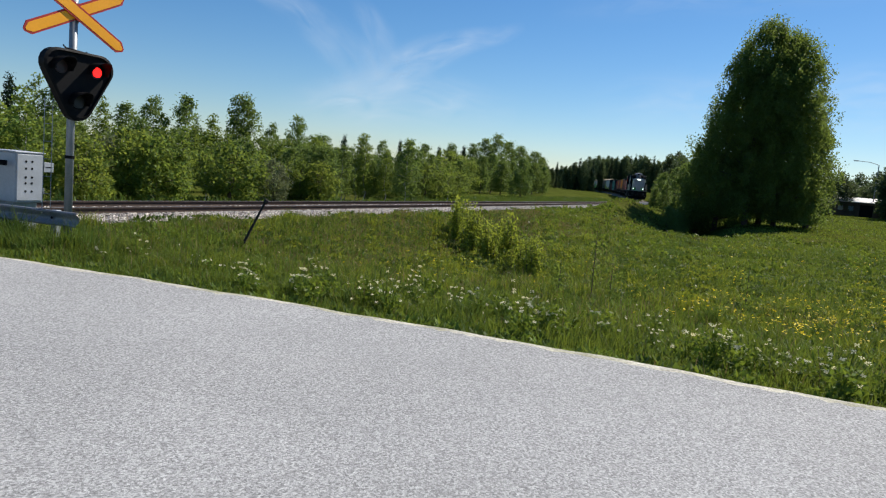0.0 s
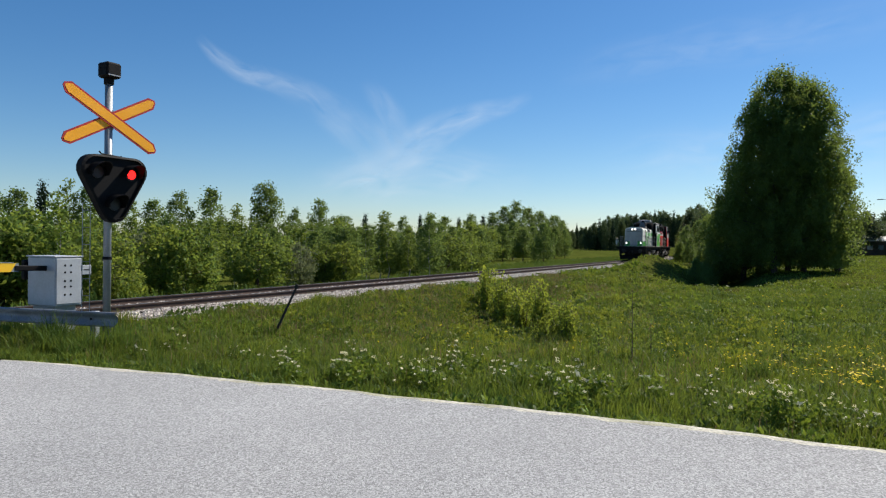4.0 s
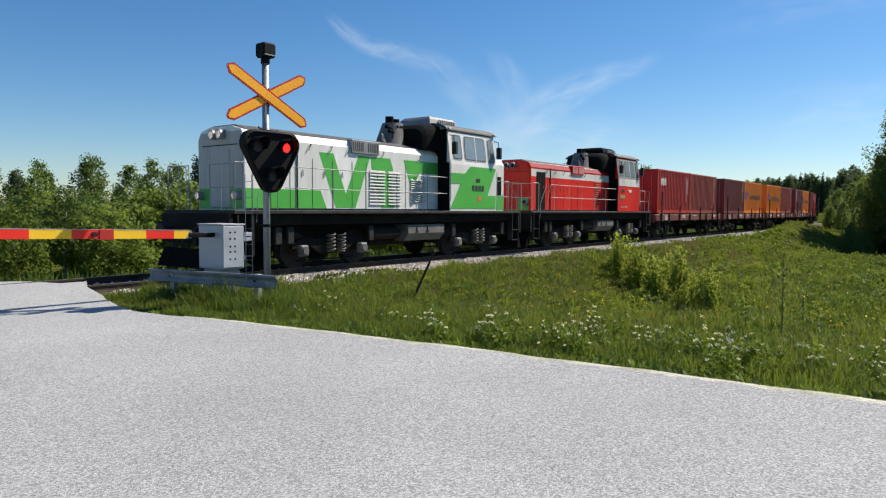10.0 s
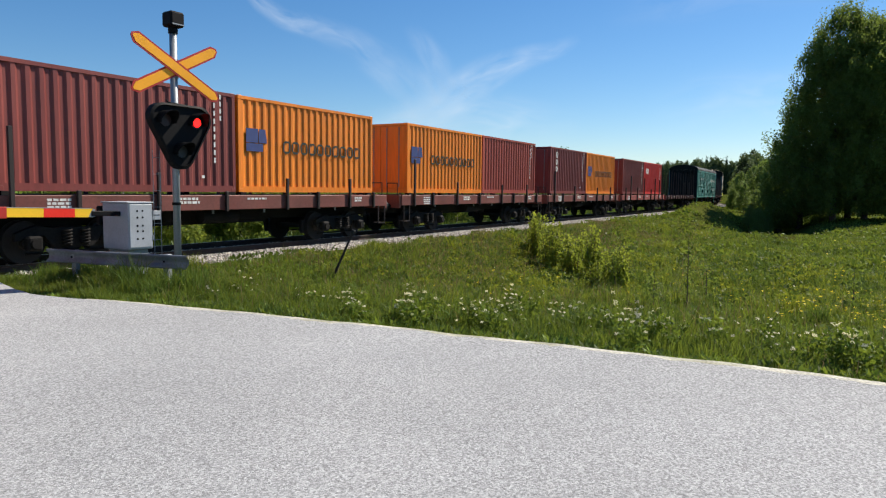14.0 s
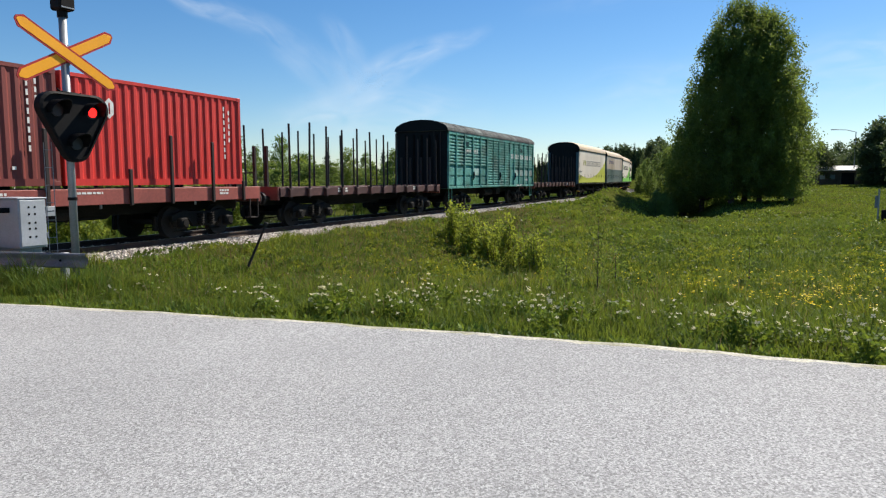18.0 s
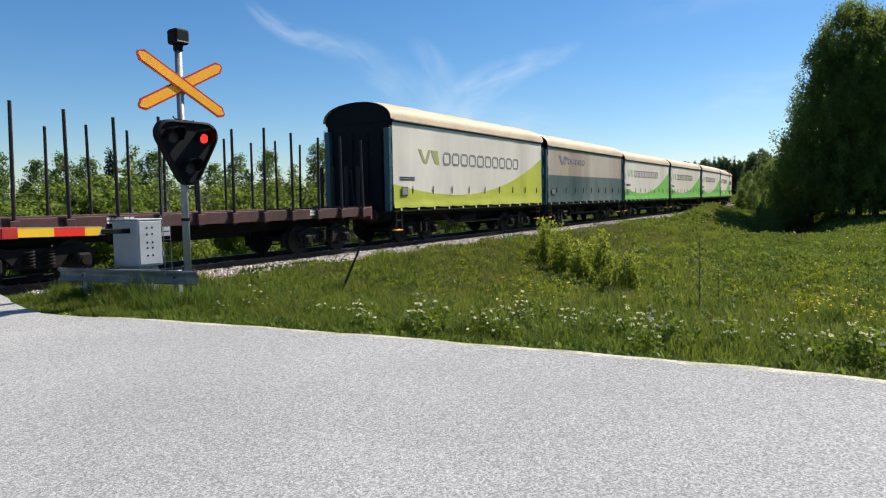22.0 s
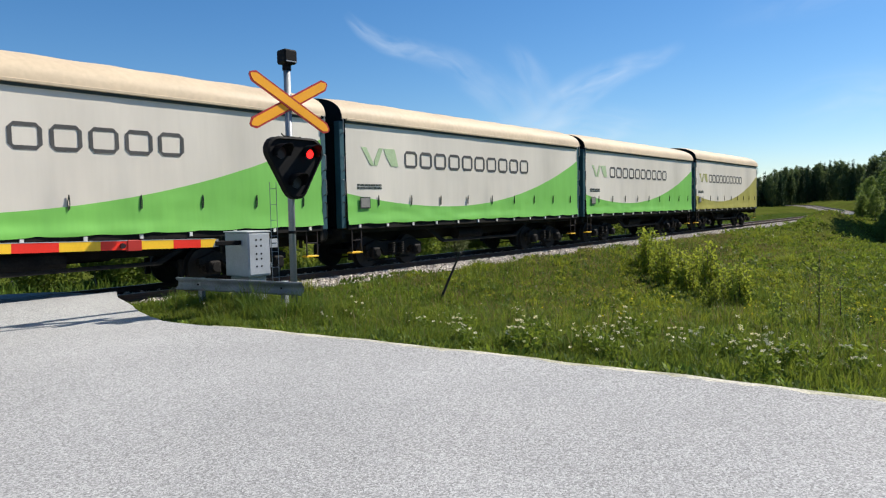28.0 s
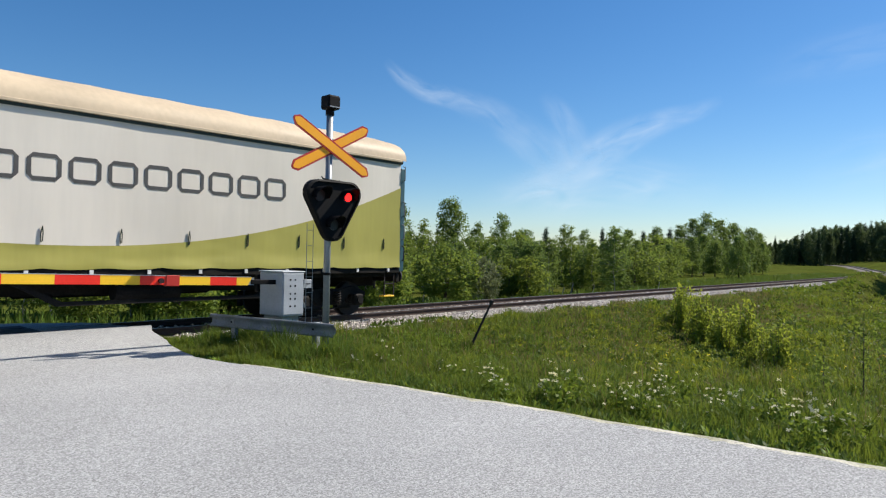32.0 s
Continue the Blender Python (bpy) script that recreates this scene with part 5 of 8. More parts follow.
def stake_wagon():
    """An empty flat with tall thin stakes."""
    wa = tagged(new("stake_wagon"), "empty red-brown stake wagon with tall dark stakes", "wagon", "stake wagons")
    h = 6.55
    for s in (-1, 1):
        part("side_sill", Geo().box(-h, h, min(s * 1.28, s * 1.34), max(s * 1.28, s * 1.34), 1.06, 1.36, 0.012), T["sill"], wa, "dark red-brown side sill")
        for k in range(12):
            x = -6.05 + k * 1.1
            lean = 0.045 * math.sin(k * 2.3 + s)
            top = 3.5 + 0.06 * ((k * 5) % 3)
            part("stake", Geo().rod((x, s * 1.39, 1.0), (x + lean, s * (1.39 + 0.03 * math.sin(k)), top), 0.042, 8, 0.036), T["post"], wa, "tall dark steel stake")
            part("stake_pocket", Geo().box(x - 0.1, x + 0.1, min(s * 1.33, s * 1.45), max(s * 1.33, s * 1.45), 1.05, 1.32, 0.01), T["sill"], wa)
        if s < 0:
            print_on("lettering", wa, bars(-3.0, 1.26, 2, 0.7, 0.06), 0, 0, -1.342, T["chalk"])
            print_on("lettering", wa, bars(3.5, 1.26, 2, 0.5, 0.06), 0, 0, -1.342, T["chalk"])
    dk = part("deck", Geo().box(-h, h, -1.28, 1.28, 1.16, 1.24), T["under"], wa)
    for k in range(26):
        x = -h + k * (2 * h / 26)
        part("plank", Geo().box(x + 0.01, x + 2 * h / 26 - 0.01, -1.27, 1.27, 1.244, 1.3), T["deck"], dk)
    part("centre_sill", Geo().box(-h, h, -0.4, 0.4, 0.75, 1.16, 0.02).prism([(-2.8, 1.16), (-1.9, 0.62), (1.9, 0.62), (2.8, 1.16)], "y", -0.25, 0.25), T["under"], wa)
    for e in (-1, 1):
        for yy in (-0.8, -0.3, 0.3, 0.8):
            part("end_stake", Geo().box(e * h - 0.05, e * h + 0.05, yy - 0.05, yy + 0.05, 1.0, 2.75, 0.01), T["post"], wa)
        part("end_sill", Geo().box(min(e * h, e * (h + 0.1)), max(e * h, e * (h + 0.1)), -1.3, 1.3, 0.95, 1.4, 0.01), T["wagon"], wa)
        bogie(wa, e * 4.4, 1.8, 0.44)
    ends(wa, h + 0.1, 1.02)
    return wa


def box_van():
    """A long four-axle van with ribbed steel sides and an arched roof."""
    wa = tagged(new("covered_van"), "faded teal steel box van with ribbed sides and arched rusty roof", "wagon")
    h, w = 7.85, 1.46
    arch = [(w * math.cos(a) * 1.05, 4.17 + 0.54 * math.sin(a)) for a in (radians(180 * k / 14) for k in range(15))]
    part("roof", Geo().prism([(-w * 1.05, 4.12)] + [p for p in reversed(arch)] + [(w * 1.05, 4.12)], "x", -h - 0.12, h + 0.12), T["box_roof"], wa, "arched rusting roof")
    g = Geo()
    for k in range(1, 12):
        x = -h + k * 2 * h / 12
        g.prism([(a * 1.008, b + 0.012) for a, b in reversed(arch)] + [(a * 0.985, b - 0.02) for a, b in arch], "x", x - 0.04, x + 0.04)
    part("roof_seam", g, T["box_roof"], wa)
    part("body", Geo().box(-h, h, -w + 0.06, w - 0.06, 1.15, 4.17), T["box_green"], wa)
    for s in (-1, 1):
        def lay(x0, x1, z0, z1, d, name, mat, label=""):
            return part(name, Geo().box(x0, x1, min(s * (w - 0.06), s * (w + d)), max(s * (w - 0.06), s * (w + d)), z0, z1, 0.01), mat, wa, label)

        posts = [-h + 0.06, -6.75, -5.55, -4.3, -3.1, -2.0, 2.45, 3.3, 4.45, 5.55, 6.65, h - 0.06]
        for x in posts:
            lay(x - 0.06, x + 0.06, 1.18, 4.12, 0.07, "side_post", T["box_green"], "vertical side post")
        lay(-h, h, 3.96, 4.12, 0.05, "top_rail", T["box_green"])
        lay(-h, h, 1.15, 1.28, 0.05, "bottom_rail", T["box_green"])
        for a, b in zip(posts, posts[1:]):
            if b - a > 3:
                continue
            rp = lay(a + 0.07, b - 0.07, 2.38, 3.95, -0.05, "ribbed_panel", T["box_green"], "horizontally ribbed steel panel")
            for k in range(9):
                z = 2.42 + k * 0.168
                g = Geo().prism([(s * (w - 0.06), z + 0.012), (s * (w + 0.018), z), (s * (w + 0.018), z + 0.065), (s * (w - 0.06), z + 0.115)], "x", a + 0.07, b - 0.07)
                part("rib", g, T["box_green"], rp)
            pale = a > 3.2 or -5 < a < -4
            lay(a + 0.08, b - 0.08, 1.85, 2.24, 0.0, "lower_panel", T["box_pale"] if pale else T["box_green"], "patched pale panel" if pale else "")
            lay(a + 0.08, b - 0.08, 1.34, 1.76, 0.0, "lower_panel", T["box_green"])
        for x0, x1 in ((-1.94, 0.2), (0.24, 2.39)):
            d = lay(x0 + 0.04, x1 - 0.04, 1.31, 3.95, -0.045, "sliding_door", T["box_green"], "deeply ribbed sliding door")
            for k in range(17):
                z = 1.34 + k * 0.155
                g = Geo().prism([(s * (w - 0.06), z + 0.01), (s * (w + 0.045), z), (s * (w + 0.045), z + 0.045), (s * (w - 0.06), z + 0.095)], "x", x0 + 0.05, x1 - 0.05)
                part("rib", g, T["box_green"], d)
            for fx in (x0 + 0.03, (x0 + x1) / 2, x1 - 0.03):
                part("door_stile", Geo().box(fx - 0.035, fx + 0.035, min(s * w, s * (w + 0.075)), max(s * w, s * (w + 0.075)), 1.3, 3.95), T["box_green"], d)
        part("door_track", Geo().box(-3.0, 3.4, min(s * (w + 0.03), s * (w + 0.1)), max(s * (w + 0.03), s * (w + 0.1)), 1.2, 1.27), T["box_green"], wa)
        for x in (-5.2, 4.9):
            ht = part("vent_hatch", Geo().box(x - 0.3, x + 0.3, min(s * w, s * (w + 0.03)), max(s * w, s * (w + 0.03)), 3.42, 3.72, 0.01), T["box_green"], wa)
            for k in range(4):
                part("hatch_slat", Geo().box(x - 0.26, x + 0.26, min(s * (w + 0.031), s * (w + 0.045)), max(s * (w + 0.031), s * (w + 0.045)), 3.45 + k * 0.065, 3.48 + k * 0.065), T["soot"], ht)
        for x in (-4.3, 0.25, 3.35):
            part("latch", Geo().rod((x, s * (w + 0.1), 1.75), (x, s * (w + 0.1), 2.05), 0.05, 8).rod((x - 0.12, s * (w + 0.1), 1.62), (x + 0.14, s * (w + 0.1), 1.85), 0.035, 6), T["soot"], wa)
        if s < 0:
            for k, x in enumerate((-5.45, -5.2, -4.95, -4.7, -4.15, -3.9, -3.65)):
                print_on("number_bar", wa, [[(0, 0), (0.15, 0), (0.15, 0.22), (0, 0.22)]], x, 3.08, -w - 0.014, T["chalk"])
            for k, x in enumerate((2.62, 2.95, 3.5, 3.8, 4.1, 4.65, 4.92, 5.2, 5.72, 5.98, 6.26, 6.9, 7.2)):
                print_on("name_bar", wa, strokes(0.26, 0.32, 1, 0.075, 0), x, 2.96, -w - 0.014, T["chalk"], "weathered white block of the owner's name")
            print_on("small_lettering", wa, bars(6.0, 1.62, 2, 0.6, 0.05), 0, 0, -w - 0.004, T["chalk"])
            print_on("small_lettering", wa, bars(3.9, 1.2, 1, 1.0, 0.07), 0, 0, -w - 0.054, T["chalk"])
    for e in (-1, 1):
        x = e * h
        # ends of the teal body in near-black: their shade is put into the colour
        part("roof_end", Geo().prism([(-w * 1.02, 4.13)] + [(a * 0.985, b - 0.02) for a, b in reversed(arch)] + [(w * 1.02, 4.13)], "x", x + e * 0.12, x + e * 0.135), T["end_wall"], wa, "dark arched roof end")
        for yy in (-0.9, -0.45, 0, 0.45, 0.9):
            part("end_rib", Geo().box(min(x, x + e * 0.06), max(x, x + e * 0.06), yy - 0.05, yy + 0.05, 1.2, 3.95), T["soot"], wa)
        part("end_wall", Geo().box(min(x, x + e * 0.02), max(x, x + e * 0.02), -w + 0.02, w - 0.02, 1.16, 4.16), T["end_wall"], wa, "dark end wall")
        part("end_ladder", Geo().pipe([(x + e * 0.1, -1.1, 1.1), (x + e * 0.1, -1.1, 4.2)], 0.018).pipe([(x + e * 0.1, -0.75, 1.1), (x + e * 0.1, -0.75, 4.2)], 0.018), T["post"], wa)
        part("corner_step", Geo().pipe([(e * 7.6, -1.42, 1.15), (e * 7.6, -1.42, 0.5), (e * 7.2, -1.42, 0.5), (e * 7.2, -1.42, 1.15)], 0.02), T["box_green"], wa)
        bogie(wa, e * 5.2, 1.85, 0.47)
    part("centre_sill", Geo().box(-h, h, -0.5, 0.5, 0.78, 1.15, 0.02), T["under"], wa)
    part("brake_tank", Geo().rod((-1.2, -0.9, 0.85), (0.2, -0.9, 0.85), 0.2, 14).box(0.6, 1.3, -1.2, -0.8, 0.7, 1.1, 0.03), T["under"], wa)
    ends(wa, h + 0.05, 1.05)
    return wa


def curtain_wagon(lower, upper, mark, emblem, label, names=10, stained=False, rise=0.0, shift=0.35):
    """A covered wagon with a tarpaulin over hoops; the lower part of the curtain has its own colour."""
    wa = tagged(new("curtain_wagon"), label, "wagon", "curtain-sided wagons")
    h, w = 6.6, 1.46
    eave = 4.32 + rise
    z0, z1 = 1.32, eave

    def bound(x):
        """Height of the colour's edge at x."""
        if stained:
            return 2.76
        return 1.75 + (0.4 * ((x + 2) / 4.6) ** 2 if x < -2 else 1.8 * ((x + 2) / 8.6) ** 2)

    nx, nz = 88, 12
    seed = 1.7 if lower is T["grass"] else 5.2

    def bulge(x, z, s):
        """How far the slack curtain stands out at x, z."""
        up = (z - z0) / (z1 - z0)
        q = 0.016 * noise.noise(Vector((x * 0.9 + seed, z * 0.5, s * 3.1))) * (1.15 - up) + 0.012 * noise.noise(Vector((x * 3.3, z * 1.1 + seed, 7.7))) * (1.2 - up) + 0.03 * noise.noise(Vector((x * 1.6 + z * 1.4, z * 4.2 - x * 0.6, seed))) * max(0.0, 0.42 - up)
        q += 0.006 * noise.noise(Vector((x * 1.3 + z * 2.6, z * 5.0 + seed, 2.2)))
        return q + 0.012 * math.sin(x * 2 * math.pi / 1.47 + 0.6) * (1 - up) * 0.5 + 0.03 * math.exp(-((z - z0) / 0.18) ** 2)

    def lay_on(ob):
        """Press printed shapes onto the near curtain."""
        for q in ob.data.vertices:
            out = 0.010 if q.co.y < face - 0.002 else 0.002
            q.co.y = -(w + bulge(q.co.x, q.co.z, -1) + out)
        return ob

    face = -1.502

    def cloth(s, lo, hi, out):
        v, f = [], []
        for i in range(nx + 1):
            x = -h + 2 * h * i / nx
            a, b = lo(x) - 0.035 * abs(math.sin((x + 0.3) * math.pi / 1.12)) ** 0.7 + 0.02, hi(x)
            for j in range(nz + 1):
                z = a + (b - a) * j / nz
                v.append((x, s * (w + out + bulge(x, z, s)), z))
        for i in range(nx):
            for j in range(nz):
                k = i * (nz + 1) + j
                f.append((k, k + nz + 1, k + nz + 2, k + 1))
        return Geo().add(v, f)

    arch = [(1.52 * math.copysign(abs(math.cos(a)) ** 0.88, math.cos(a)), eave + 0.71 * max(0.0, math.sin(a)) ** 0.88) for a in (math.pi * k / 20 for k in range(21))]
    rv, rf = [], []
    for i in range(45):
        x = -h - 0.16 + (2 * h + 0.32) * i / 44
        for k, (y, z) in enumerate(arch):
            q = 0.012 * noise.noise(Vector((x * 1.4, y * 1.2, 3.3))) - 0.012 * abs(math.sin(x * math.pi / 1.47))
            droop = 0.07 * max(0.0, abs(x) - h + 0.6) ** 1.5 * (z - eave) / 0.71
            rv.append((x, y, z + q - droop))
    n = len(arch)
    for i in range(44):
        rf += [(i * n + k, i * n + k + 1, (i + 1) * n + k + 1, (i + 1) * n + k) for k in range(n - 1)]
    part("roof", Geo().add(rv, rf), T["canvas_roof"], wa, "arched beige roof tarpaulin", True)
    inner = [(a * 0.985, b - 0.035) for a, b in arch]
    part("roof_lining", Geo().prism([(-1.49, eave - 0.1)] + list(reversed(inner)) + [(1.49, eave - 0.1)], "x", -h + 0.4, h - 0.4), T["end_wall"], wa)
    for s in (-1, 1):
        c = part("curtain", cloth(s, lambda x: z0, lambda x: z1, 0.0), upper, wa, "wrinkled tarpaulin curtain", True)
        part("curtain_band", cloth(s, lambda x: z0 - 0.01, bound, 0.014), lower, c, "coloured lower sweep of the curtain", True)
        part("eave_gap", Geo().box(-h, h, min(s * (w - 0.02), s * (w + 0.035)), max(s * (w - 0.02), s * (w + 0.035)), eave - 0.12, eave - 0.065), T["mark"], wa)
        part("eave_rail", Geo().box(-h, h, min(s * (w + 0.0), s * (w + 0.075)), max(s * (w + 0.0), s * (w + 0.075)), eave - 0.06, eave + 0.01, 0.01), T["canvas_roof"], wa)
        part("bottom_rail", Geo().box(-h, h, min(s * 1.3, s * 1.47), max(s * 1.3, s * 1.47), 1.16, 1.31, 0.01), T["under"], wa)
        for k in range(9):
            x = -5.4 + k * 1.42
            g = Geo().pipe([(px, s * (w + bulge(px, pz, s) + 0.026), pz) for px, pz in ((x - 0.012, 1.80), (x - 0.02, 1.95), (x + 0.01, 2.10), (x + 0.022, 1.98), (x + 0.012, 1.82))], 0.010, 5)
            part("strap_loop", g, T["mark"], c, "dark curtain pull strap")
        for k in range(12):
            x = -6.2 + k * 1.12
            part("clasp", Geo().box(x, x + 0.07, min(s * 1.47, s * 1.5), max(s * 1.47, s * 1.5), 1.2, 1.29), T["chalk"], wa)
        if s < 0:
            y = face
            if stained:
                for k in range(5):
                    lay_on(print_on("name_block", wa, strokes(0.58, 0.30, 1, 0.08), -4.05 + shift + k * 0.58, 3.42, y, mark, "faded violet name block"))
                lay_on(print_on("emblem", wa, [[(0, 0.5), (0.4, 0.5), (0.62, 0.1), (0.86, 0.5), (1.0, 0.5), (0.72, 0), (0.5, 0)], [(0.95, 0.02), (1.1, 0.02), (1.1, 0.48), (0.95, 0.48)], [(1.12, 0.3), (1.4, 0.3), (1.4, 0.48), (1.12, 0.48)]], -5.45 + shift, 3.34, y, mark, "faded violet emblem"))
            else:
                for k in range(names):
                    lay_on(print_on("name_block", wa, strokes(7.1 / names, 0.50, 1, 0.075), -4.63 + shift + k * 7.1 / names, 2.92, y, mark, "grey name block"))
                lay_on(print_on("emblem", wa, [[(0, 0.5), (0.2, 0.5), (0.5, 0.0), (0.36, 0.0)], [(0.52, 0.0), (0.62, 0.0), (0.86, 0.5), (0.7, 0.5), (0.5, 0.14)], [(0.9, 0.5), (1.36, 0.5), (1.42, 0.3), (1.5, 0.0), (1.2, 0.0), (0.98, 0.3)]], -6.37 + shift, 2.94, y, emblem, "coloured emblem of slanted bands"))
            lay_on(print_on("small_lettering", wa, bars(-6.2, 2.36, 2, 0.95, 0.055), 0, 0, y, T["mark"]))
            lay_on(print_on("small_lettering", wa, bars(5.3, 2.3, 2, 0.9, 0.055), 0, 0, y, T["mark"]))
            tag = part("label_plate", Geo().box(-6.12, -5.78, y - 0.012, y - 0.004, 1.76, 2.02, 0.003), T["pale_mark"], wa, "small framed waybill plate")
            part("plate_rim", Geo().box(-6.15, -5.75, y - 0.005, y - 0.002, 1.73, 2.05), T["mark"], tag)
    for e in (-1, 1):
        x = e * (h - 0.03)
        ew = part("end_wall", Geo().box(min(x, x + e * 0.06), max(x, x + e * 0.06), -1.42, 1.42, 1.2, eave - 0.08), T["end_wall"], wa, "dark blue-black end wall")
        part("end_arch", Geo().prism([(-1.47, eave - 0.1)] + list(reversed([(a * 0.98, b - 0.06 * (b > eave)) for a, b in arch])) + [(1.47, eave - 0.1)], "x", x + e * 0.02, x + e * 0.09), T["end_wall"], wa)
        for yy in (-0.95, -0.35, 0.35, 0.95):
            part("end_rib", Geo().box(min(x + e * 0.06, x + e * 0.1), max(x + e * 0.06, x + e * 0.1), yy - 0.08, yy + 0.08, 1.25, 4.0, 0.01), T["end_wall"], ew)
        for s in (-1, 1):
            ps = part("corner_post", Geo().box(min(e * (h + 0.02), e * (h + 0.2)), max(e * (h + 0.02), e * (h + 0.2)), min(s * 1.22, s * 1.44), max(s * 1.22, s * 1.44), 1.2, 4.1, 0.015), T["end_post"], wa, "dark teal corner post")
            for z in (1.5, 2.1, 2.75, 3.75):
                part("lever", Geo().pipe([(e * (h + 0.12), s * 1.45, z), (e * (h + 0.12), s * 1.52, z + 0.03), (e * (h + 0.12), s * 1.52, z + 0.38), (e * (h + 0.12), s * 1.45, z + 0.42)], 0.016, 6), T["steel"] if z > 2 else T["post"], ps)
        part("end_sill", Geo().box(min(e * h, e * (h + 0.12)), max(e * h, e * (h + 0.12)), -1.35, 1.35, 0.9, 1.2, 0.01), T["under"], wa)
        part("end_bar", Geo().pipe([(e * (h + 0.22), 0.1, 1.3), (e * (h + 0.22), 0.22, 2.7)], 0.03), T["post"], wa)
        fs = part("foot_step", Geo().box(e * 6.25 - 0.19, e * 6.25 - 0.165, -1.44, -1.41, 0.54, 1.2).box(e * 6.25 + 0.165, e * 6.25 + 0.19, -1.44, -1.41, 0.54, 1.2).box(e * 6.25 - 0.19, e * 6.25 + 0.19, -1.44, -1.42, 0.85, 0.88), T["post"], wa, "dark hanging foot step")
        part("step_plate", Geo().box(e * 6.25 - 0.2, e * 6.25 + 0.2, -1.45, -1.25, 0.5, 0.54, 0.005), M["boom_yellow"], fs, "yellow step plate")
        bogie(wa, e * 4.4, 1.8, 0.45)
    part("underframe", Geo().box(-h, h, -1.3, 1.3, 1.05, 1.2, 0.01).box(-h, h, -0.4, 0.4, 0.75, 1.05), T["under"], wa)
    part("truss", Geo().prism([(-3.0, 1.05), (-2.2, 0.6), (2.2, 0.6), (3.0, 1.05), (2.85, 1.05), (2.1, 0.68), (-2.1, 0.68), (-2.85, 1.05)], "y", -1.25, -1.15).prism([(-3.0, 1.05), (-2.2, 0.6), (2.2, 0.6), (3.0, 1.05), (2.85, 1.05), (2.1, 0.68), (-2.1, 0.68), (-2.85, 1.05)], "y", 1.15, 1.25), T["under"], wa)
    part("brake_tank", Geo().rod((-1.0, -0.8, 0.82), (0.4, -0.8, 0.82), 0.19, 14), T["under"], wa)
    ends(wa, h + 0.12, 1.05)
    return wa


TRAIN = []           # thing, metres from the train's front to its middle, height of its base


def couple(ob, middle, z=0.0):
    TRAIN.append((ob, middle, z))
    return ob


couple(locomotive(True), 7.2)
couple(locomotive(False), 21.6)
LOAD = (("red", "bright red container with a white name block and codes", marks_block), ("brown", "red-brown container with white codes on a wagon", marks_codes),
        ("maroon", "dark red-brown container with white codes on a wagon", marks_codes), ("orange", "orange container with a dark blue emblem and name", marks_long),
        ("orange", "orange container with a dark blue emblem and name", marks_long), ("brown", "red-brown container with white codes on a wagon", marks_codes),
        ("maroon", "maroon container with tall white name blocks", marks_tall), ("orange", "orange container with a dark blue emblem and name", marks_long),
        ("maroon", "dark red-brown container with white codes on a wagon", marks_codes), ("bright", "glossy bright red container with a white name block", marks_block))
first = flat_wagon()
for k in range(5):
    w = first if k == 0 else flat_wagon(True) if k == 4 else copy_thing(first, pose(0, 0, 0))
    couple(w, 36.2 + 14.4 * k)
    for j in (0, 1):
        couple(container(*LOAD[2 * k + j]), 29.5 + 14.4 * k + 0.6 + 6.16 * j + 3.03, 1.5)
st = stake_wagon()
couple(st, 108.2)
couple(copy_thing(st, pose(0, 0, 0)), 138.9)
couple(box_van(), 123.35)
couple(curtain_wagon(T["lime"], T["canvas"], T["pale_mark"], T["olive_mark"], "curtain wagon with grey and lime tarpaulin and beige roof", shift=1.4, rise=0.1), 153.2)
couple(curtain_wagon(T["teal"], T["tan"], T["violet_mark"], T["violet_mark"], "curtain wagon with stained tan and teal tarpaulin", stained=True), 167.3)
gw = curtain_wagon(T["grass"], T["canvas"], T["grey_mark"], T["green_mark"], "curtain wagon with grey and bright green tarpaulin and beige roof", rise=-0.15)
couple(gw, 181.4)
for mid in (195.5, 209.6, 223.6):
    couple(copy_thing(gw, pose(0, 0, 0)), mid)
couple(curtain_wagon(T["olive"], T["canvas"], T["grey_mark"], T["olive_mark"], "last curtain wagon with grey and olive tarpaulin and beige roof"), 237.6)
ALL_WHEELS = [(o, r) for t, _, _ in TRAIN for o in t.children_recursive if o.name.startswith("wheelset") for r in [o.location.z]]


# ---- sleepers and stones ----
sl = Geo().box(-0.12, 0.12, -1.3, 1.3, -0.30, -0.155, 0.012)
proto = part("sleeper", sl, M["sleeper"], bed)
proto.matrix_parent_inverse = Matrix.Identity(4)
x, y, a = path(7.8)
proto.matrix_basis = pose(x, y, 0, 0, 0, math.degrees(a))
for k in [*range(1, 150), *range(-110, -27)]:
    x, y, a = path(7.8 + 0.61 * k)
    c = proto.copy()
    scene.collection.objects.link(c)
    c.matrix_basis = pose(x, y, 0.004 * math.sin(k * 2.1), 0, 0, math.degrees(a) + 0.6 * math.sin(k * 1.3))


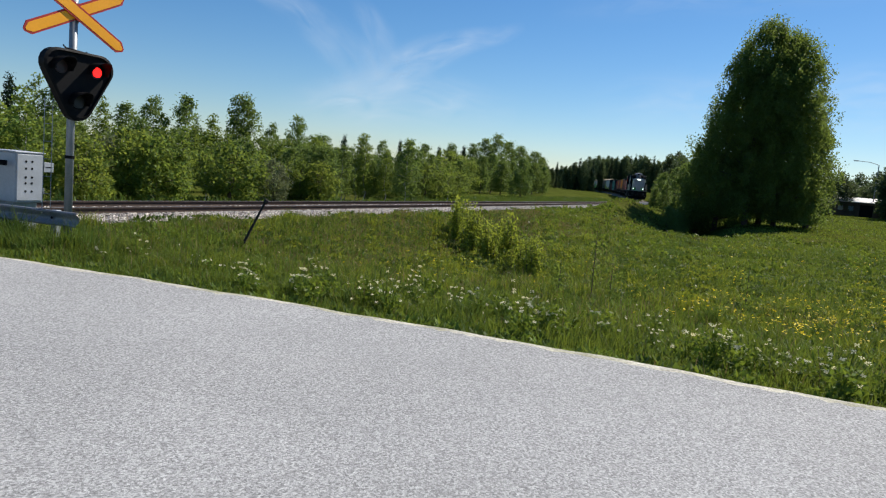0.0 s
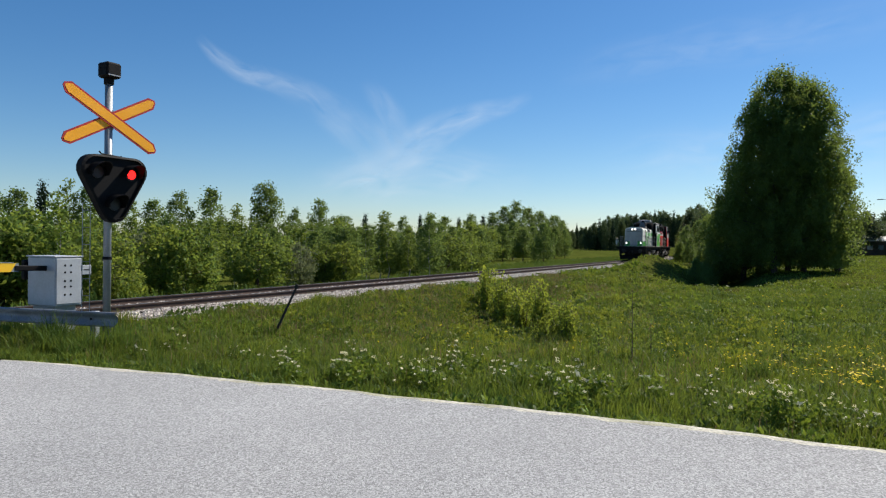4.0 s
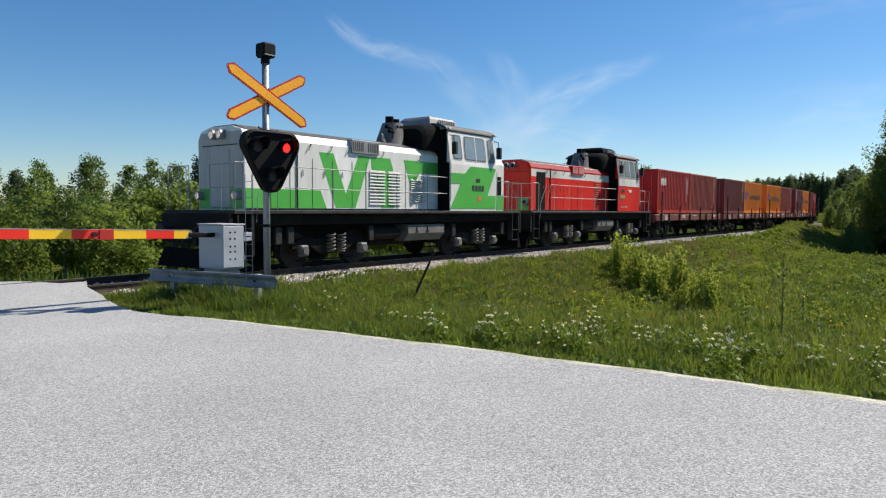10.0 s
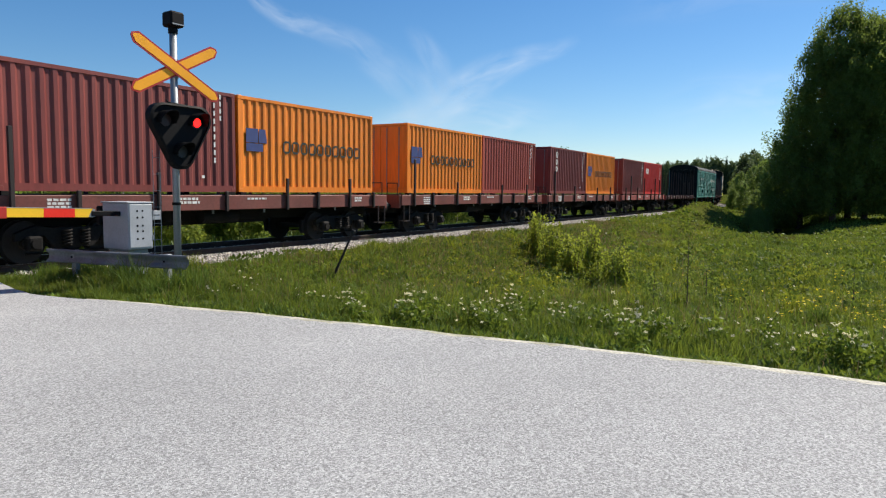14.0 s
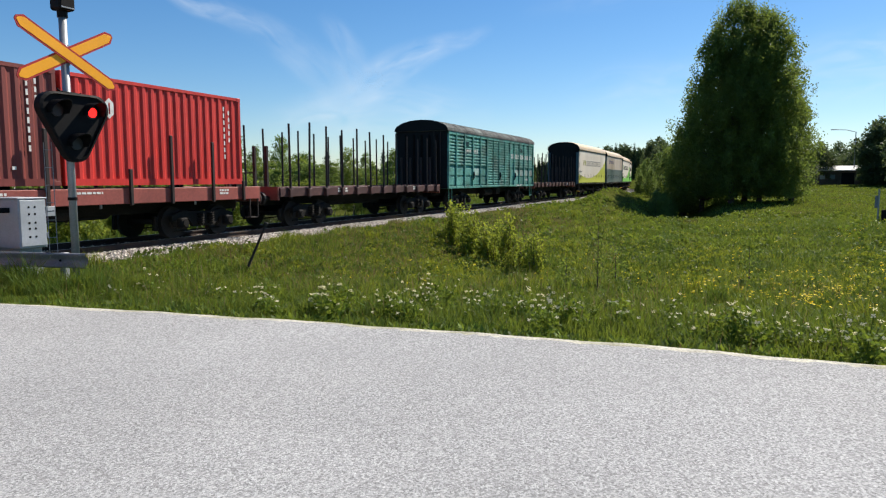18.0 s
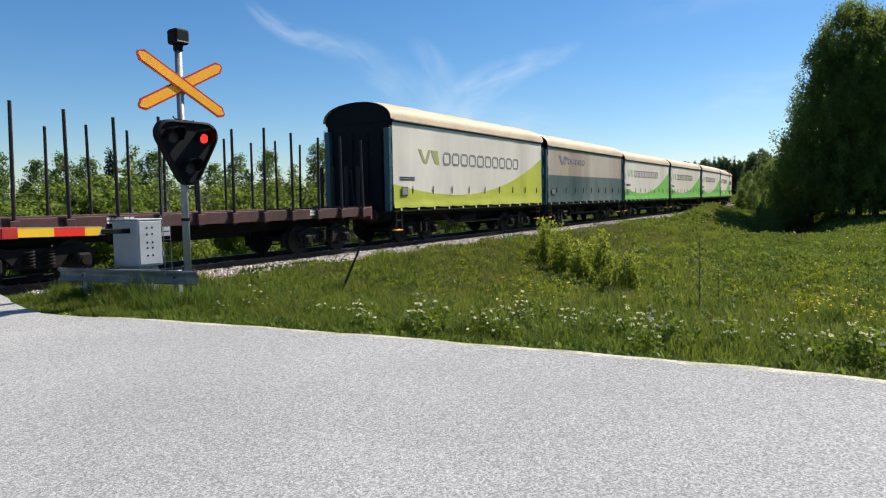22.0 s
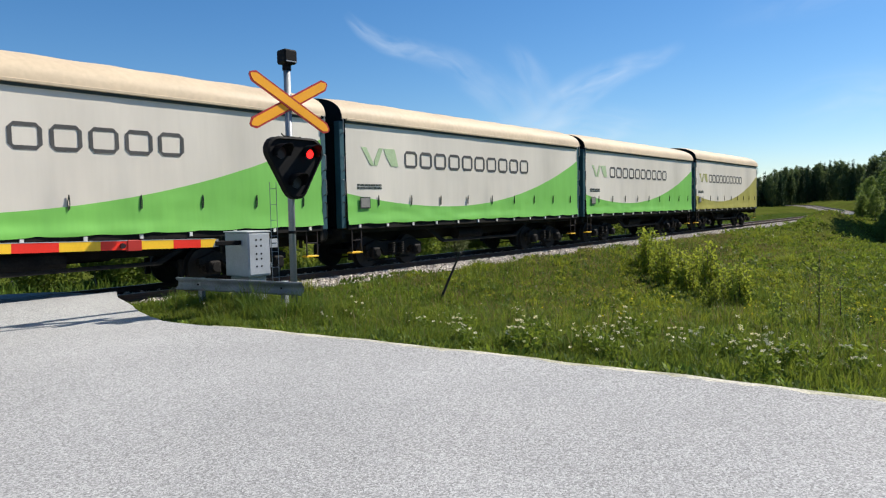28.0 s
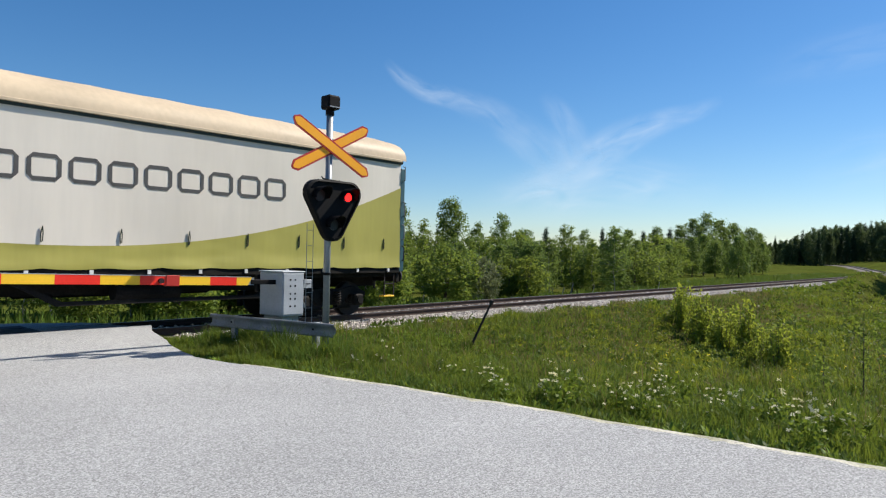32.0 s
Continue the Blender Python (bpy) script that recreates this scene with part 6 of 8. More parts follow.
def stones(name, n, s0, s1, o0, o1, size, seed):
    """Loose angular stones strewn along the line's shoulder."""
    r = np.random.default_rng(seed)
    s = r.uniform(s0, s1, n)
    o = r.uniform(o0, o1, n)
    P = np.array([path(float(v)) for v in s])
    x, y = P[:, 0] - o * np.sin(P[:, 2]), P[:, 1] + o * np.cos(P[:, 2])
    z = np.interp(np.abs(o), (0, 1.2, 1.95, 2.6), (-0.17, -0.17, -0.21, -0.50)) + r.uniform(-0.01, 0.03, n)
    base = np.array([(1, 0, 0), (-1, 0, 0), (0, 1, 0), (0, -1, 0), (0, 0, 1), (0, 0, -1)], float)
    tri = np.array([(0, 2, 4), (2, 1, 4), (1, 3, 4), (3, 0, 4), (2, 0, 5), (1, 2, 5), (3, 1, 5), (0, 3, 5)])
    v = base[None] * r.uniform(0.6, 1.2, (n, 6, 1)) * (size * r.uniform(0.6, 1.4, (n, 1, 1)))
    an = r.uniform(0, 6.28, n)
    c_, s_ = np.cos(an)[:, None], np.sin(an)[:, None]
    v = np.stack([v[..., 0] * c_ - v[..., 1] * s_, v[..., 0] * s_ + v[..., 1] * c_, v[..., 2] * 0.7], -1) + np.stack([x, y, z], -1)[:, None]
    f = (np.arange(n)[:, None, None] * 6 + tri[None]).reshape(-1, 3)
    return tagged(link(name, v.reshape(-1, 3), f, M["stone"]), "pale crushed stones along the track shoulder", "ballast", kind="stuff")


stones("ballast_stones", 20000, 7.3, 48, -2.7, -0.9, 0.036, 3)
stones("ballast_stones", 7000, 48, 120, -2.7, -0.9, 0.06, 4)
stones("ballast_stones", 5000, 7.3, 40, -0.7, 1.8, 0.035, 5)

# ---- plants ----
V = {
    "meadow": leafy("meadow_grass", (0.082, 0.122, 0.020), (0.23, 0.29, 0.036), 0.5, 0.0, 0.34, 0.38, 0.6, (0.112, 0.110, 0.026)),
    "fresh": leafy("fresh_grass", (0.120, 0.174, 0.024), (0.27, 0.35, 0.04), 0.45, 0.0, 0.3, 0.34, 0.45, (0.085, 0.135, 0.022)),
    "bright": leafy("yellow_green_tufts", (0.165, 0.195, 0.026), (0.36, 0.40, 0.04), 0.45, 0.0),
    "dry": leafy("dry_stalks", (0.22, 0.17, 0.08), (0.26, 0.20, 0.08), 0.3, 0.0),
    "weed": leafy("weed_leaves", (0.072, 0.116, 0.022), (0.17, 0.24, 0.035), 0.4, 0.2),
    "bush": leafy("bush_leaves", (0.098, 0.142, 0.030), (0.25, 0.32, 0.05), 0.55, 0.35, 0.44),
    "willow": leafy("willow_shoots", (0.17, 0.215, 0.030), (0.38, 0.43, 0.05), 0.5, 0.3, 0.46),
    "sallow": leafy("sallow_leaves", (0.135, 0.180, 0.036), (0.31, 0.37, 0.055), 0.5, 0.3, 0.44),
    "birch": leafy("birch_leaves", (0.076, 0.118, 0.034), (0.22, 0.30, 0.06), 0.5, 0.35, 0.44),
    "silver": leafy("silvery_leaves", (0.15, 0.17, 0.085), (0.22, 0.25, 0.11), 0.4, 0.2),
    "spruce": leafy("spruce_needles", (0.026, 0.046, 0.020), (0.04, 0.07, 0.03), 0.4, 0.3, 0.2),
    "old": leafy("old_birch_leaves", (0.076, 0.114, 0.030), (0.25, 0.33, 0.06), 0.5, 0.1, 0.42),
    "far": leafy("far_leaves", (0.060, 0.088, 0.040), (0.14, 0.19, 0.07), 0.45, 0.35, 0.35),
    "white": leafy("white_umbels", (0.80, 0.76, 0.54), (0.72, 0.68, 0.45), 0.15, 0.0, 0.45),
    "yellow": leafy("yellow_petals", (0.80, 0.62, 0.015), (0.7, 0.55, 0.02), 0.2, 0.0),
}


def patchy(x, y, size, seed):
    """Smooth random patches of the given size: 0 to 1."""
    u, v = x / size + seed * 13.7, y / size - seed * 7.9
    i, j = np.floor(u), np.floor(v)
    f, g = u - i, v - j
    f, g = f * f * (3 - 2 * f), g * g * (3 - 2 * g)

    def at(a, b):
        q = np.sin(a * 127.1 + b * 311.7 + seed * 74.7) * 43758.5453
        return q - np.floor(q)

    return (at(i, j) * (1 - f) + at(i + 1, j) * f) * (1 - g) + (at(i, j + 1) * (1 - f) + at(i + 1, j + 1) * f) * g


def blades(name, pts, h0, h1, width, seed, mat, lean=0.5, label="long meadow grass"):
    """Grass blades, each bent once, standing at pts (n, 3)."""
    r = np.random.default_rng(seed)
    n = len(pts)
    near = np.clip(0.3 + (pts[:, 0] - verge(pts[:, 1])) * 0.55, 0.3, 1.0)      # trodden and short beside the asphalt
    away = np.clip(pts[:, 0] / 25, 0.6, 2.0)
    clump = 0.35 + 1.0 * patchy(pts[:, 0] / away, pts[:, 1] / away, 0.6, seed % 5) ** 1.3 * (0.55 + 0.9 * patchy(pts[:, 0], pts[:, 1], 2.6, 3))
    h = r.uniform(h0, h1, n) * (0.8 + 0.2 * r.random(n)) * near * clump
    an, le, w = r.uniform(0, 6.283, n), r.uniform(0.05, lean, n), width * r.uniform(0.6, 1.3, n)
    d = np.stack([np.cos(an), np.sin(an), 0 * an], -1)
    t = r.uniform(0, 6.283, n)
    s = np.stack([np.cos(t), np.sin(t), 0 * t], -1) * (w / 2)[:, None]
    up = np.zeros((n, 3))
    up[:, 2] = 1
    mid = pts + up * (h * 0.6)[:, None] + d * (h * le * 0.35)[:, None]
    top = pts + up * (h * (1 - 0.25 * le))[:, None] + d * (h * le)[:, None]
    q = np.stack([pts - s, pts + s, mid + s * 0.8, mid - s * 0.8, mid - s * 0.8, mid + s * 0.8, top + s * 0.12, top - s * 0.12], 1)
    return tagged(quads(name, q.reshape(-1, 3), mat), label, "grass", kind="stuff")


def strewn(n, x0, x1, y0, y1, seed, keep=None, by_verge=False, patch=0.0):
    r = np.random.default_rng(seed)
    x, y = r.uniform(x0, x1, n), r.uniform(y0, y1, n)
    if by_verge:
        x = x + verge(y)
    ok = (np.interp(x, PX, PY) - y > 2.45 + 0.25 * np.sin(x * 1.7) + r.uniform(-0.1, 0.25, n))
    ok &= hollow(x, y) < 0.22 + r.uniform(-0.1, 0.1, n)
    if patch:
        away = np.clip(x / 25, 0.6, 2.0)
        ok &= 2.6 * patchy(x / away, y / away, 0.9, seed % 7) - 1.3 + r.uniform(-0.5, 0.5, n) > patch - 0.9
    if keep is not None:
        ok &= keep(x, y)
    x, y = x[ok], y[ok]
    return np.stack([x, y, height(x, y) - 0.01], -1)


blades("grass", strewn(9000, -0.03, 0.3, -9, 13.2, 9, by_verge=True, patch=0.9), 0.12, 0.34, 0.010, 19, V["fresh"], 1.3, "low ragged grass along the asphalt")
blades("grass", strewn(62000, 0.15, 4.0, -9, 13.3, 11, by_verge=True, patch=0.3), 0.10, 0.38, 0.011, 21, V["meadow"], 0.8)
blades("grass", strewn(30000, 0.12, 3.0, -9, 13.3, 12, by_verge=True), 0.08, 0.26, 0.012, 22, V["weed"], 0.9)
blades("grass", strewn(84000, 4.0, 15.0, -12, 13.4, 13, by_verge=True, patch=0.3), 0.11, 0.36, 0.016, 23, V["meadow"], 0.9)
blades("grass", strewn(40000, 4.0, 15.0, -12, 13.4, 14, by_verge=True, patch=0.6), 0.10, 0.30, 0.02, 24, V["fresh"], 0.9)
blades("grass", strewn(84000, 15, 42, -24, 13.4, 15, by_verge=True, patch=0.3), 0.10, 0.30, 0.032, 25, V["meadow"], 1.0)
blades("grass", strewn(45000, 15, 42, -24, 13.4, 16, by_verge=True, patch=0.7), 0.10, 0.26, 0.04, 26, V["fresh"], 1.0)
blades("grass", strewn(60000, 42, 130, -60, 16, 17, by_verge=True), 0.10, 0.3, 0.10, 27, V["meadow"], 1.1)
blades("grass", strewn(30000, 42, 130, -60, 16, 37, by_verge=True, patch=0.6), 0.10, 0.3, 0.10, 38, V["fresh"], 1.1)
blades("dry_grass", strewn(7000, 0.3, 9.0, -9, 13.4, 18, by_verge=True, patch=0.9), 0.25, 0.6, 0.007, 28, V["dry"], 0.5, "thin dry grass stalks")
blades("dry_grass", strewn(18000, 7.0, 36.0, 7.6, 13.5, 19, by_verge=True, patch=0.4), 0.15, 0.4, 0.014, 29, V["dry"], 0.7, "brownish dry grass on the railway bank")
blades("dry_grass", strewn(15000, 5.0, 40.0, 3.0, 13.4, 29, by_verge=True, patch=1.25), 0.16, 0.40, 0.020, 33, V["dry"], 0.9, "brownish withered patches on the bank")
far_side = np.random.default_rng(20)
bx_, by_ = far_side.uniform(-25, 120, 30000), far_side.uniform(17.6, 27, 30000)
blades("grass", np.stack([bx_, by_, height(bx_, by_)], -1)[bx_ > verge(by_) + 0.2], 0.2, 0.55, 0.05, 30, V["weed"], 0.7, "tall grass behind the track")


def tufts(name, pts, size, per, seed, mat, label):
    """Low broad-leaved clumps: leaf quads round each point."""
    r = np.random.default_rng(seed)
    c = np.repeat(pts, per, 0)
    n = len(c)
    an, t = r.uniform(0, 6.283, n), r.uniform(0.4, 1.4, n)
    d = np.stack([np.cos(an) * np.sin(t), np.sin(an) * np.sin(t), np.cos(t)], -1) * (size * r.uniform(0.5, 1.2, n))[:, None]
    sd = np.stack([-np.sin(an), np.cos(an), 0 * an], -1) * (size * r.uniform(0.12, 0.25, n))[:, None]
    q = np.stack([c, c + d * 0.5 + sd, c + d, c + d * 0.5 - sd], 1)
    return tagged(quads(name, q.reshape(-1, 3), mat), label, "weeds", kind="stuff")


gr_ = np.random.default_rng(41)
gp = np.stack([gr_.uniform(6.0, 8.6, 19000), gr_.uniform(8.9, 13.7, 19000)], -1)
blades("grass", np.stack([gp[:, 0], gp[:, 1], height(gp[:, 0], gp[:, 1])], -1)[(gp[:, 0] > verge(gp[:, 1]) + 0.1) & ((gp[:, 1] < 12.75) | (gp[:, 0] < 7.6))], 0.24, 0.48, 0.014, 42, V["meadow"], 0.7, "tall rough grass round the signal post")
gq = np.stack([gr_.uniform(6.75, 8.5, 6500), gr_.uniform(9.2, 13.0, 6500)], -1)
blades("grass", np.stack([gq[:, 0], gq[:, 1], height(gq[:, 0], gq[:, 1])], -1)[gq[:, 0] > verge(gq[:, 1]) + 0.35], 0.32, 0.62, 0.013, 51, V["weed"], 0.6, "tall dark grass under the guard rail")


def tussocks(n, per, x0, x1, seed, radius):
    """Points in close round clumps."""
    r = np.random.default_rng(seed)
    c = strewn(n, x0, x1, -16, 13.2, seed, by_verge=True, patch=0.8)
    p = np.repeat(c, per, 0)
    p[:, :2] += r.normal(0, radius, (len(p), 2)) * np.repeat(r.uniform(0.5, 1.4, (len(c), 1)), per, 0)
    p[:, 2] = height(p[:, 0], p[:, 1]) - 0.01
    return p[(p[:, 0] > verge(p[:, 1]) + 0.2) & (np.interp(p[:, 0], PX, PY) - p[:, 1] > 2.4)]


blades("grass", tussocks(420, 60, 1.0, 14.0, 43, 0.16), 0.22, 0.48, 0.016, 44, V["weed"], 0.9, "dark green tussocks in the meadow")
blades("grass", tussocks(420, 60, 1.0, 14.0, 45, 0.18), 0.2, 0.42, 0.017, 46, V["bright"], 0.9, "light green tussocks in the meadow")
blades("grass", tussocks(380, 60, 14.0, 40.0, 47, 0.35), 0.2, 0.42, 0.034, 48, V["weed"], 1.0, "dark green tussocks in the far meadow")
blades("grass", tussocks(320, 60, 14.0, 40.0, 49, 0.4), 0.2, 0.38, 0.036, 50, V["bright"], 1.0, "light green tussocks in the far meadow")
tufts("weeds", strewn(3600, 0.12, 4.5, -9, 13, 31, by_verge=True, patch=0.7), 0.13, 15, 32, V["weed"], "broad-leaved weeds in the verge")
tufts("weeds", strewn(2600, 0.3, 5.5, -9, 13, 35, by_verge=True, patch=0.7), 0.14, 14, 36, V["fresh"], "light green leafy weeds in the verge")
tufts("weeds", strewn(13000, 4.5, 34, -20, 13, 33, by_verge=True, patch=0.9), 0.15, 10, 34, V["fresh"], "clumps of broad leaves in the meadow")
tufts("weeds", strewn(11000, 4.5, 34, -20, 13, 39, by_verge=True, patch=0.9), 0.16, 10, 40, V["weed"], "dark clumps of broad leaves in the meadow")


def mounds(n, x0, x1, y0, seed, radius, leaf, per, mat, label):
    """Leafy herbs in low rounded clumps: leaf quads over small domes of uneven size."""
    r = np.random.default_rng(seed)
    c = strewn(n, x0, x1, y0, 13.0, seed, by_verge=True, patch=0.85)
    near = np.clip(0.35 + (c[:, 0] - verge(c[:, 1])) * 0.4, 0.35, 1.0)
    big_ = radius * r.uniform(0.5, 1.35, len(c)) * near
    p, k = np.repeat(c, per, 0), np.repeat(big_, per)
    m = len(p)
    a, e = r.uniform(0, 6.283, m), np.arcsin(r.uniform(0.05, 1.0, m))
    out = np.stack([np.cos(a) * np.cos(e), np.sin(a) * np.cos(e), np.sin(e)], -1)
    p = p + out * (k * r.uniform(0.7, 1.1, m))[:, None] * np.array([1, 1, 0.95])
    u = out + r.normal(0, 0.6, (m, 3))
    u /= np.linalg.norm(u, axis=1, keepdims=True)
    w = np.cross(u, r.normal(0, 1, (m, 3)))
    w /= np.linalg.norm(w, axis=1, keepdims=True)
    z = (leaf * r.uniform(0.6, 1.3, m))[:, None]
    return tagged(quads("weeds", np.stack([p - u * z, p + w * z * 0.5, p + u * z, p - w * z * 0.5], 1).reshape(-1, 3), mat), label, "weeds", kind="stuff")


mounds(2600, 0.3, 8.0, -9, 101, 0.13, 0.030, 36, V["weed"], "dark leafy herbs in low clumps")
mounds(2600, 0.3, 8.0, -9, 102, 0.12, 0.028, 36, V["fresh"], "yellow-green leafy herbs in low clumps")
mounds(2600, 8.0, 20.0, -14, 103, 0.21, 0.05, 30, V["weed"], "dark leafy herbs over the meadow")
mounds(2800, 8.0, 20.0, -14, 104, 0.20, 0.05, 30, V["bright"], "yellow-green leafy herbs over the meadow")
mounds(1000, 20.0, 52.0, -30, 105, 0.30, 0.10, 24, V["meadow"], "dark leafy clumps in the far meadow")
mounds(1000, 20.0, 52.0, -30, 106, 0.26, 0.10, 24, V["fresh"], "light leafy clumps in the far meadow")

bw = np.random.default_rng(91)
bs, bo = bw.uniform(9, 62, 1500), bw.uniform(1.75, 2.7, 1500)
grown = patchy(bs, bo, 1.6, 4) > 0.58 - 0.3 * (bo - 2.0)
bs, bo = bs[grown], bo[grown]
tufts("weeds", np.stack([bs, TRACK_Y - bo, np.interp(bo, (1.2, 1.95, 2.6), (-0.17, -0.21, -0.46))], -1), 0.15, 11, 92, V["weed"], "low weeds creeping over the ballast shoulder")


def leaves(r, centres, per, spread, size, droop=0.0):
    """Leaf quads in loose clusters round the centres: (n * 4, 3)."""
    c = np.repeat(centres, per, 0)
    n = len(c)
    p = c + r.normal(0, 1, (n, 3)) * spread * np.array([1, 1, 0.8])
    p[:, 2] -= np.abs(r.normal(0, 1, n)) * droop
    u = r.normal(0, 1, (n, 3))
    u /= np.linalg.norm(u, axis=1, keepdims=True)
    w = np.cross(u, r.normal(0, 1, (n, 3)))
    w /= np.linalg.norm(w, axis=1, keepdims=True)
    k = (size * r.uniform(0.6, 1.3, n))[:, None]
    return np.stack([p - u * k, p + w * k * 0.62, p + u * k, p - w * k * 0.62], 1).reshape(-1, 3)


def limbs(r, h, girth, count, reach, low, stems=1, lean=0.1):
    """Trunk and limbs as one tapered skeleton."""
    g = Geo()
    for k in range(stems):
        a = r.uniform(0, 6.283)
        off = Vector((math.cos(a), math.sin(a), 0)) * (0.0 if stems == 1 else 0.12 * h * 0.3)
        p, rad = off.copy(), girth
        for j in range(5):
            q = off * (1 + j * 0.5 * (stems > 1)) + Vector((r.normal(0, lean * 0.12) * h, r.normal(0, lean * 0.12) * h, h * 0.92 * (j + 1) / 5))
            g.rod(p, q, rad, 8, rad * 0.72)
            p, rad = q, rad * 0.72
    for k in range(count):
        f = low + (0.95 - low) * k / count
        a = r.uniform(0, 6.283)
        z = f * h * 0.92
        s = reach(f) * r.uniform(0.6, 0.95)
        b = Vector((math.cos(a) * s, math.sin(a) * s, z + s * r.uniform(0.2, 0.6)))
        g.rod((0, 0, z), b, girth * (1 - f) * 0.4 + 0.008, 5, 0.006)
    return g


def tree(name, label, category, seed, h, reach, low, clusters, per, spread, size, mat, bark, girth, count=14, stems=1, droop=0.0, group=""):
    """A tree or bush: reach(f) is the crown's radius at the fraction f of its height."""
    r = np.random.default_rng(seed)
    t = tagged(new(name), label, category, group)
    part("trunk" if stems == 1 else "stem_clump", limbs(r, h, girth, count, reach, low, stems), bark, t)
    clusters = int(clusters * 1.1)
    f = low + (1 - low) * r.random(clusters * 3)
    rad = np.array([reach(v) for v in f])
    keep = r.random(len(f)) < (rad / rad.max()) ** 1.1 + 0.1
    f, rad = f[keep][:clusters], rad[keep][:clusters]
    a = r.uniform(0, 6.283, len(f))
    k = rad * np.sqrt(r.uniform(0.12, 1.0, len(f))) * (0.86 + 0.24 * np.sin(a * 3 + f * 9 + seed))
    cen = np.stack([np.cos(a) * k, np.sin(a) * k, f * h], -1)
    quads("crown" if category != "bush" else "foliage", leaves(r, cen, per, spread * 0.8, size, droop), mat, parent=t)
    return t


def egg(w, top=0.9, belly=0.4):
    return lambda f: w * max(0.04, math.sin(math.pi * min(1, max(0, f)) ** (math.log(0.5) / math.log(belly)))) ** top


def cone(w):
    return lambda f: w * max(0.03, (1.02 - f)) * (0.85 + 0.15 * math.sin(f * 40))


KINDS = {
    "bush_a": tree("bush", "dense bright green bush behind the railway", "bush", 1, 2.9, egg(1.6, 0.6, 0.5), 0.05, 120, 34, 0.20, 0.075, V["bush"], M["bark"], 0.05, 10, 5),
    "bush_b": tree("bush", "rounded light green willow bush", "bush", 2, 3.3, egg(1.5, 0.55, 0.45), 0.04, 120, 34, 0.20, 0.08, V["sallow"], M["bark"], 0.05, 10, 5),
    "bush_c": tree("bush", "silvery green flowering bush", "bush", 3, 3.4, egg(1.3, 0.6, 0.5), 0.05, 100, 30, 0.20, 0.075, V["silver"], M["bark"], 0.05, 10, 4),
    "birch_a": tree("young_birch", "slender young birch with airy crown", "tree", 4, 7.2, egg(1.45, 0.8, 0.42), 0.16, 150, 28, 0.22, 0.085, V["birch"], M["birch_bark"], 0.07, 18),
    "birch_b": tree("young_aspen", "upright young aspen with dense crown", "tree", 5, 7.0, egg(1.6, 0.7, 0.4), 0.1, 180, 30, 0.24, 0.09, V["birch"], M["bark"], 0.08, 18),
    "birch_c": tree("young_birch", "thin pale young birch in the thicket", "tree", 6, 6.4, egg(1.0, 0.8, 0.5), 0.2, 95, 24, 0.2, 0.085, V["bush"], M["birch_bark"], 0.05, 16),
    "dark": tree("aspen", "dark full-crowned aspen above the thicket", "tree", 7, 7.6, egg(1.75, 0.55, 0.42), 0.12, 240, 32, 0.26, 0.095, V["birch"], M["bark"], 0.1, 18),
    "spruce": tree("spruce", "dark narrow young spruce in the thicket", "tree", 8, 8.5, cone(1.6), 0.08, 170, 20, 0.24, 0.11, V["spruce"], M["bark"], 0.1, 24, droop=0.15),
    "far_a": tree("forest_tree", "tall leafy tree of the far forest edge", "tree", 9, 13.0, egg(3.0, 0.7, 0.42), 0.04, 210, 24, 0.5, 0.24, V["far"], M["bark"], 0.16, 12),
    "far_b": tree("forest_spruce", "dark spruce of the far forest edge", "tree", 10, 15.0, cone(2.9), 0.04, 190, 16, 0.4, 0.24, V["spruce"], M["bark"], 0.16, 12, droop=0.2),
    "far_c": tree("forest_tree", "broad round tree of the far forest edge", "tree", 13, 12.0, egg(3.8, 0.55, 0.45), 0.03, 230, 24, 0.55, 0.24, V["far"], M["bark"], 0.18, 12),
}
BASE = {"bush_a": 2.9, "bush_b": 3.3, "bush_c": 3.4, "birch_a": 7.2, "birch_b": 7.0, "birch_c": 6.4, "dark": 7.6, "spruce": 8.5, "far_a": 13.0, "far_b": 15.0, "far_c": 12.0}
used = set()


def plant(kind, az, dist, tall, group, wide=1.0):
    """Stand a plant at a bearing (degrees from the line's direction) and distance from the road's middle."""
    x, y = dist * math.cos(radians(az)), dist * math.sin(radians(az))
    return plant_at(kind, x, y, tall, group, wide)


def plant_at(kind, x, y, tall, group, wide=1.0):
    s = tall / BASE[kind]
    m = pose(x, y, float(height(x, y)) - 0.05, 0, 0, (x * 71 + y * 137) % 360) @ Matrix.Diagonal((s * wide, s * wide, s, 1))
    if kind not in used:
        used.add(kind)
        KINDS[kind].matrix_basis = m
        ob = KINDS[kind]
    else:
        ob = copy_thing(KINDS[kind], Matrix.Identity(4))
        ob.matrix_basis = m
    return tagged(ob, group=group)


pr = np.random.default_rng(77)
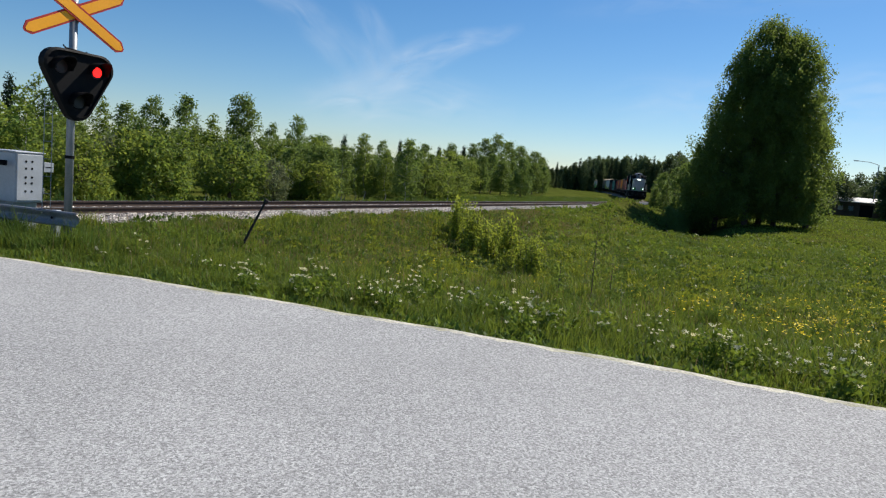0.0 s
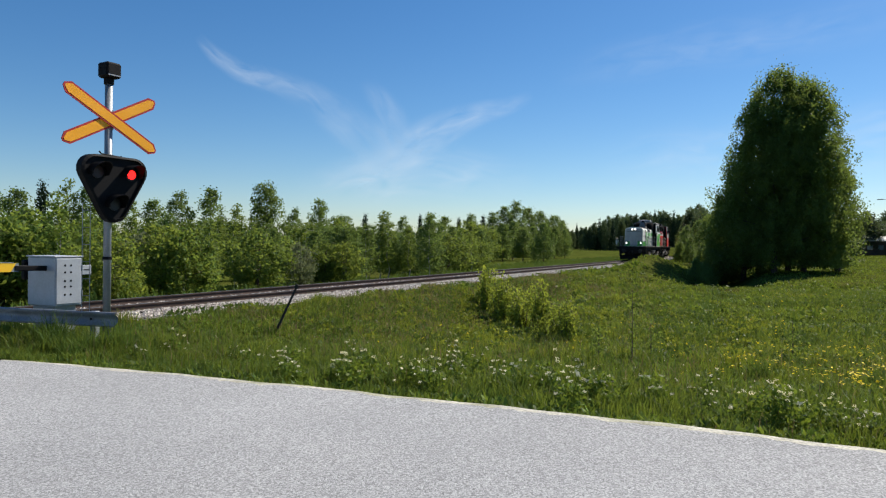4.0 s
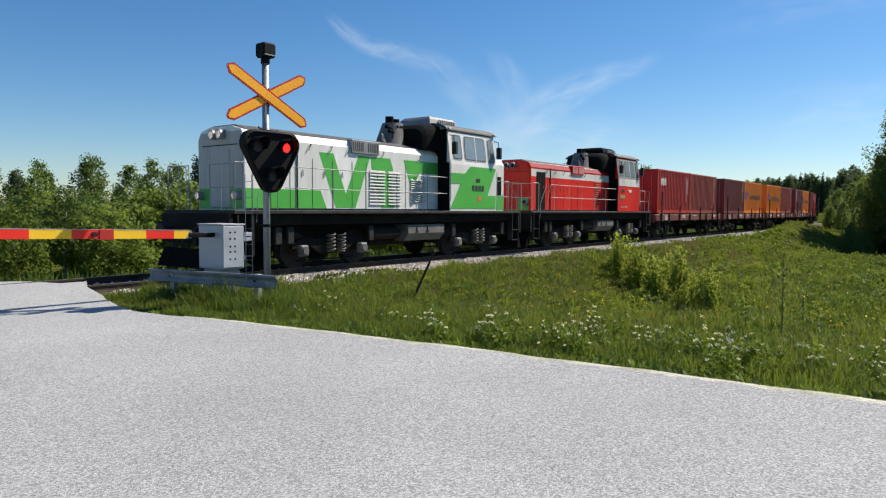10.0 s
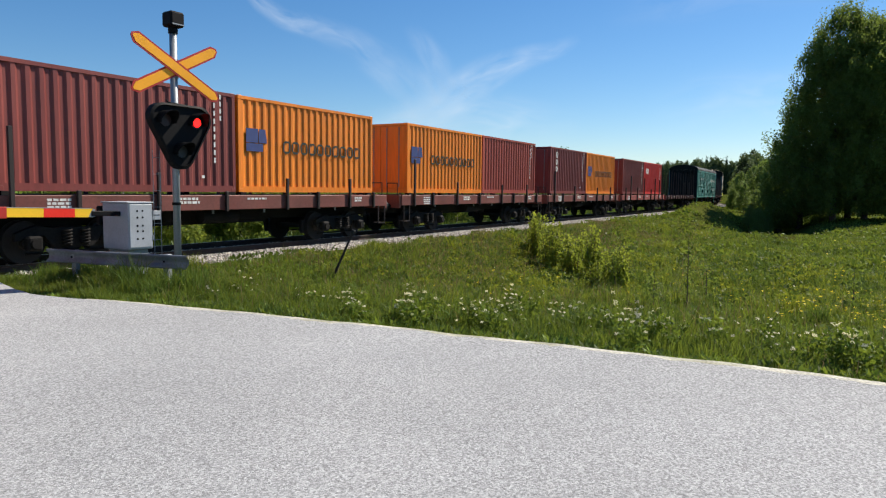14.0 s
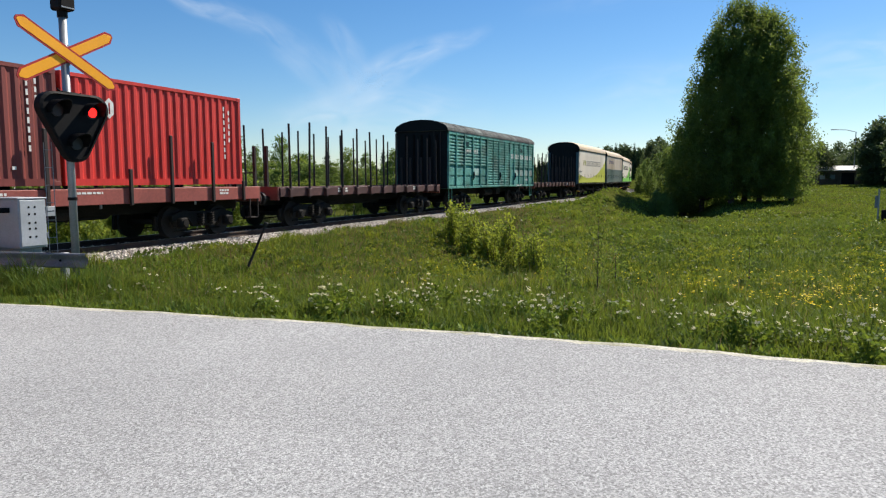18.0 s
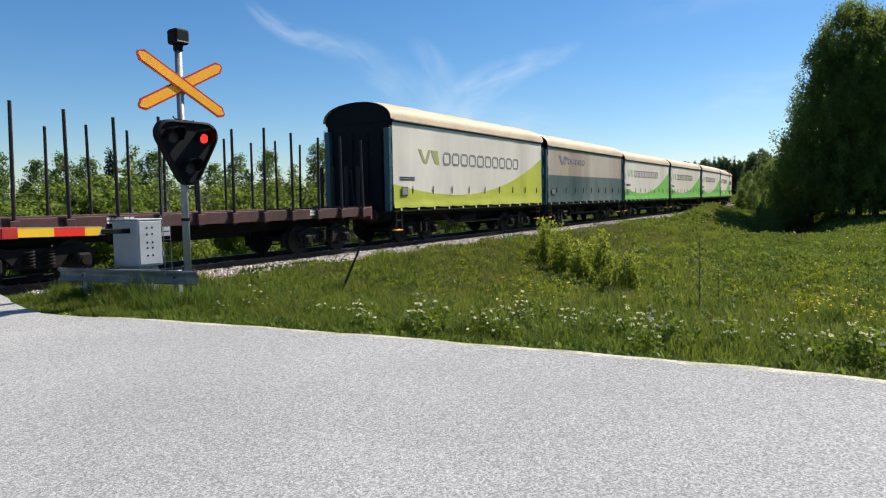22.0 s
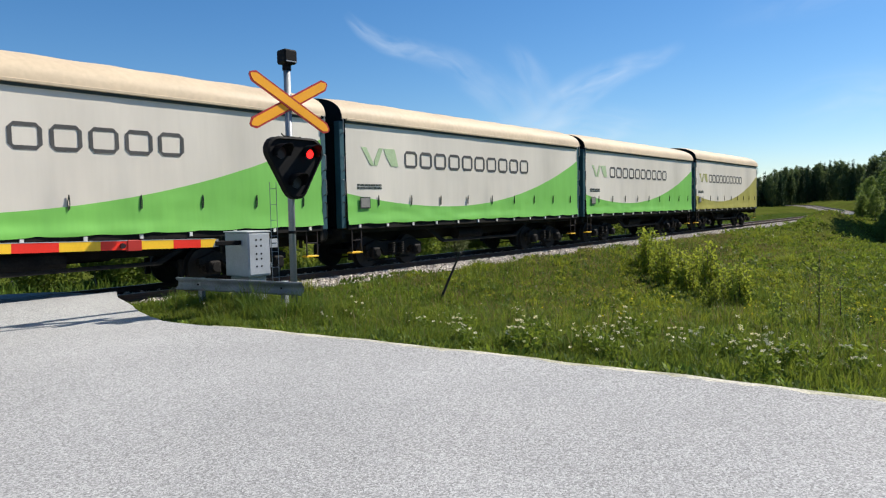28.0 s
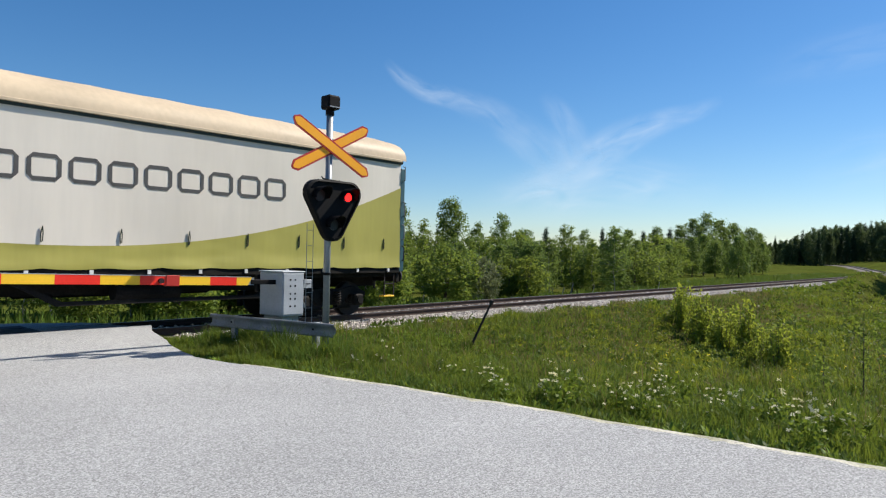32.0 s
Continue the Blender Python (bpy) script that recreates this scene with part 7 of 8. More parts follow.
# the thicket right behind the line
for az in np.arange(24.0, 84.0, 1.75):
    d = (22.6 + pr.uniform(0, 3.2)) / math.sin(radians(az))
    if d * math.cos(radians(az)) < 6.8:
        continue
    kind = pr.choice(["bush_a", "bush_b", "bush_a", "bush_b", "birch_c", "bush_c"] if 34 < az < 58 else ["bush_a", "birch_c", "bush_a", "birch_a"])
    plant(kind, az, d, pr.uniform(2.5, 3.5) * (0.8 if az > 62 else 1.0 if az > 34 else 1.15) * (1.35 if kind.startswith("birch") else 1.0), "bushes behind the railway", pr.uniform(0.95, 1.3))
for az in np.arange(21.0, 76.0, 1.3):
    d = (32 + pr.uniform(0, 7)) / math.sin(radians(az))
    if d * math.cos(radians(az)) < 7.5:
        continue
    plant(pr.choice(["birch_b", "birch_c", "bush_a", "birch_a", "birch_b"]), az + pr.uniform(-0.5, 0.5), d, pr.uniform(3.4, 4.6) * (0.8 if az > 60 else 1.0), "thicket behind the railway", pr.uniform(1.0, 1.5))
# trees that stand out above it: bearing, distance, height above the eye as a slope
for kind, az, dist, el, wide in (("dark", 40.9, 58, 4.75, 1.0), ("birch_a", 47.4, 60, 4.0, 1.1), ("birch_b", 45.2, 60, 4.05, 1.1), ("birch_a", 36.7, 60, 3.75, 0.95), ("birch_a", 38.6, 66, 2.9, 0.9), ("dark", 64.2, 46, 3.9, 1.0), ("birch_a", 60.0, 50, 4.0, 1.0),
                                 ("spruce", 56.7, 50, 4.6, 0.9), ("birch_c", 55.0, 52, 4.3, 1.0), ("birch_b", 53.6, 52, 3.9, 1.2), ("birch_b", 61.5, 52, 3.2, 1.2), ("birch_b", 58.3, 48, 3.4, 1.2), ("birch_c", 51.0, 58, 3.3, 1.0), ("birch_b", 49.3, 55, 3.0, 1.2),
                                 ("birch_c", 43.2, 60, 2.9, 1.2), ("birch_a", 67.5, 50, 3.6, 1.0), ("birch_b", 70.5, 52, 3.2, 1.1), ("spruce", 33.0, 82, 2.6, 1.0), ("birch_c", 31.5, 85, 2.6, 1.3), ("birch_a", 29.8, 88, 2.35, 1.1), ("spruce", 28.4, 90, 2.6, 0.8), ("birch_c", 27.6, 92, 2.5, 1.2),
                                 ("spruce", 25.2, 98, 2.35, 1.0), ("dark", 24.2, 100, 2.5, 0.9), ("spruce", 23.2, 104, 2.6, 1.0), ("birch_a", 22.4, 104, 2.8, 1.2), ("birch_a", 20.5, 108, 3.75, 1.3), ("birch_b", 21.4, 106, 3.1, 1.3), ("birch_b", 19.4, 112, 3.0, 1.2), ("dark", 18.5, 118, 2.8, 1.2),
                                 ("dark", 17.3, 124, 2.45, 1.3), ("birch_b", 16.7, 126, 2.0, 1.3), ("dark", 34.8, 78, 2.2, 1.4), ("birch_b", 26.4, 94, 2.2, 1.5)):
    x, y = dist * math.cos(radians(az)), dist * math.sin(radians(az))
    plant(kind, az, dist, 1.65 + dist * math.tan(radians(el)) - float(height(x, y)), "trees above the thicket", wide)
for az in np.arange(16.4, 42, 0.85):
    d = (24 + pr.uniform(0, 9)) / math.sin(radians(az))
    d = min(d, 128)
    plant(pr.choice(["birch_b", "dark", "birch_b", "birch_c"]), az, d, 1.65 + d * math.tan(radians(pr.uniform(1.2, 1.9))) + 0.6, "thicket along the line", pr.uniform(1.1, 1.6))
# far wooded rise beyond the bend
for az in np.arange(4.0, 18.5, 0.36):
    for row in range(3):
        d = 300 + 50 * row + pr.uniform(-20, 20)
        el = np.interp(az, (5.5, 8, 9.8, 11.5, 13, 15, 17, 18.5), (2.9, 3.0, 3.1, 2.9, 2.5, 1.95, 1.6, 1.5)) - pr.uniform(0, 0.7) - 0.22 * row
        x, y = d * math.cos(radians(az)), d * math.sin(radians(az))
        plant(pr.choice(["far_a", "far_b", "far_a", "far_c"]), az, d, 1.65 + d * math.tan(radians(el)) - float(height(x, y)), "far forest", pr.uniform(0.6, 0.9))
for az in np.arange(60, 100, 2.2):
    plant(pr.choice(["far_a", "far_b"]), az, pr.uniform(190, 240), pr.uniform(9, 13), "far forest")
# trees at the far side of the meadow
for az in np.concatenate([np.arange(-40, 4.5, 1.05), np.arange(-39.4, -8.5, 0.8)]):
    d = 126 + pr.uniform(-6, 16)
    el = np.interp(az, (-40, -15, -12.7, -11, -9, -8.2, -6.8, -5, 4.5), (4.5, 4.6, 4.9, 4.3, 4.6, 3.6, 2.9, 2.7, 2.6)) - pr.uniform(0, 0.6)
    if -8.4 < az < -5.2:
        d += 60
    x, y = d * math.cos(radians(az)), d * math.sin(radians(az))
    plant(pr.choice(["far_a", "far_c", "far_b", "far_c"]), az, d, 1.65 + d * math.tan(radians(el)) - float(height(x, y)), "trees beyond the meadow", pr.uniform(0.8, 1.15))


# ---- the old birches ----
def old_birch(x, y, h, seed, reach, clusters, lab, low=0.09):
    """A birch with hanging twigs: the crown is a deep shell of drooping leaf clusters in uneven boughs."""
    r = np.random.default_rng(seed)
    t = tagged(new("birch_tree"), lab, "tree", "old birches")
    part("trunk", limbs(r, h, 0.30, 40, reach, low), M["bark"], t)
    nb = clusters // 5
    f = low + (1 - low) * r.random(nb * 4)
    rad = np.array([reach(v) for v in f])
    ok = r.random(len(f)) < 0.22 + 0.78 * rad / rad.max()
    f, rad = f[ok][:nb], rad[ok][:nb]
    a = r.uniform(0, 6.283, len(f))
    k = rad * (0.10 + 0.82 * r.random(len(f)) ** 0.4)
    boughs = np.stack([np.cos(a) * k, np.sin(a) * k, f * h - 0.3], -1)
    size = 0.22 + 0.34 * np.sqrt(rad / rad.max())
    pick = r.integers(0, len(boughs), clusters)
    cen = boughs[pick] + r.normal(0, 1, (clusters, 3)) * size[pick][:, None] * np.array([0.85, 0.85, 0.95])
    c = np.repeat(cen, 44, 0)
    n = len(c)
    p = c + r.normal(0, 1, (n, 3)) * np.array([0.22, 0.22, 0.36])
    p[:, 2] -= np.abs(r.normal(0, 1, n)) * 0.3
    p[:, 2] = np.maximum(p[:, 2], 0.5 + 0.6 * r.random(n))
    u = r.normal(0, 1, (n, 3)) * np.array([0.7, 0.7, 1.2])
    u /= np.linalg.norm(u, axis=1, keepdims=True)
    w = np.cross(u, r.normal(0, 1, (n, 3)))
    w /= np.linalg.norm(w, axis=1, keepdims=True)
    s = (0.105 * r.uniform(0.6, 1.3, n))[:, None]
    quads("crown", np.stack([p - u * s, p + w * s * 0.6, p + u * s, p - w * s * 0.6], 1).reshape(-1, 3), V["old"], parent=t)
    t.matrix_basis = pose(x, y, float(height(x, y)) - 0.1, 0, 0, seed * 40)
    return t


def big(w):
    """An old birch's outline: full low down, narrowing late, with a rounded top."""
    return lambda f: w * float(np.interp(f, (0.0, 0.1, 0.22, 0.4, 0.55, 0.68, 0.8, 0.9, 0.96, 1.0), (0.72, 0.96, 1.02, 0.95, 0.87, 0.76, 0.60, 0.42, 0.27, 0.06)))


old_birch(72.0, 0.8, 19.1, 41, big(5.3), 2100, "tall dense old birch with dark shaded side")
old_birch(73.2, -1.7, 18.5, 42, big(4.6), 1550, "tall old birch with sunlit drooping twigs")
old_birch(74.6, -0.4, 18.9, 46, big(2.9), 560, "slender old birch among its neighbours")
old_birch(74.2, 3.6, 13.6, 43, big(3.7), 700, "old birch with drooping dark foliage")
old_birch(76.0, 5.4, 8.4, 44, big(2.3), 300, "lower birch beside the old birches", 0.03)
old_birch(75.5, -4.6, 11.0, 45, big(2.3), 380, "small birch beside the old birches", 0.03)
for k, (az, d, h, kind) in enumerate(((6.0, 92, 5.2, "birch_b"), (6.9, 98, 4.6, "birch_b"), (5.2, 90, 6.0, "dark"), (7.1, 104, 4.4, "birch_b"), (7.3, 112, 4.2, "dark"), (5.6, 79, 3.0, "dark"), (6.6, 82, 3.2, "birch_b"), (4.8, 76, 2.6, "birch_b"), (7.4, 86, 2.6, "dark"), (-5.9, 150, 6.6, "far_c"), (-6.6, 152, 6.0, "far_a"), (-7.4, 149, 6.8, "far_c"), (-5.2, 140, 7.4, "far_c"))):
    plant(kind, az, d, h, "undergrowth beside the old birches", 1.2)
for x, y, h, kind in ((108.0, 11.8, 6.6, "far_a"), (111.5, 11.2, 7.0, "far_c"), (115.0, 11.6, 7.2, "far_a"), (119.0, 12.2, 7.6, "far_c"), (123.5, 12.6, 7.8, "far_a"), (131.0, 15.3, 8.6, "far_a"), (134.5, 13.6, 8.2, "far_c"), (128.5, 13.4, 7.6, "far_a"), (138.0, 14.8, 9.0, "far_c"), (141.5, 16.6, 9.2, "far_a"), (136.0, 10.5, 7.4, "far_c")):
    plant_at(kind, x, y, h, "trees beside the bend", 0.8)
for k in range(9):
    x = 57 + k * 2.4
    plant_at(("dark", "birch_b", "dark")[k % 3], x, 5.2 + (x - 54) * 0.1 + 0.8 * math.sin(k * 2.1), 1.5 + 0.7 * math.sin(k * 1.7) ** 2, "undergrowth beside the old birches", 1.5)

# ---- shrubs and flowers of the verge ----
def shrub(seed, h):
    r = np.random.default_rng(seed)
    t = tagged(new("willow_shrub"), "yellow-green willow shrub with upright shoots in the ditch", "shrub", "willow shrubs")
    g, cs = Geo(), []
    for k in range(20):
        a, s = r.uniform(0, 6.283), r.uniform(0.05, 0.5)
        b = Vector((math.cos(a) * s * 0.4, math.sin(a) * s * 0.4, 0))
        q = Vector((math.cos(a) * s, math.sin(a) * s, h * r.uniform(0.35, 1.0)))
        g.rod(b, q, 0.012, 5, 0.005)
        cs += [b.lerp(q, f) for f in np.linspace(0.15, 1.0, 11)]
    part("stem_clump", g, M["bark"], t)
    quads("foliage", leaves(r, np.array([tuple(c) for c in cs]), 7, 0.06, 0.05), V["willow"], parent=t)
    return t


sh = shrub(51, 1.6)
spots = [(24.8, 10.3, 1.0), (23.9, 9.7, 1.1), (23.0, 9.5, 0.95), (22.1, 8.6, 1.05), (21.0, 8.1, 0.9), (20.2, 7.2, 1.0), (19.4, 6.8, 0.85), (18.6, 6.0, 0.9), (18.0, 5.2, 0.8), (17.2, 4.8, 0.75), (19.9, 6.0, 0.7), (25.6, 10.6, 0.8), (21.8, 7.4, 0.7), (16.6, 5.3, 0.6)]
for k, (x, y, s) in enumerate(spots):
    m = pose(x, y, float(height(x, y)) - 0.03, 0, 0, k * 77) @ Matrix.Diagonal((s * 0.95, s * 0.95, s * (0.8 + 0.3 * ((k * 7) % 5) / 4), 1))
    ob = sh if k == 0 else copy_thing(sh, Matrix.Identity(4))
    ob.matrix_basis = m


def parsley(seed, h, heads):
    """A cow parsley: thin stems, flat white umbels and a skirt of leaves."""
    r = np.random.default_rng(seed)
    t = tagged(new("cow_parsley"), "cow parsley with small white umbels in the verge", "wild flower", "cow parsley")
    g, tops = Geo(), []
    for k in range(heads):
        a, s = r.uniform(0, 6.283), r.uniform(0.02, 0.26)
        q = Vector((math.cos(a) * s, math.sin(a) * s, h * r.uniform(0.35, 0.9)))
        g.rod((0, 0, h * 0.25 * r.random()), q, 0.006, 4, 0.003)
        tops.append(q)
    part("stem_clump", g, V["weed"], t)
    for q in tops:
        n = 14
        a, s = r.uniform(0, 6.283, n), 0.030 * np.sqrt(r.random(n)) * r.uniform(0.6, 1.1)
        p = np.stack([q.x + np.cos(a) * s, q.y + np.sin(a) * s, q.z + 0.005 + 0.03 * r.random(n)], -1)
        u, w = np.array([0.0085, 0.0, 0.006]), np.array([0.0, 0.0085, -0.004])
        quads("umbel", np.stack([p - u, p - w, p + u, p + w], 1).reshape(-1, 3), V["white"], parent=t)
    n = 60
    a, s = r.uniform(0, 6.283, n), r.uniform(0.02, 0.2, n)
    p = np.stack([np.cos(a) * s, np.sin(a) * s, r.uniform(0.05, h * 0.6, n)], -1)
    quads("foliage", leaves(r, p, 3, 0.03, 0.032), V["fresh"], parent=t)
    return t


PARS = [parsley(61, 0.62, 5), parsley(62, 0.55, 6), parsley(63, 0.75, 4)]
fr = np.random.default_rng(64)
spots = []
for cx, cy, n, sp in ((7.3, 5.4, 4, 0.4), (7.5, 4.75, 9, 0.32), (7.9, 4.5, 6, 0.35), (7.3, 3.7, 4, 0.3), (8.45, 3.85, 6, 0.4), (8.9, 2.75, 9, 0.4), (8.6, 2.0, 9, 0.45), (8.1, 1.8, 5, 0.35), (8.2, -0.25, 9, 0.35),
                      (8.5, -0.75, 9, 0.4), (7.8, -1.3, 5, 0.3), (8.1, 6.2, 4, 0.5), (8.0, 8.2, 3, 0.5), (10.5, 4.2, 3, 0.9), (8.6, -2.6, 6, 0.7), (9.6, 1.0, 4, 0.8), (9.5, 7.2, 3, 1.0), (8.4, 0.8, 4, 0.4), (9.0, -4.5, 5, 0.8)):
    for k in range((2 * n + 2) // 3):
        spots.append((cx + fr.normal(0, sp), cy + fr.normal(0, sp), fr.uniform(0.6, 1.0)))
for k, (x, y, s) in enumerate(spots):
    x = max(x, float(verge(y)) + 0.3)
    p = PARS[k % 3]
    ob = p if k < 3 else copy_thing(p, Matrix.Identity(4))
    ob.matrix_basis = pose(x, y, float(height(x, y)) - 0.01, 0, 0, k * 53) @ Matrix.Diagonal((s, s, s, 1))


def blossoms(name, pts, size, seed, mat, h0, h1, label):
    r = np.random.default_rng(seed)
    p = np.repeat(pts + np.stack([0 * pts[:, 0], 0 * pts[:, 0], r.uniform(h0, h1, len(pts))], -1), 3, 0)
    n = len(p)
    p = p + r.normal(0, size * 0.8, (n, 3))
    u = r.normal(0, 1, (n, 3)) * np.array([1, 1, 0.4])
    u /= np.linalg.norm(u, axis=1, keepdims=True)
    w = np.cross(u, np.array([0, 0, 1.0])) 
    w /= np.linalg.norm(w, axis=1, keepdims=True) + 1e-6
    k = size * r.uniform(0.7, 1.2, n)[:, None]
    return tagged(quads(name, np.stack([p - u * k, p + w * k, p + u * k, p - w * k], 1).reshape(-1, 3), mat), label, "flowers", kind="stuff")


blossoms("buttercups", np.concatenate([strewn(300, 11.3, 14.3, -1.9, 0.9, 71, patch=0.9), strewn(260, 11.6, 16, -5.0, -1.0, 72, patch=0.9), strewn(200, 14, 18, -8, 0, 73), strewn(60, 11, 20, 1, 8, 74)]), 0.019, 75, V["yellow"], 0.25, 0.42, "yellow buttercups in the meadow")
blossoms("buttercups", strewn(520, 16, 40, -22, 1, 83, patch=0.9), 0.03, 84, V["yellow"], 0.22, 0.4, "yellow buttercups over the far meadow")
blossoms("white_specks", np.concatenate([strewn(130, 0.5, 5, -9, 12.5, 76, by_verge=True), strewn(80, 5, 12, -6, 12, 77, by_verge=True)]), 0.010, 78, V["white"], 0.2, 0.42, "scattered small white blossoms")


def sapling(seed, h):
    r = np.random.default_rng(seed)
    t = tagged(new("sapling"), "thin dry-stemmed sapling in the meadow", "sapling", "saplings")
    part("stem", Geo().rod((0, 0, 0), (0.03, 0.02, h), 0.013, 6, 0.004), M["bark"], t)
    c = np.stack([r.normal(0, 0.1, 40), r.normal(0, 0.1, 40), r.uniform(0.15, 0.95, 40) * h], -1)
    quads("foliage", leaves(r, c, 5, 0.04, 0.03), V["bush"], parent=t)
    return t


for k, (x, y, h) in enumerate(((14.2, 2.6, 1.5), (15.2, 2.4, 1.0), (16.5, -0.3, 0.9), (13.1, 3.0, 0.8))):
    sapling(81 + k, h).location = (x, y, float(height(x, y)) - 0.05)


# ---- small things in the distance ----
def field_post(x, y):
    p = tagged(new("utility_post"), "grey post with plate and black cable box in the meadow", "post")
    p.location = (x, y, float(height(x, y)) - 0.1)
    part("pole", Geo().rod((0, 0, 0), (0, 0, 2.1), 0.05, 10), M["galv"], p)
    part("plate", Geo().box(-0.02, 0.02, -0.02, 0.2, 0.95, 1.7, 0.005), M["weathered"], p, "grey plate")
    part("cable_box", Geo().box(-0.12, 0.12, -0.55, -0.18, 0.05, 0.85, 0.02), M["black"], p, "black cable box")
    part("box_pole", Geo().rod((0, -0.4, 0.8), (0, -0.4, 1.35), 0.02, 6), M["black"], p)


field_post(48.4, -7.7)


def street_lamp(x, y, h):
    p = tagged(new("street_lamp"), "tall grey street lamp with a curved arm", "street lamp")
    p.location = (x, y, float(height(x, y)) - 0.1)
    part("mast", Geo().rod((0, 0, 0), (0, 0, h), 0.11, 10, 0.07), M["galv"], p)
    part("arm", Geo().pipe([(0, 0, h - 0.05), (-0.3, 1.4, h + 0.35), (-0.4, 3.2, h + 0.45)], 0.05), M["galv"], p)
    part("lamp_head", Geo().box(-0.6, -0.2, 3.1, 3.9, h + 0.38, h + 0.52, 0.04), M["galv"], p)


street_lamp(139, -18.0, 9.3)


def low_shed(x, y):
    b = tagged(new("shed"), "long low dark shed with a pale roof behind the meadow", "building")
    b.matrix_world = pose(x, y, float(height(x, y)) - 0.1, 0, 0, 8)
    part("wall", Geo().box(-3, 3, -6, 6, 0, 2.6), T["deck"], b, "dark plank wall")
    part("roof", Geo().prism([(-3.4, 2.6), (0, 3.4), (3.4, 2.6), (3.4, 2.45), (0, 3.2), (-3.4, 2.45)], "y", -6.4, 6.4), T["nose"], b, "pale grey sheet roof")
    part("door", Geo().box(-3.06, -3.0, -1, 1, 0, 2.1), T["end_wall"], b)
    for k in (-4, -2.4, 2.4, 4):
        part("window", Geo().box(-3.05, -3.0, k - 0.4, k + 0.4, 1.0, 1.8), T["glass"], b)


low_shed(141, -16.6)

# thin high clouds
cm = bpy.data.materials.new("thin_cloud")
cm.use_nodes = True
cn, cl = cm.node_tree.nodes, cm.node_tree.links
cn.remove(cn["Principled BSDF"])
em, tr, mx = cn.new("ShaderNodeEmission"), cn.new("ShaderNodeBsdfTransparent"), cn.new("ShaderNodeMixShader")
em.inputs["Color"].default_value, em.inputs["Strength"].default_value = (0.84, 0.92, 1.0, 1), 0.70


def calc(op, a, b=None):
    n = cn.new("ShaderNodeMath")
    n.operation = op
    for k, v in enumerate((a, b)):
        if isinstance(v, (int, float)):
            n.inputs[k].default_value = v
        elif v is not None:
            cl.new(v, n.inputs[k])
    return n.outputs[0]


def layer_of(name):
    u, sp = cn.new("ShaderNodeUVMap"), cn.new("ShaderNodeSeparateXYZ")
    u.uv_map = name
    cl.new(u.outputs["UV"], sp.inputs["Vector"])
    return u.outputs["UV"], sp.outputs["X"], sp.outputs["Y"]


def fibres(vec, sx, sy, detail):
    """Noise drawn out along the streak."""
    m, n = cn.new("ShaderNodeMapping"), cn.new("ShaderNodeTexNoise")
    m.inputs["Scale"].default_value = (sx, sy, 1)
    n.inputs["Scale"].default_value, n.inputs["Detail"].default_value, n.inputs["Distortion"].default_value = 1.0, detail, 0.8
    cl.new(vec, m.inputs["Vector"])
    cl.new(m.outputs["Vector"], n.inputs["Vector"])
    return n.outputs["Fac"]


flow = layer_of("Flow")[0]
_, thick, across = layer_of("Thickness")
edge_fade = calc("MULTIPLY", calc("MULTIPLY", across, 4.0), calc("SUBTRACT", 1.0, across))
edge_fade = calc("MULTIPLY", edge_fade, edge_fade)
wisps = calc("MULTIPLY", calc("MAXIMUM", calc("SUBTRACT", fibres(flow, 0.26, 0.9, 6), 0.28), 0.0), 1.55)
broad = calc("ADD", calc("MULTIPLY", fibres(flow, 0.16, 0.4, 3), 1.2), 0.1)
dens = calc("MULTIPLY", calc("MULTIPLY", calc("MULTIPLY", wisps, broad), edge_fade), thick)
cl.new(calc("MINIMUM", dens, 0.85), mx.inputs[0])
cl.new(tr.outputs[0], mx.inputs[1])
cl.new(em.outputs[0], mx.inputs[2])
cl.new(mx.outputs[0], cn["Material Output"].inputs["Surface"])


def cloud(points, seed):
    """A streak of thin cloud on the sky's vault along (bearing, height, half width, thickness), angles in degrees."""
    P = np.array(points, float)
    at = np.arange(len(P))
    fine = np.linspace(0, len(P) - 1, 8 * (len(P) - 1) + 1)
    Q = np.stack([np.interp(fine, at, P[:, k]) for k in range(4)], -1)
    for _ in range(3):
        Q[1:-1] = (Q[:-2] + 2 * Q[1:-1] + Q[2:]) / 4
    v, f, flows, thin, run, n, m = [], [], [], [], 0.0, len(Q), 13
    for i in range(n):
        d = Q[min(i + 1, n - 1), :2] - Q[max(i - 1, 0), :2]
        d = d / np.linalg.norm(d)
        run += float(np.linalg.norm(Q[i, :2] - Q[max(i - 1, 0), :2]))
        for j in range(m):
            o = (j / (m - 1) * 2 - 1) * Q[i, 2]
            az, el = radians(Q[i, 0] - d[1] * o), radians(Q[i, 1] + d[0] * o)
            v.append((2400 * math.cos(el) * math.cos(az), 2400 * math.cos(el) * math.sin(az), 1.7 + 2400 * math.sin(el)))
            flows.append((run + seed * 17.3, o + seed * 5.1))
            thin.append((Q[i, 3], j / (m - 1)))
    for i in range(n - 1):
        for j in range(m - 1):
            a = i * m + j
            f.append((a, a + m, a + m + 1, a + 1))
    me = bpy.data.meshes.new("cloud")
    me.from_pydata(v, [], f)
    for name, src in (("Flow", flows), ("Thickness", thin)):
        lay = me.uv_layers.new(name=name)
        for loop in me.loops:
            lay.data[loop.index].uv = src[loop.vertex_index]
    me.materials.append(cm)
    return tagged(new("backdrop", me), "thin white cirrus streak in the blue sky", "cloud", kind="structure")


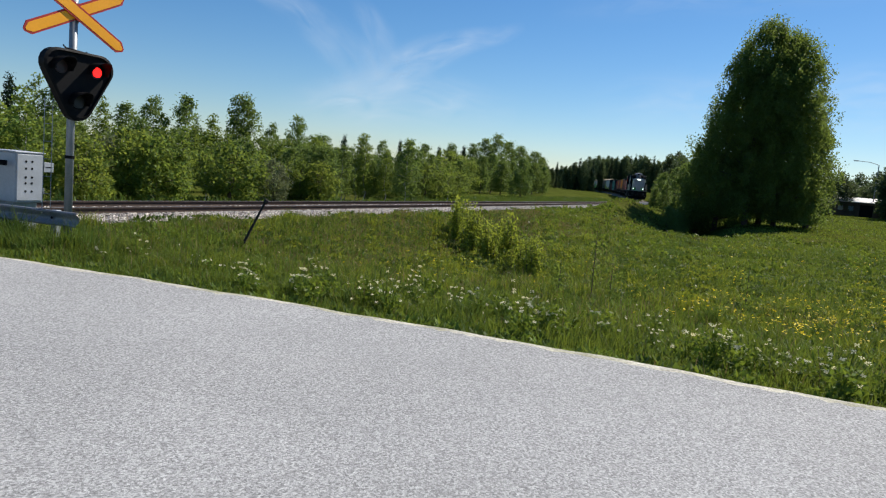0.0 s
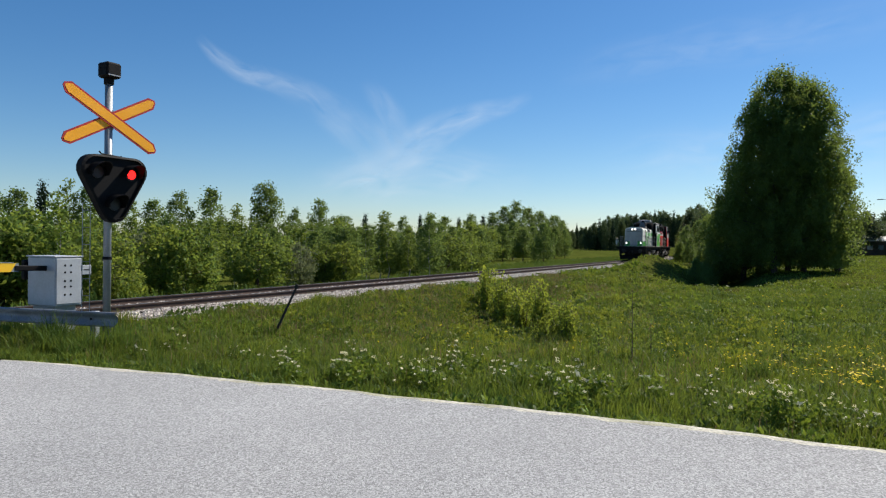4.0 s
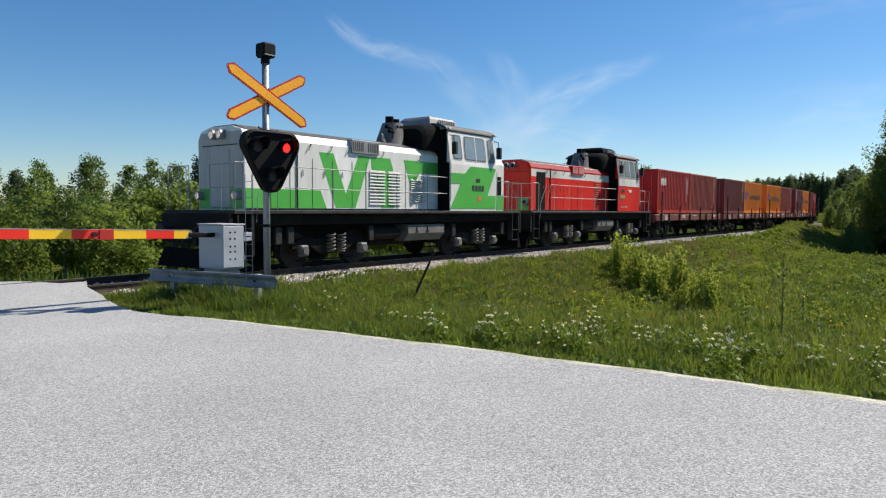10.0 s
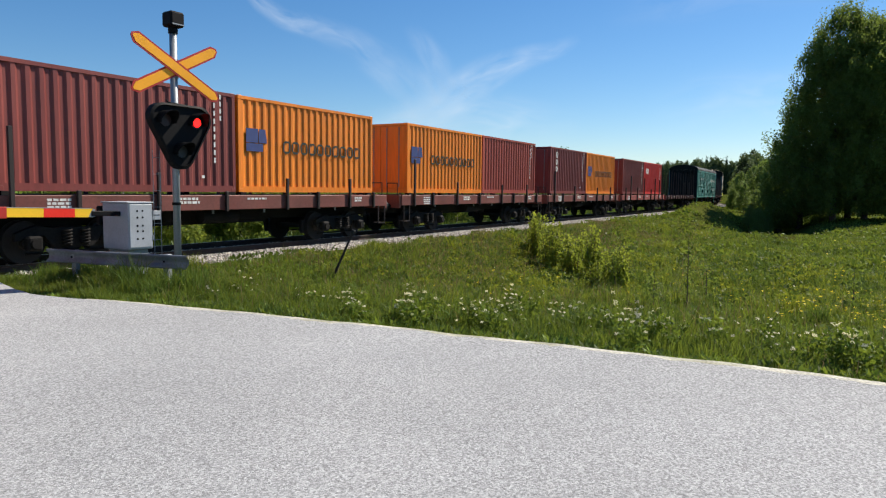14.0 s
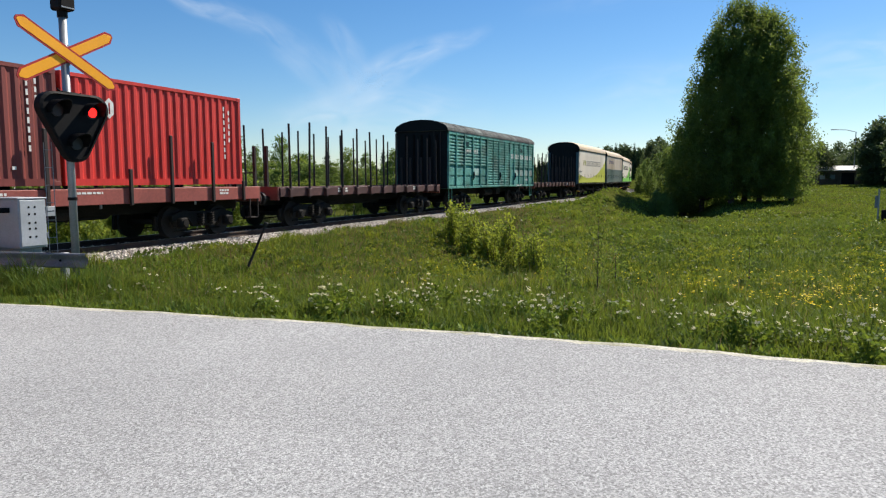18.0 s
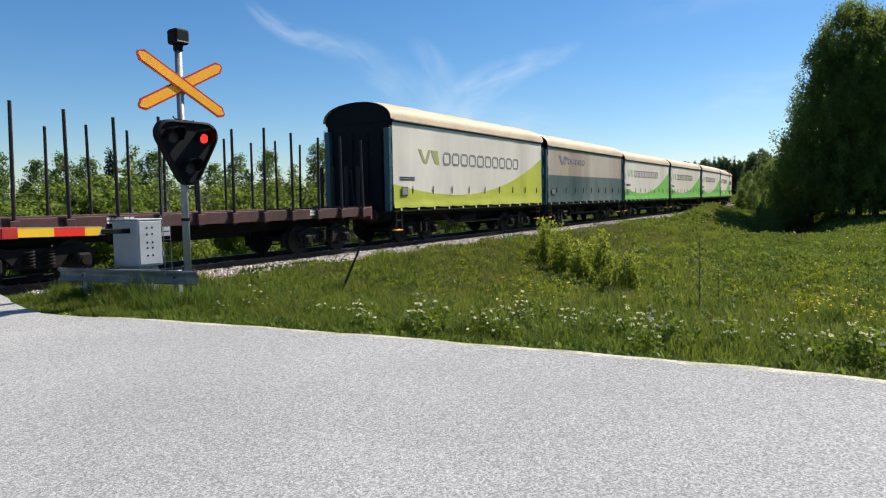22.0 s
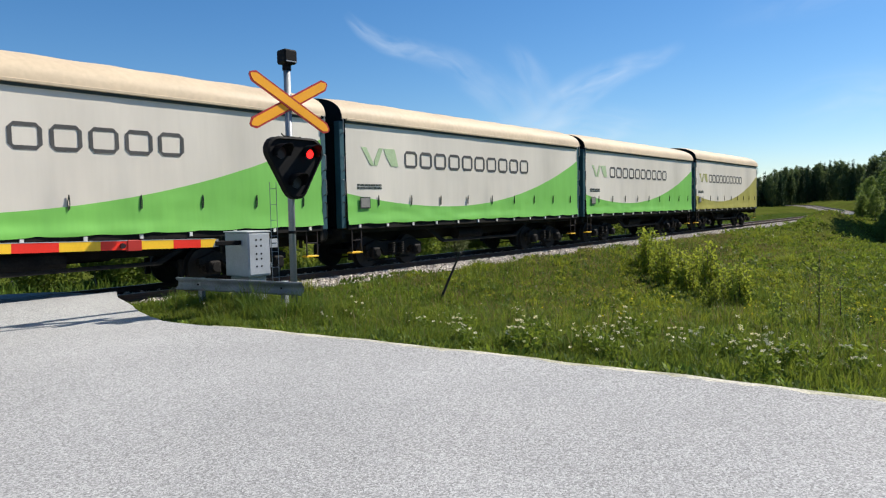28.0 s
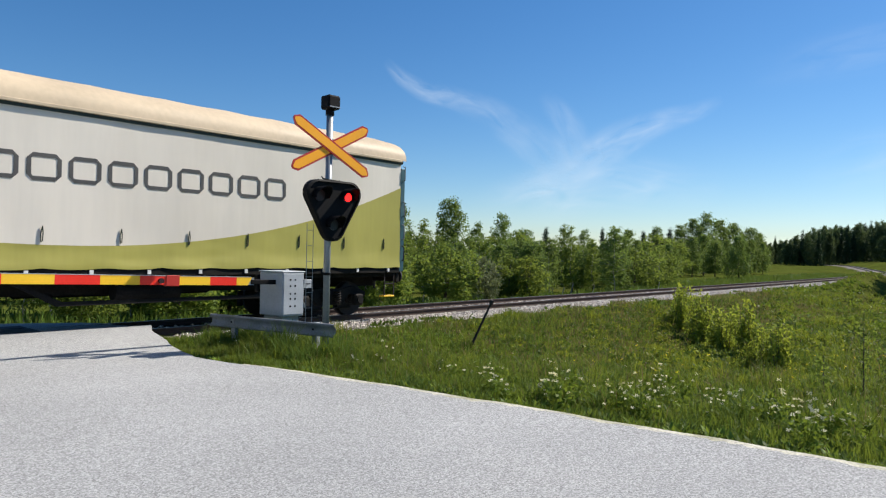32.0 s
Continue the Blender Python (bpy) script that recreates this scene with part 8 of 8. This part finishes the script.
cloud([(46.6, 15.6, 0.5, 0.0), (45.2, 14.3, 0.8, 0.85), (43.4, 13.3, 1.0, 0.65), (40.5, 12.6, 1.3, 0.5), (37.5, 11.7, 1.7, 0.45), (35.0, 9.9, 2.1, 0.4), (33.0, 8.0, 2.6, 0.3), (31.5, 6.0, 2.8, 0.0)], 1)
cloud([(19.3, 12.2, 0.6, 0.0), (21.3, 11.3, 0.9, 0.7), (23.5, 10.8, 1.2, 0.75), (26.0, 9.8, 1.7, 0.7), (28.3, 8.4, 2.4, 0.6), (30.0, 6.9, 3.0, 0.5), (32.0, 5.2, 3.4, 0.3), (34.0, 3.4, 3.4, 0.0)], 2)
cloud([(39.0, 3.5, 2.0, 0.0), (34.5, 4.8, 2.8, 0.55), (31.0, 5.6, 3.0, 0.75), (27.5, 6.0, 2.8, 0.65), (24.0, 5.6, 2.6, 0.45), (19.0, 5.0, 2.2, 0.0)], 3)
cloud([(33.5, 13.2, 0.8, 0.0), (32.0, 11.6, 1.4, 0.4), (31.0, 9.6, 2.0, 0.45), (30.2, 7.0, 2.2, 0.0)], 4)
cloud([(14.0, 6.0, 2.6, 0.0), (8.0, 7.3, 3.2, 0.35), (0.0, 7.0, 3.4, 0.35), (-6.0, 8.0, 3.4, 0.5), (-12.0, 8.2, 3.4, 0.5), (-22.0, 7.5, 3.0, 0.0)], 5)
cloud([(18.0, 13.5, 1.6, 0.0), (10.0, 15.0, 2.4, 0.22), (0.0, 15.5, 2.4, 0.25), (-10.0, 16.5, 2.2, 0.0)], 6)


# ---- what moves ----
FRONT = (123.5, 112.2, 100.9, 89.6, 78.2, 66.9, 55.6, 44.2, 32.9, 21.3, 9.5, -2.6, -14.5, -26.0, -37.5, -49.0, -60.4, -71.7, -82.9, -94.1, -105.2,
         -116.1, -126.9, -137.7, -148.4, -158.9, -169.3, -179.7, -190.1, -200.3, -210.4, -220.4, -230.6)   # the train's front along the line, second by second


def rolling(middle, z, span=8.6):
    rows = []
    for t, s in enumerate(FRONT):
        a, b = path(s + middle - span / 2), path(s + middle + span / 2)
        rows.append((float(t), pose((a[0] + b[0]) / 2, (a[1] + b[1]) / 2, z, 0, 0, math.degrees(math.atan2(b[1] - a[1], b[0] - a[0])))))
    return rows


def motions():
    for ob, middle, z in TRAIN:
        walk(ob, rolling(middle, z))
    # wheels turn with the way gone
    turns = {}
    for w, r in ALL_WHEELS:
        x, y = w.location.x, w.location.y
        key = (round(r, 3))
        if key not in turns:
            turns[key] = [(k / 30, -(float(np.interp(k / 30, range(33), FRONT)) - FRONT[0]) / r) for k in range(961)]
        walk(w, [(t, Matrix.LocRotScale((x, y, r), Euler((0, -a, 0)), None)) for t, a in turns[key]])
    # the red light jumps from one lens to the other
    rows, left, right = [], pose(-0.30, 0, 2.85), pose(0.30, 0, 2.85)
    rows.append((0.0, right))
    for k in range(32):
        rows += [(k + 0.13, right), (k + 0.167, left), (k + 0.53, left), (k + 0.567, right)]
    rows.append((32.0, right))
    walk(LIT, rows)


motions()
